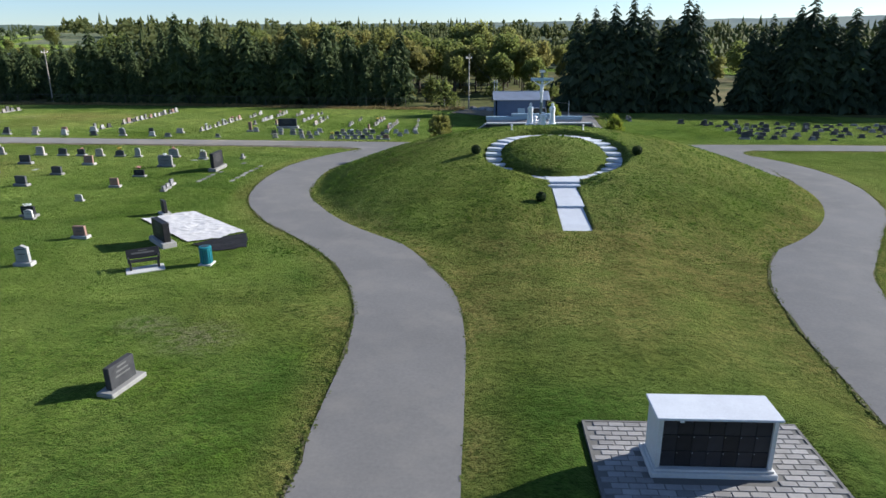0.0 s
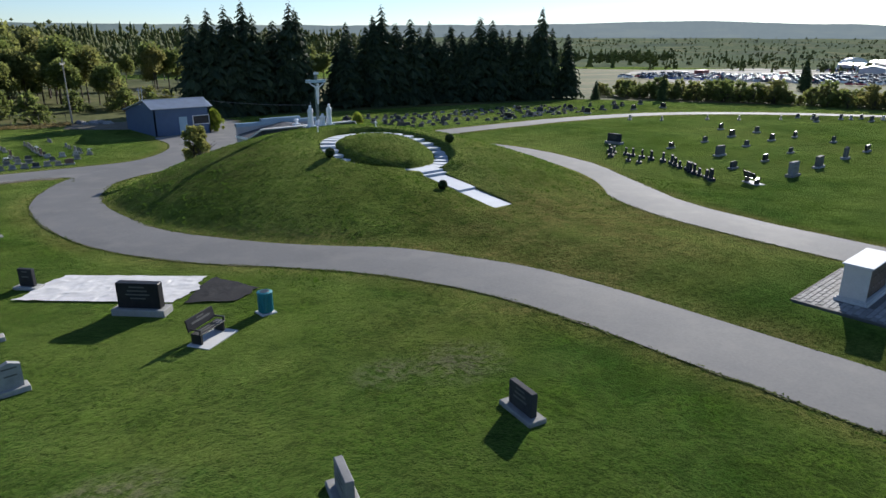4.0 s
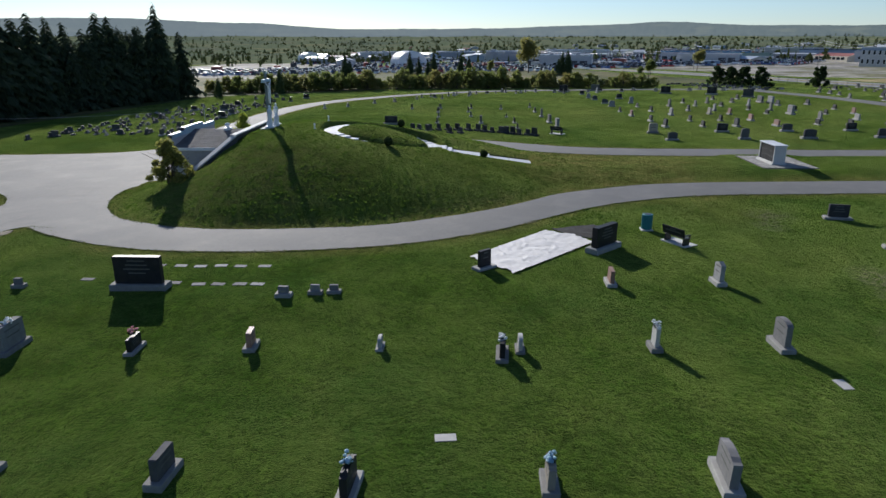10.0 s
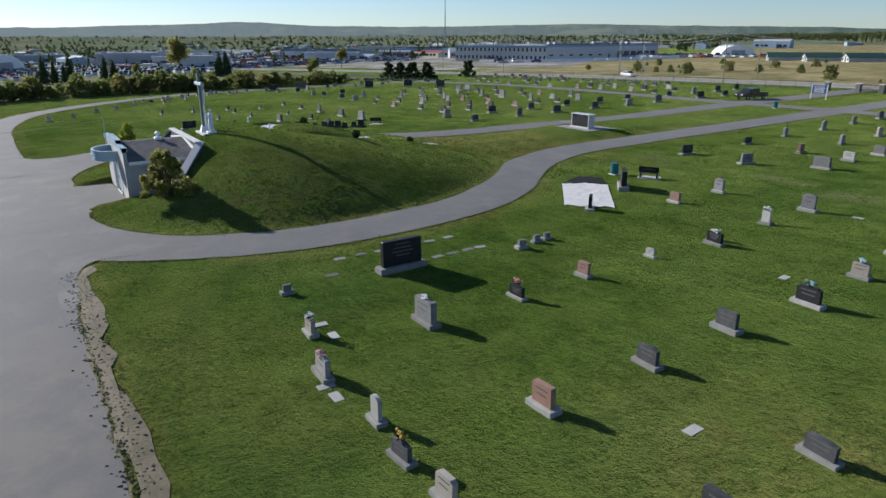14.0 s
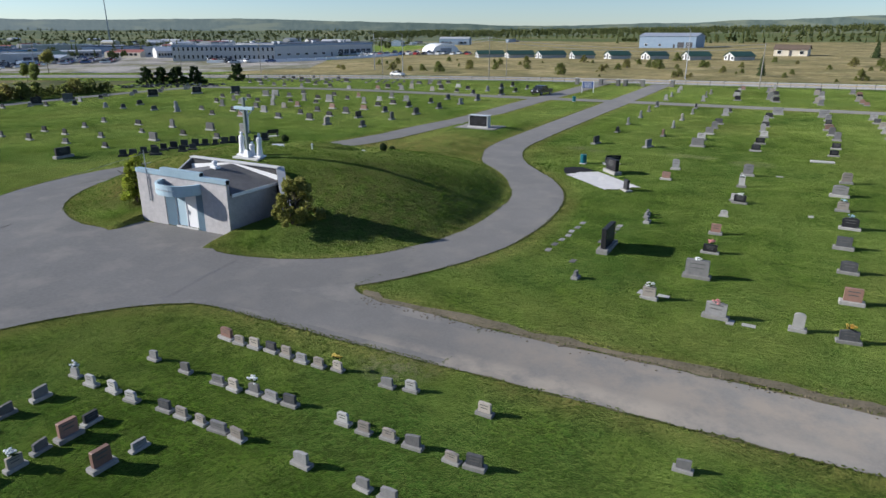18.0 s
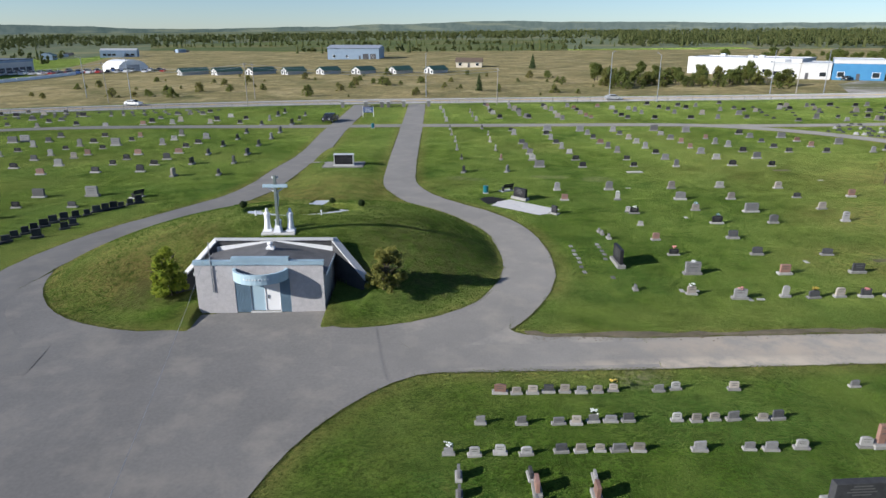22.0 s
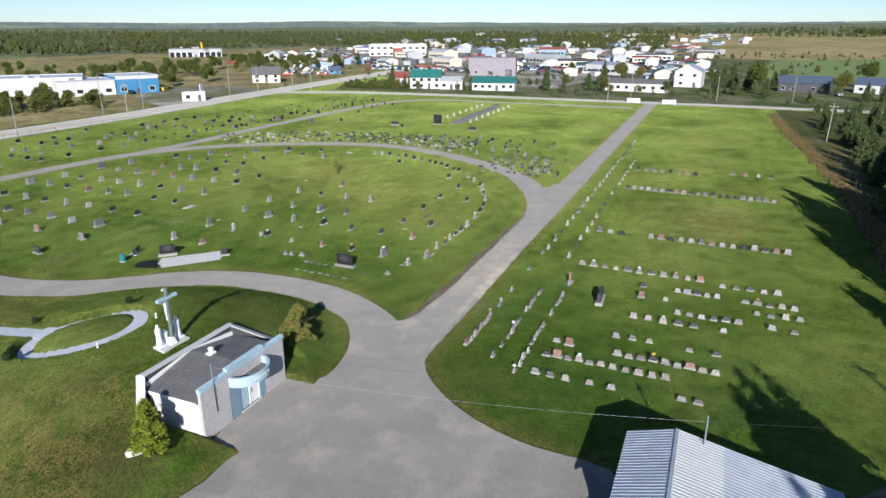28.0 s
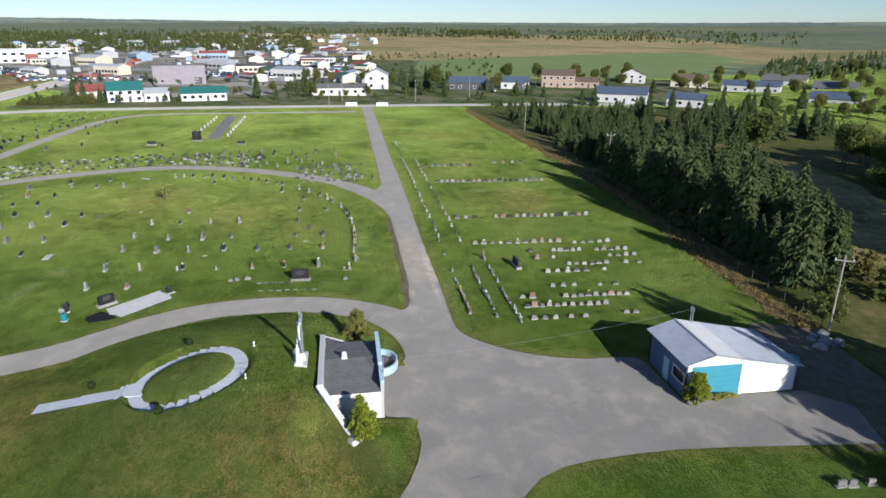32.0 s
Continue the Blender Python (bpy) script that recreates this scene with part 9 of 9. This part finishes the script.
building(-316, 173, 14, 11, 8.0, "white", "brown", "white gabled house with a brown roof", "house", gable=3.4, rows=2, cols=3, ridge_across=True)
building(-291, 195, 19, 10, 7.0, "cream", "brown", "cream house with a brown roof", "house", gable=3.0, rows=2, cols=3)
building(-217, 123, 22, 11, 6.6, "white", "navy", "long white house with a slate blue roof", "house", gable=2.6, cols=6)
building(-301, 261, 22, 12, 6.5, "cream", "grey", "long cream house with a grey roof", "house", gable=2.4, cols=6)
building(-250, 252, 20, 11, 7.0, "white", "grey", "white house with a grey gable roof", "house", gable=3.0, rows=2, cols=5)


building(-204, 146, 15, 9, 5.6, "white", "navy", "white bungalow with a slate blue roof", "house", gable=2.2, cols=4)
building(-205, 216, 20, 10, 6.0, "white", "navy", "white house with a pale blue-grey roof", "house", gable=2.4, cols=5)
building(-263, 214, 28, 10, 6.0, "white", "navy", "long white house with a blue-grey roof", "house", gable=2.2, cols=6)
building(-290, 250, 20, 10, 6.5, "white", "grey", "white house with a low grey roof", "house", gable=2.2, cols=5)


def yard_blocks(name, n, x0, x1, y0, y1, label, seed):
    """Far sheds, halls, containers and stacked goods, joined."""
    rng = random.Random(seed)
    mats = [WALLS["white"], WALLS["grey"], WALLS["blue"], WALLS["red"], WALLS["dark"], TIN, TIN_LIGHT, WALLS["cream"], ROOFS["green"], GLASS]
    verts, faces, slots = [], [], []

    def block(cx, cy, a, w, d, z0, h, m, roof, gable):
        k = len(verts)
        ca, sa = math.cos(a), math.sin(a)
        for z in (z0, z0 + h):
            for dx, dy in ((-w, -d), (w, -d), (w, d), (-w, d)):
                verts.append((cx + dx * ca - dy * sa, cy + dx * sa + dy * ca, z))
        for dx in (-w, w):
            verts.append((cx + dx * ca, cy + dx * sa, z0 + h + gable))
        faces.extend([(k, k + 1, k + 5, k + 4), (k + 1, k + 2, k + 6, k + 9, k + 5), (k + 2, k + 3, k + 7, k + 6), (k + 3, k, k + 4, k + 8, k + 7), (k + 4, k + 5, k + 9, k + 8), (k + 6, k + 7, k + 8, k + 9)])
        slots.extend([m, m, m, m, roof, roof])

    for i in range(n):
        x, y = rng.uniform(x0, x1), rng.uniform(y0, y1)
        if abs(noise.noise((x / 60, y / 60, seed))) < 0.06:
            continue
        a, z = radians(rng.choice((12, 12, 35, 100, 60))), plane(x, y) if math.hypot(x, y) < 700 else ground(x, y)
        big = rng.random() < 0.34
        w, d, h = (rng.uniform(4, 13), rng.uniform(3.5, 7), rng.uniform(2.8, 5.0)) if big else (rng.uniform(1.5, 6), rng.uniform(1.2, 2.5), rng.uniform(1.6, 3.2))
        m = rng.choice((0, 0, 1, 2, 7, 1)) if big else rng.choice((0, 1, 3, 4, 2, 5, 4))
        block(x, y, a, w, d, z - 0.3, h, m, rng.choice((5, 6, 6, 4, 8, 3)) if big else m, rng.uniform(0.4, 2.0) if big else 0.02)
        if big:
            nx, ny = -x / math.hypot(x, y), -y / math.hypot(x, y)
            for u in range(-3, 4):
                ca, sa = math.cos(a), math.sin(a)
                s = -1 if (sa * nx - ca * ny) > 0 else 1
                block(x + u * w / 4 * ca - s * d * sa, y + u * w / 4 * sa + s * d * ca, a, w / 11, 0.06, z + 1.1, 1.3, 9, 9, 0.01)
    me = bpy.data.meshes.new(name)
    me.from_pydata(verts, [], faces)
    for m in mats:
        me.materials.append(m)
    me.polygons.foreach_set("material_index", slots)
    tagged(new(name, me), label, "buildings", kind="stuff")


yard_blocks("far_town", 240, 260, 760, -330, 120, "far sheds, halls and goods of the eastern business park", 1)
yard_blocks("far_town", 330, -760, -300, -300, 30, "far sheds, halls and goods of the western business strip", 2)
yard_blocks("far_town", 110, 560, 1500, -700, 150, "distant town buildings", 3)
yard_blocks("far_town", 60, -1300, -640, -420, 60, "distant town buildings", 4)
yard_blocks("far_town", 40, 190, 620, -520, -330, "distant sheds beyond the cabins", 5)
tower = thing("radio_mast", 900, -620, ground(900, -620), 0, "thin lattice radio mast on the horizon", "mast")
part("shaft", limb(bmesh.new(), (0, 0, 0), (0, 0, 90), 1.2, 0.4, 4), STEEL, tower)
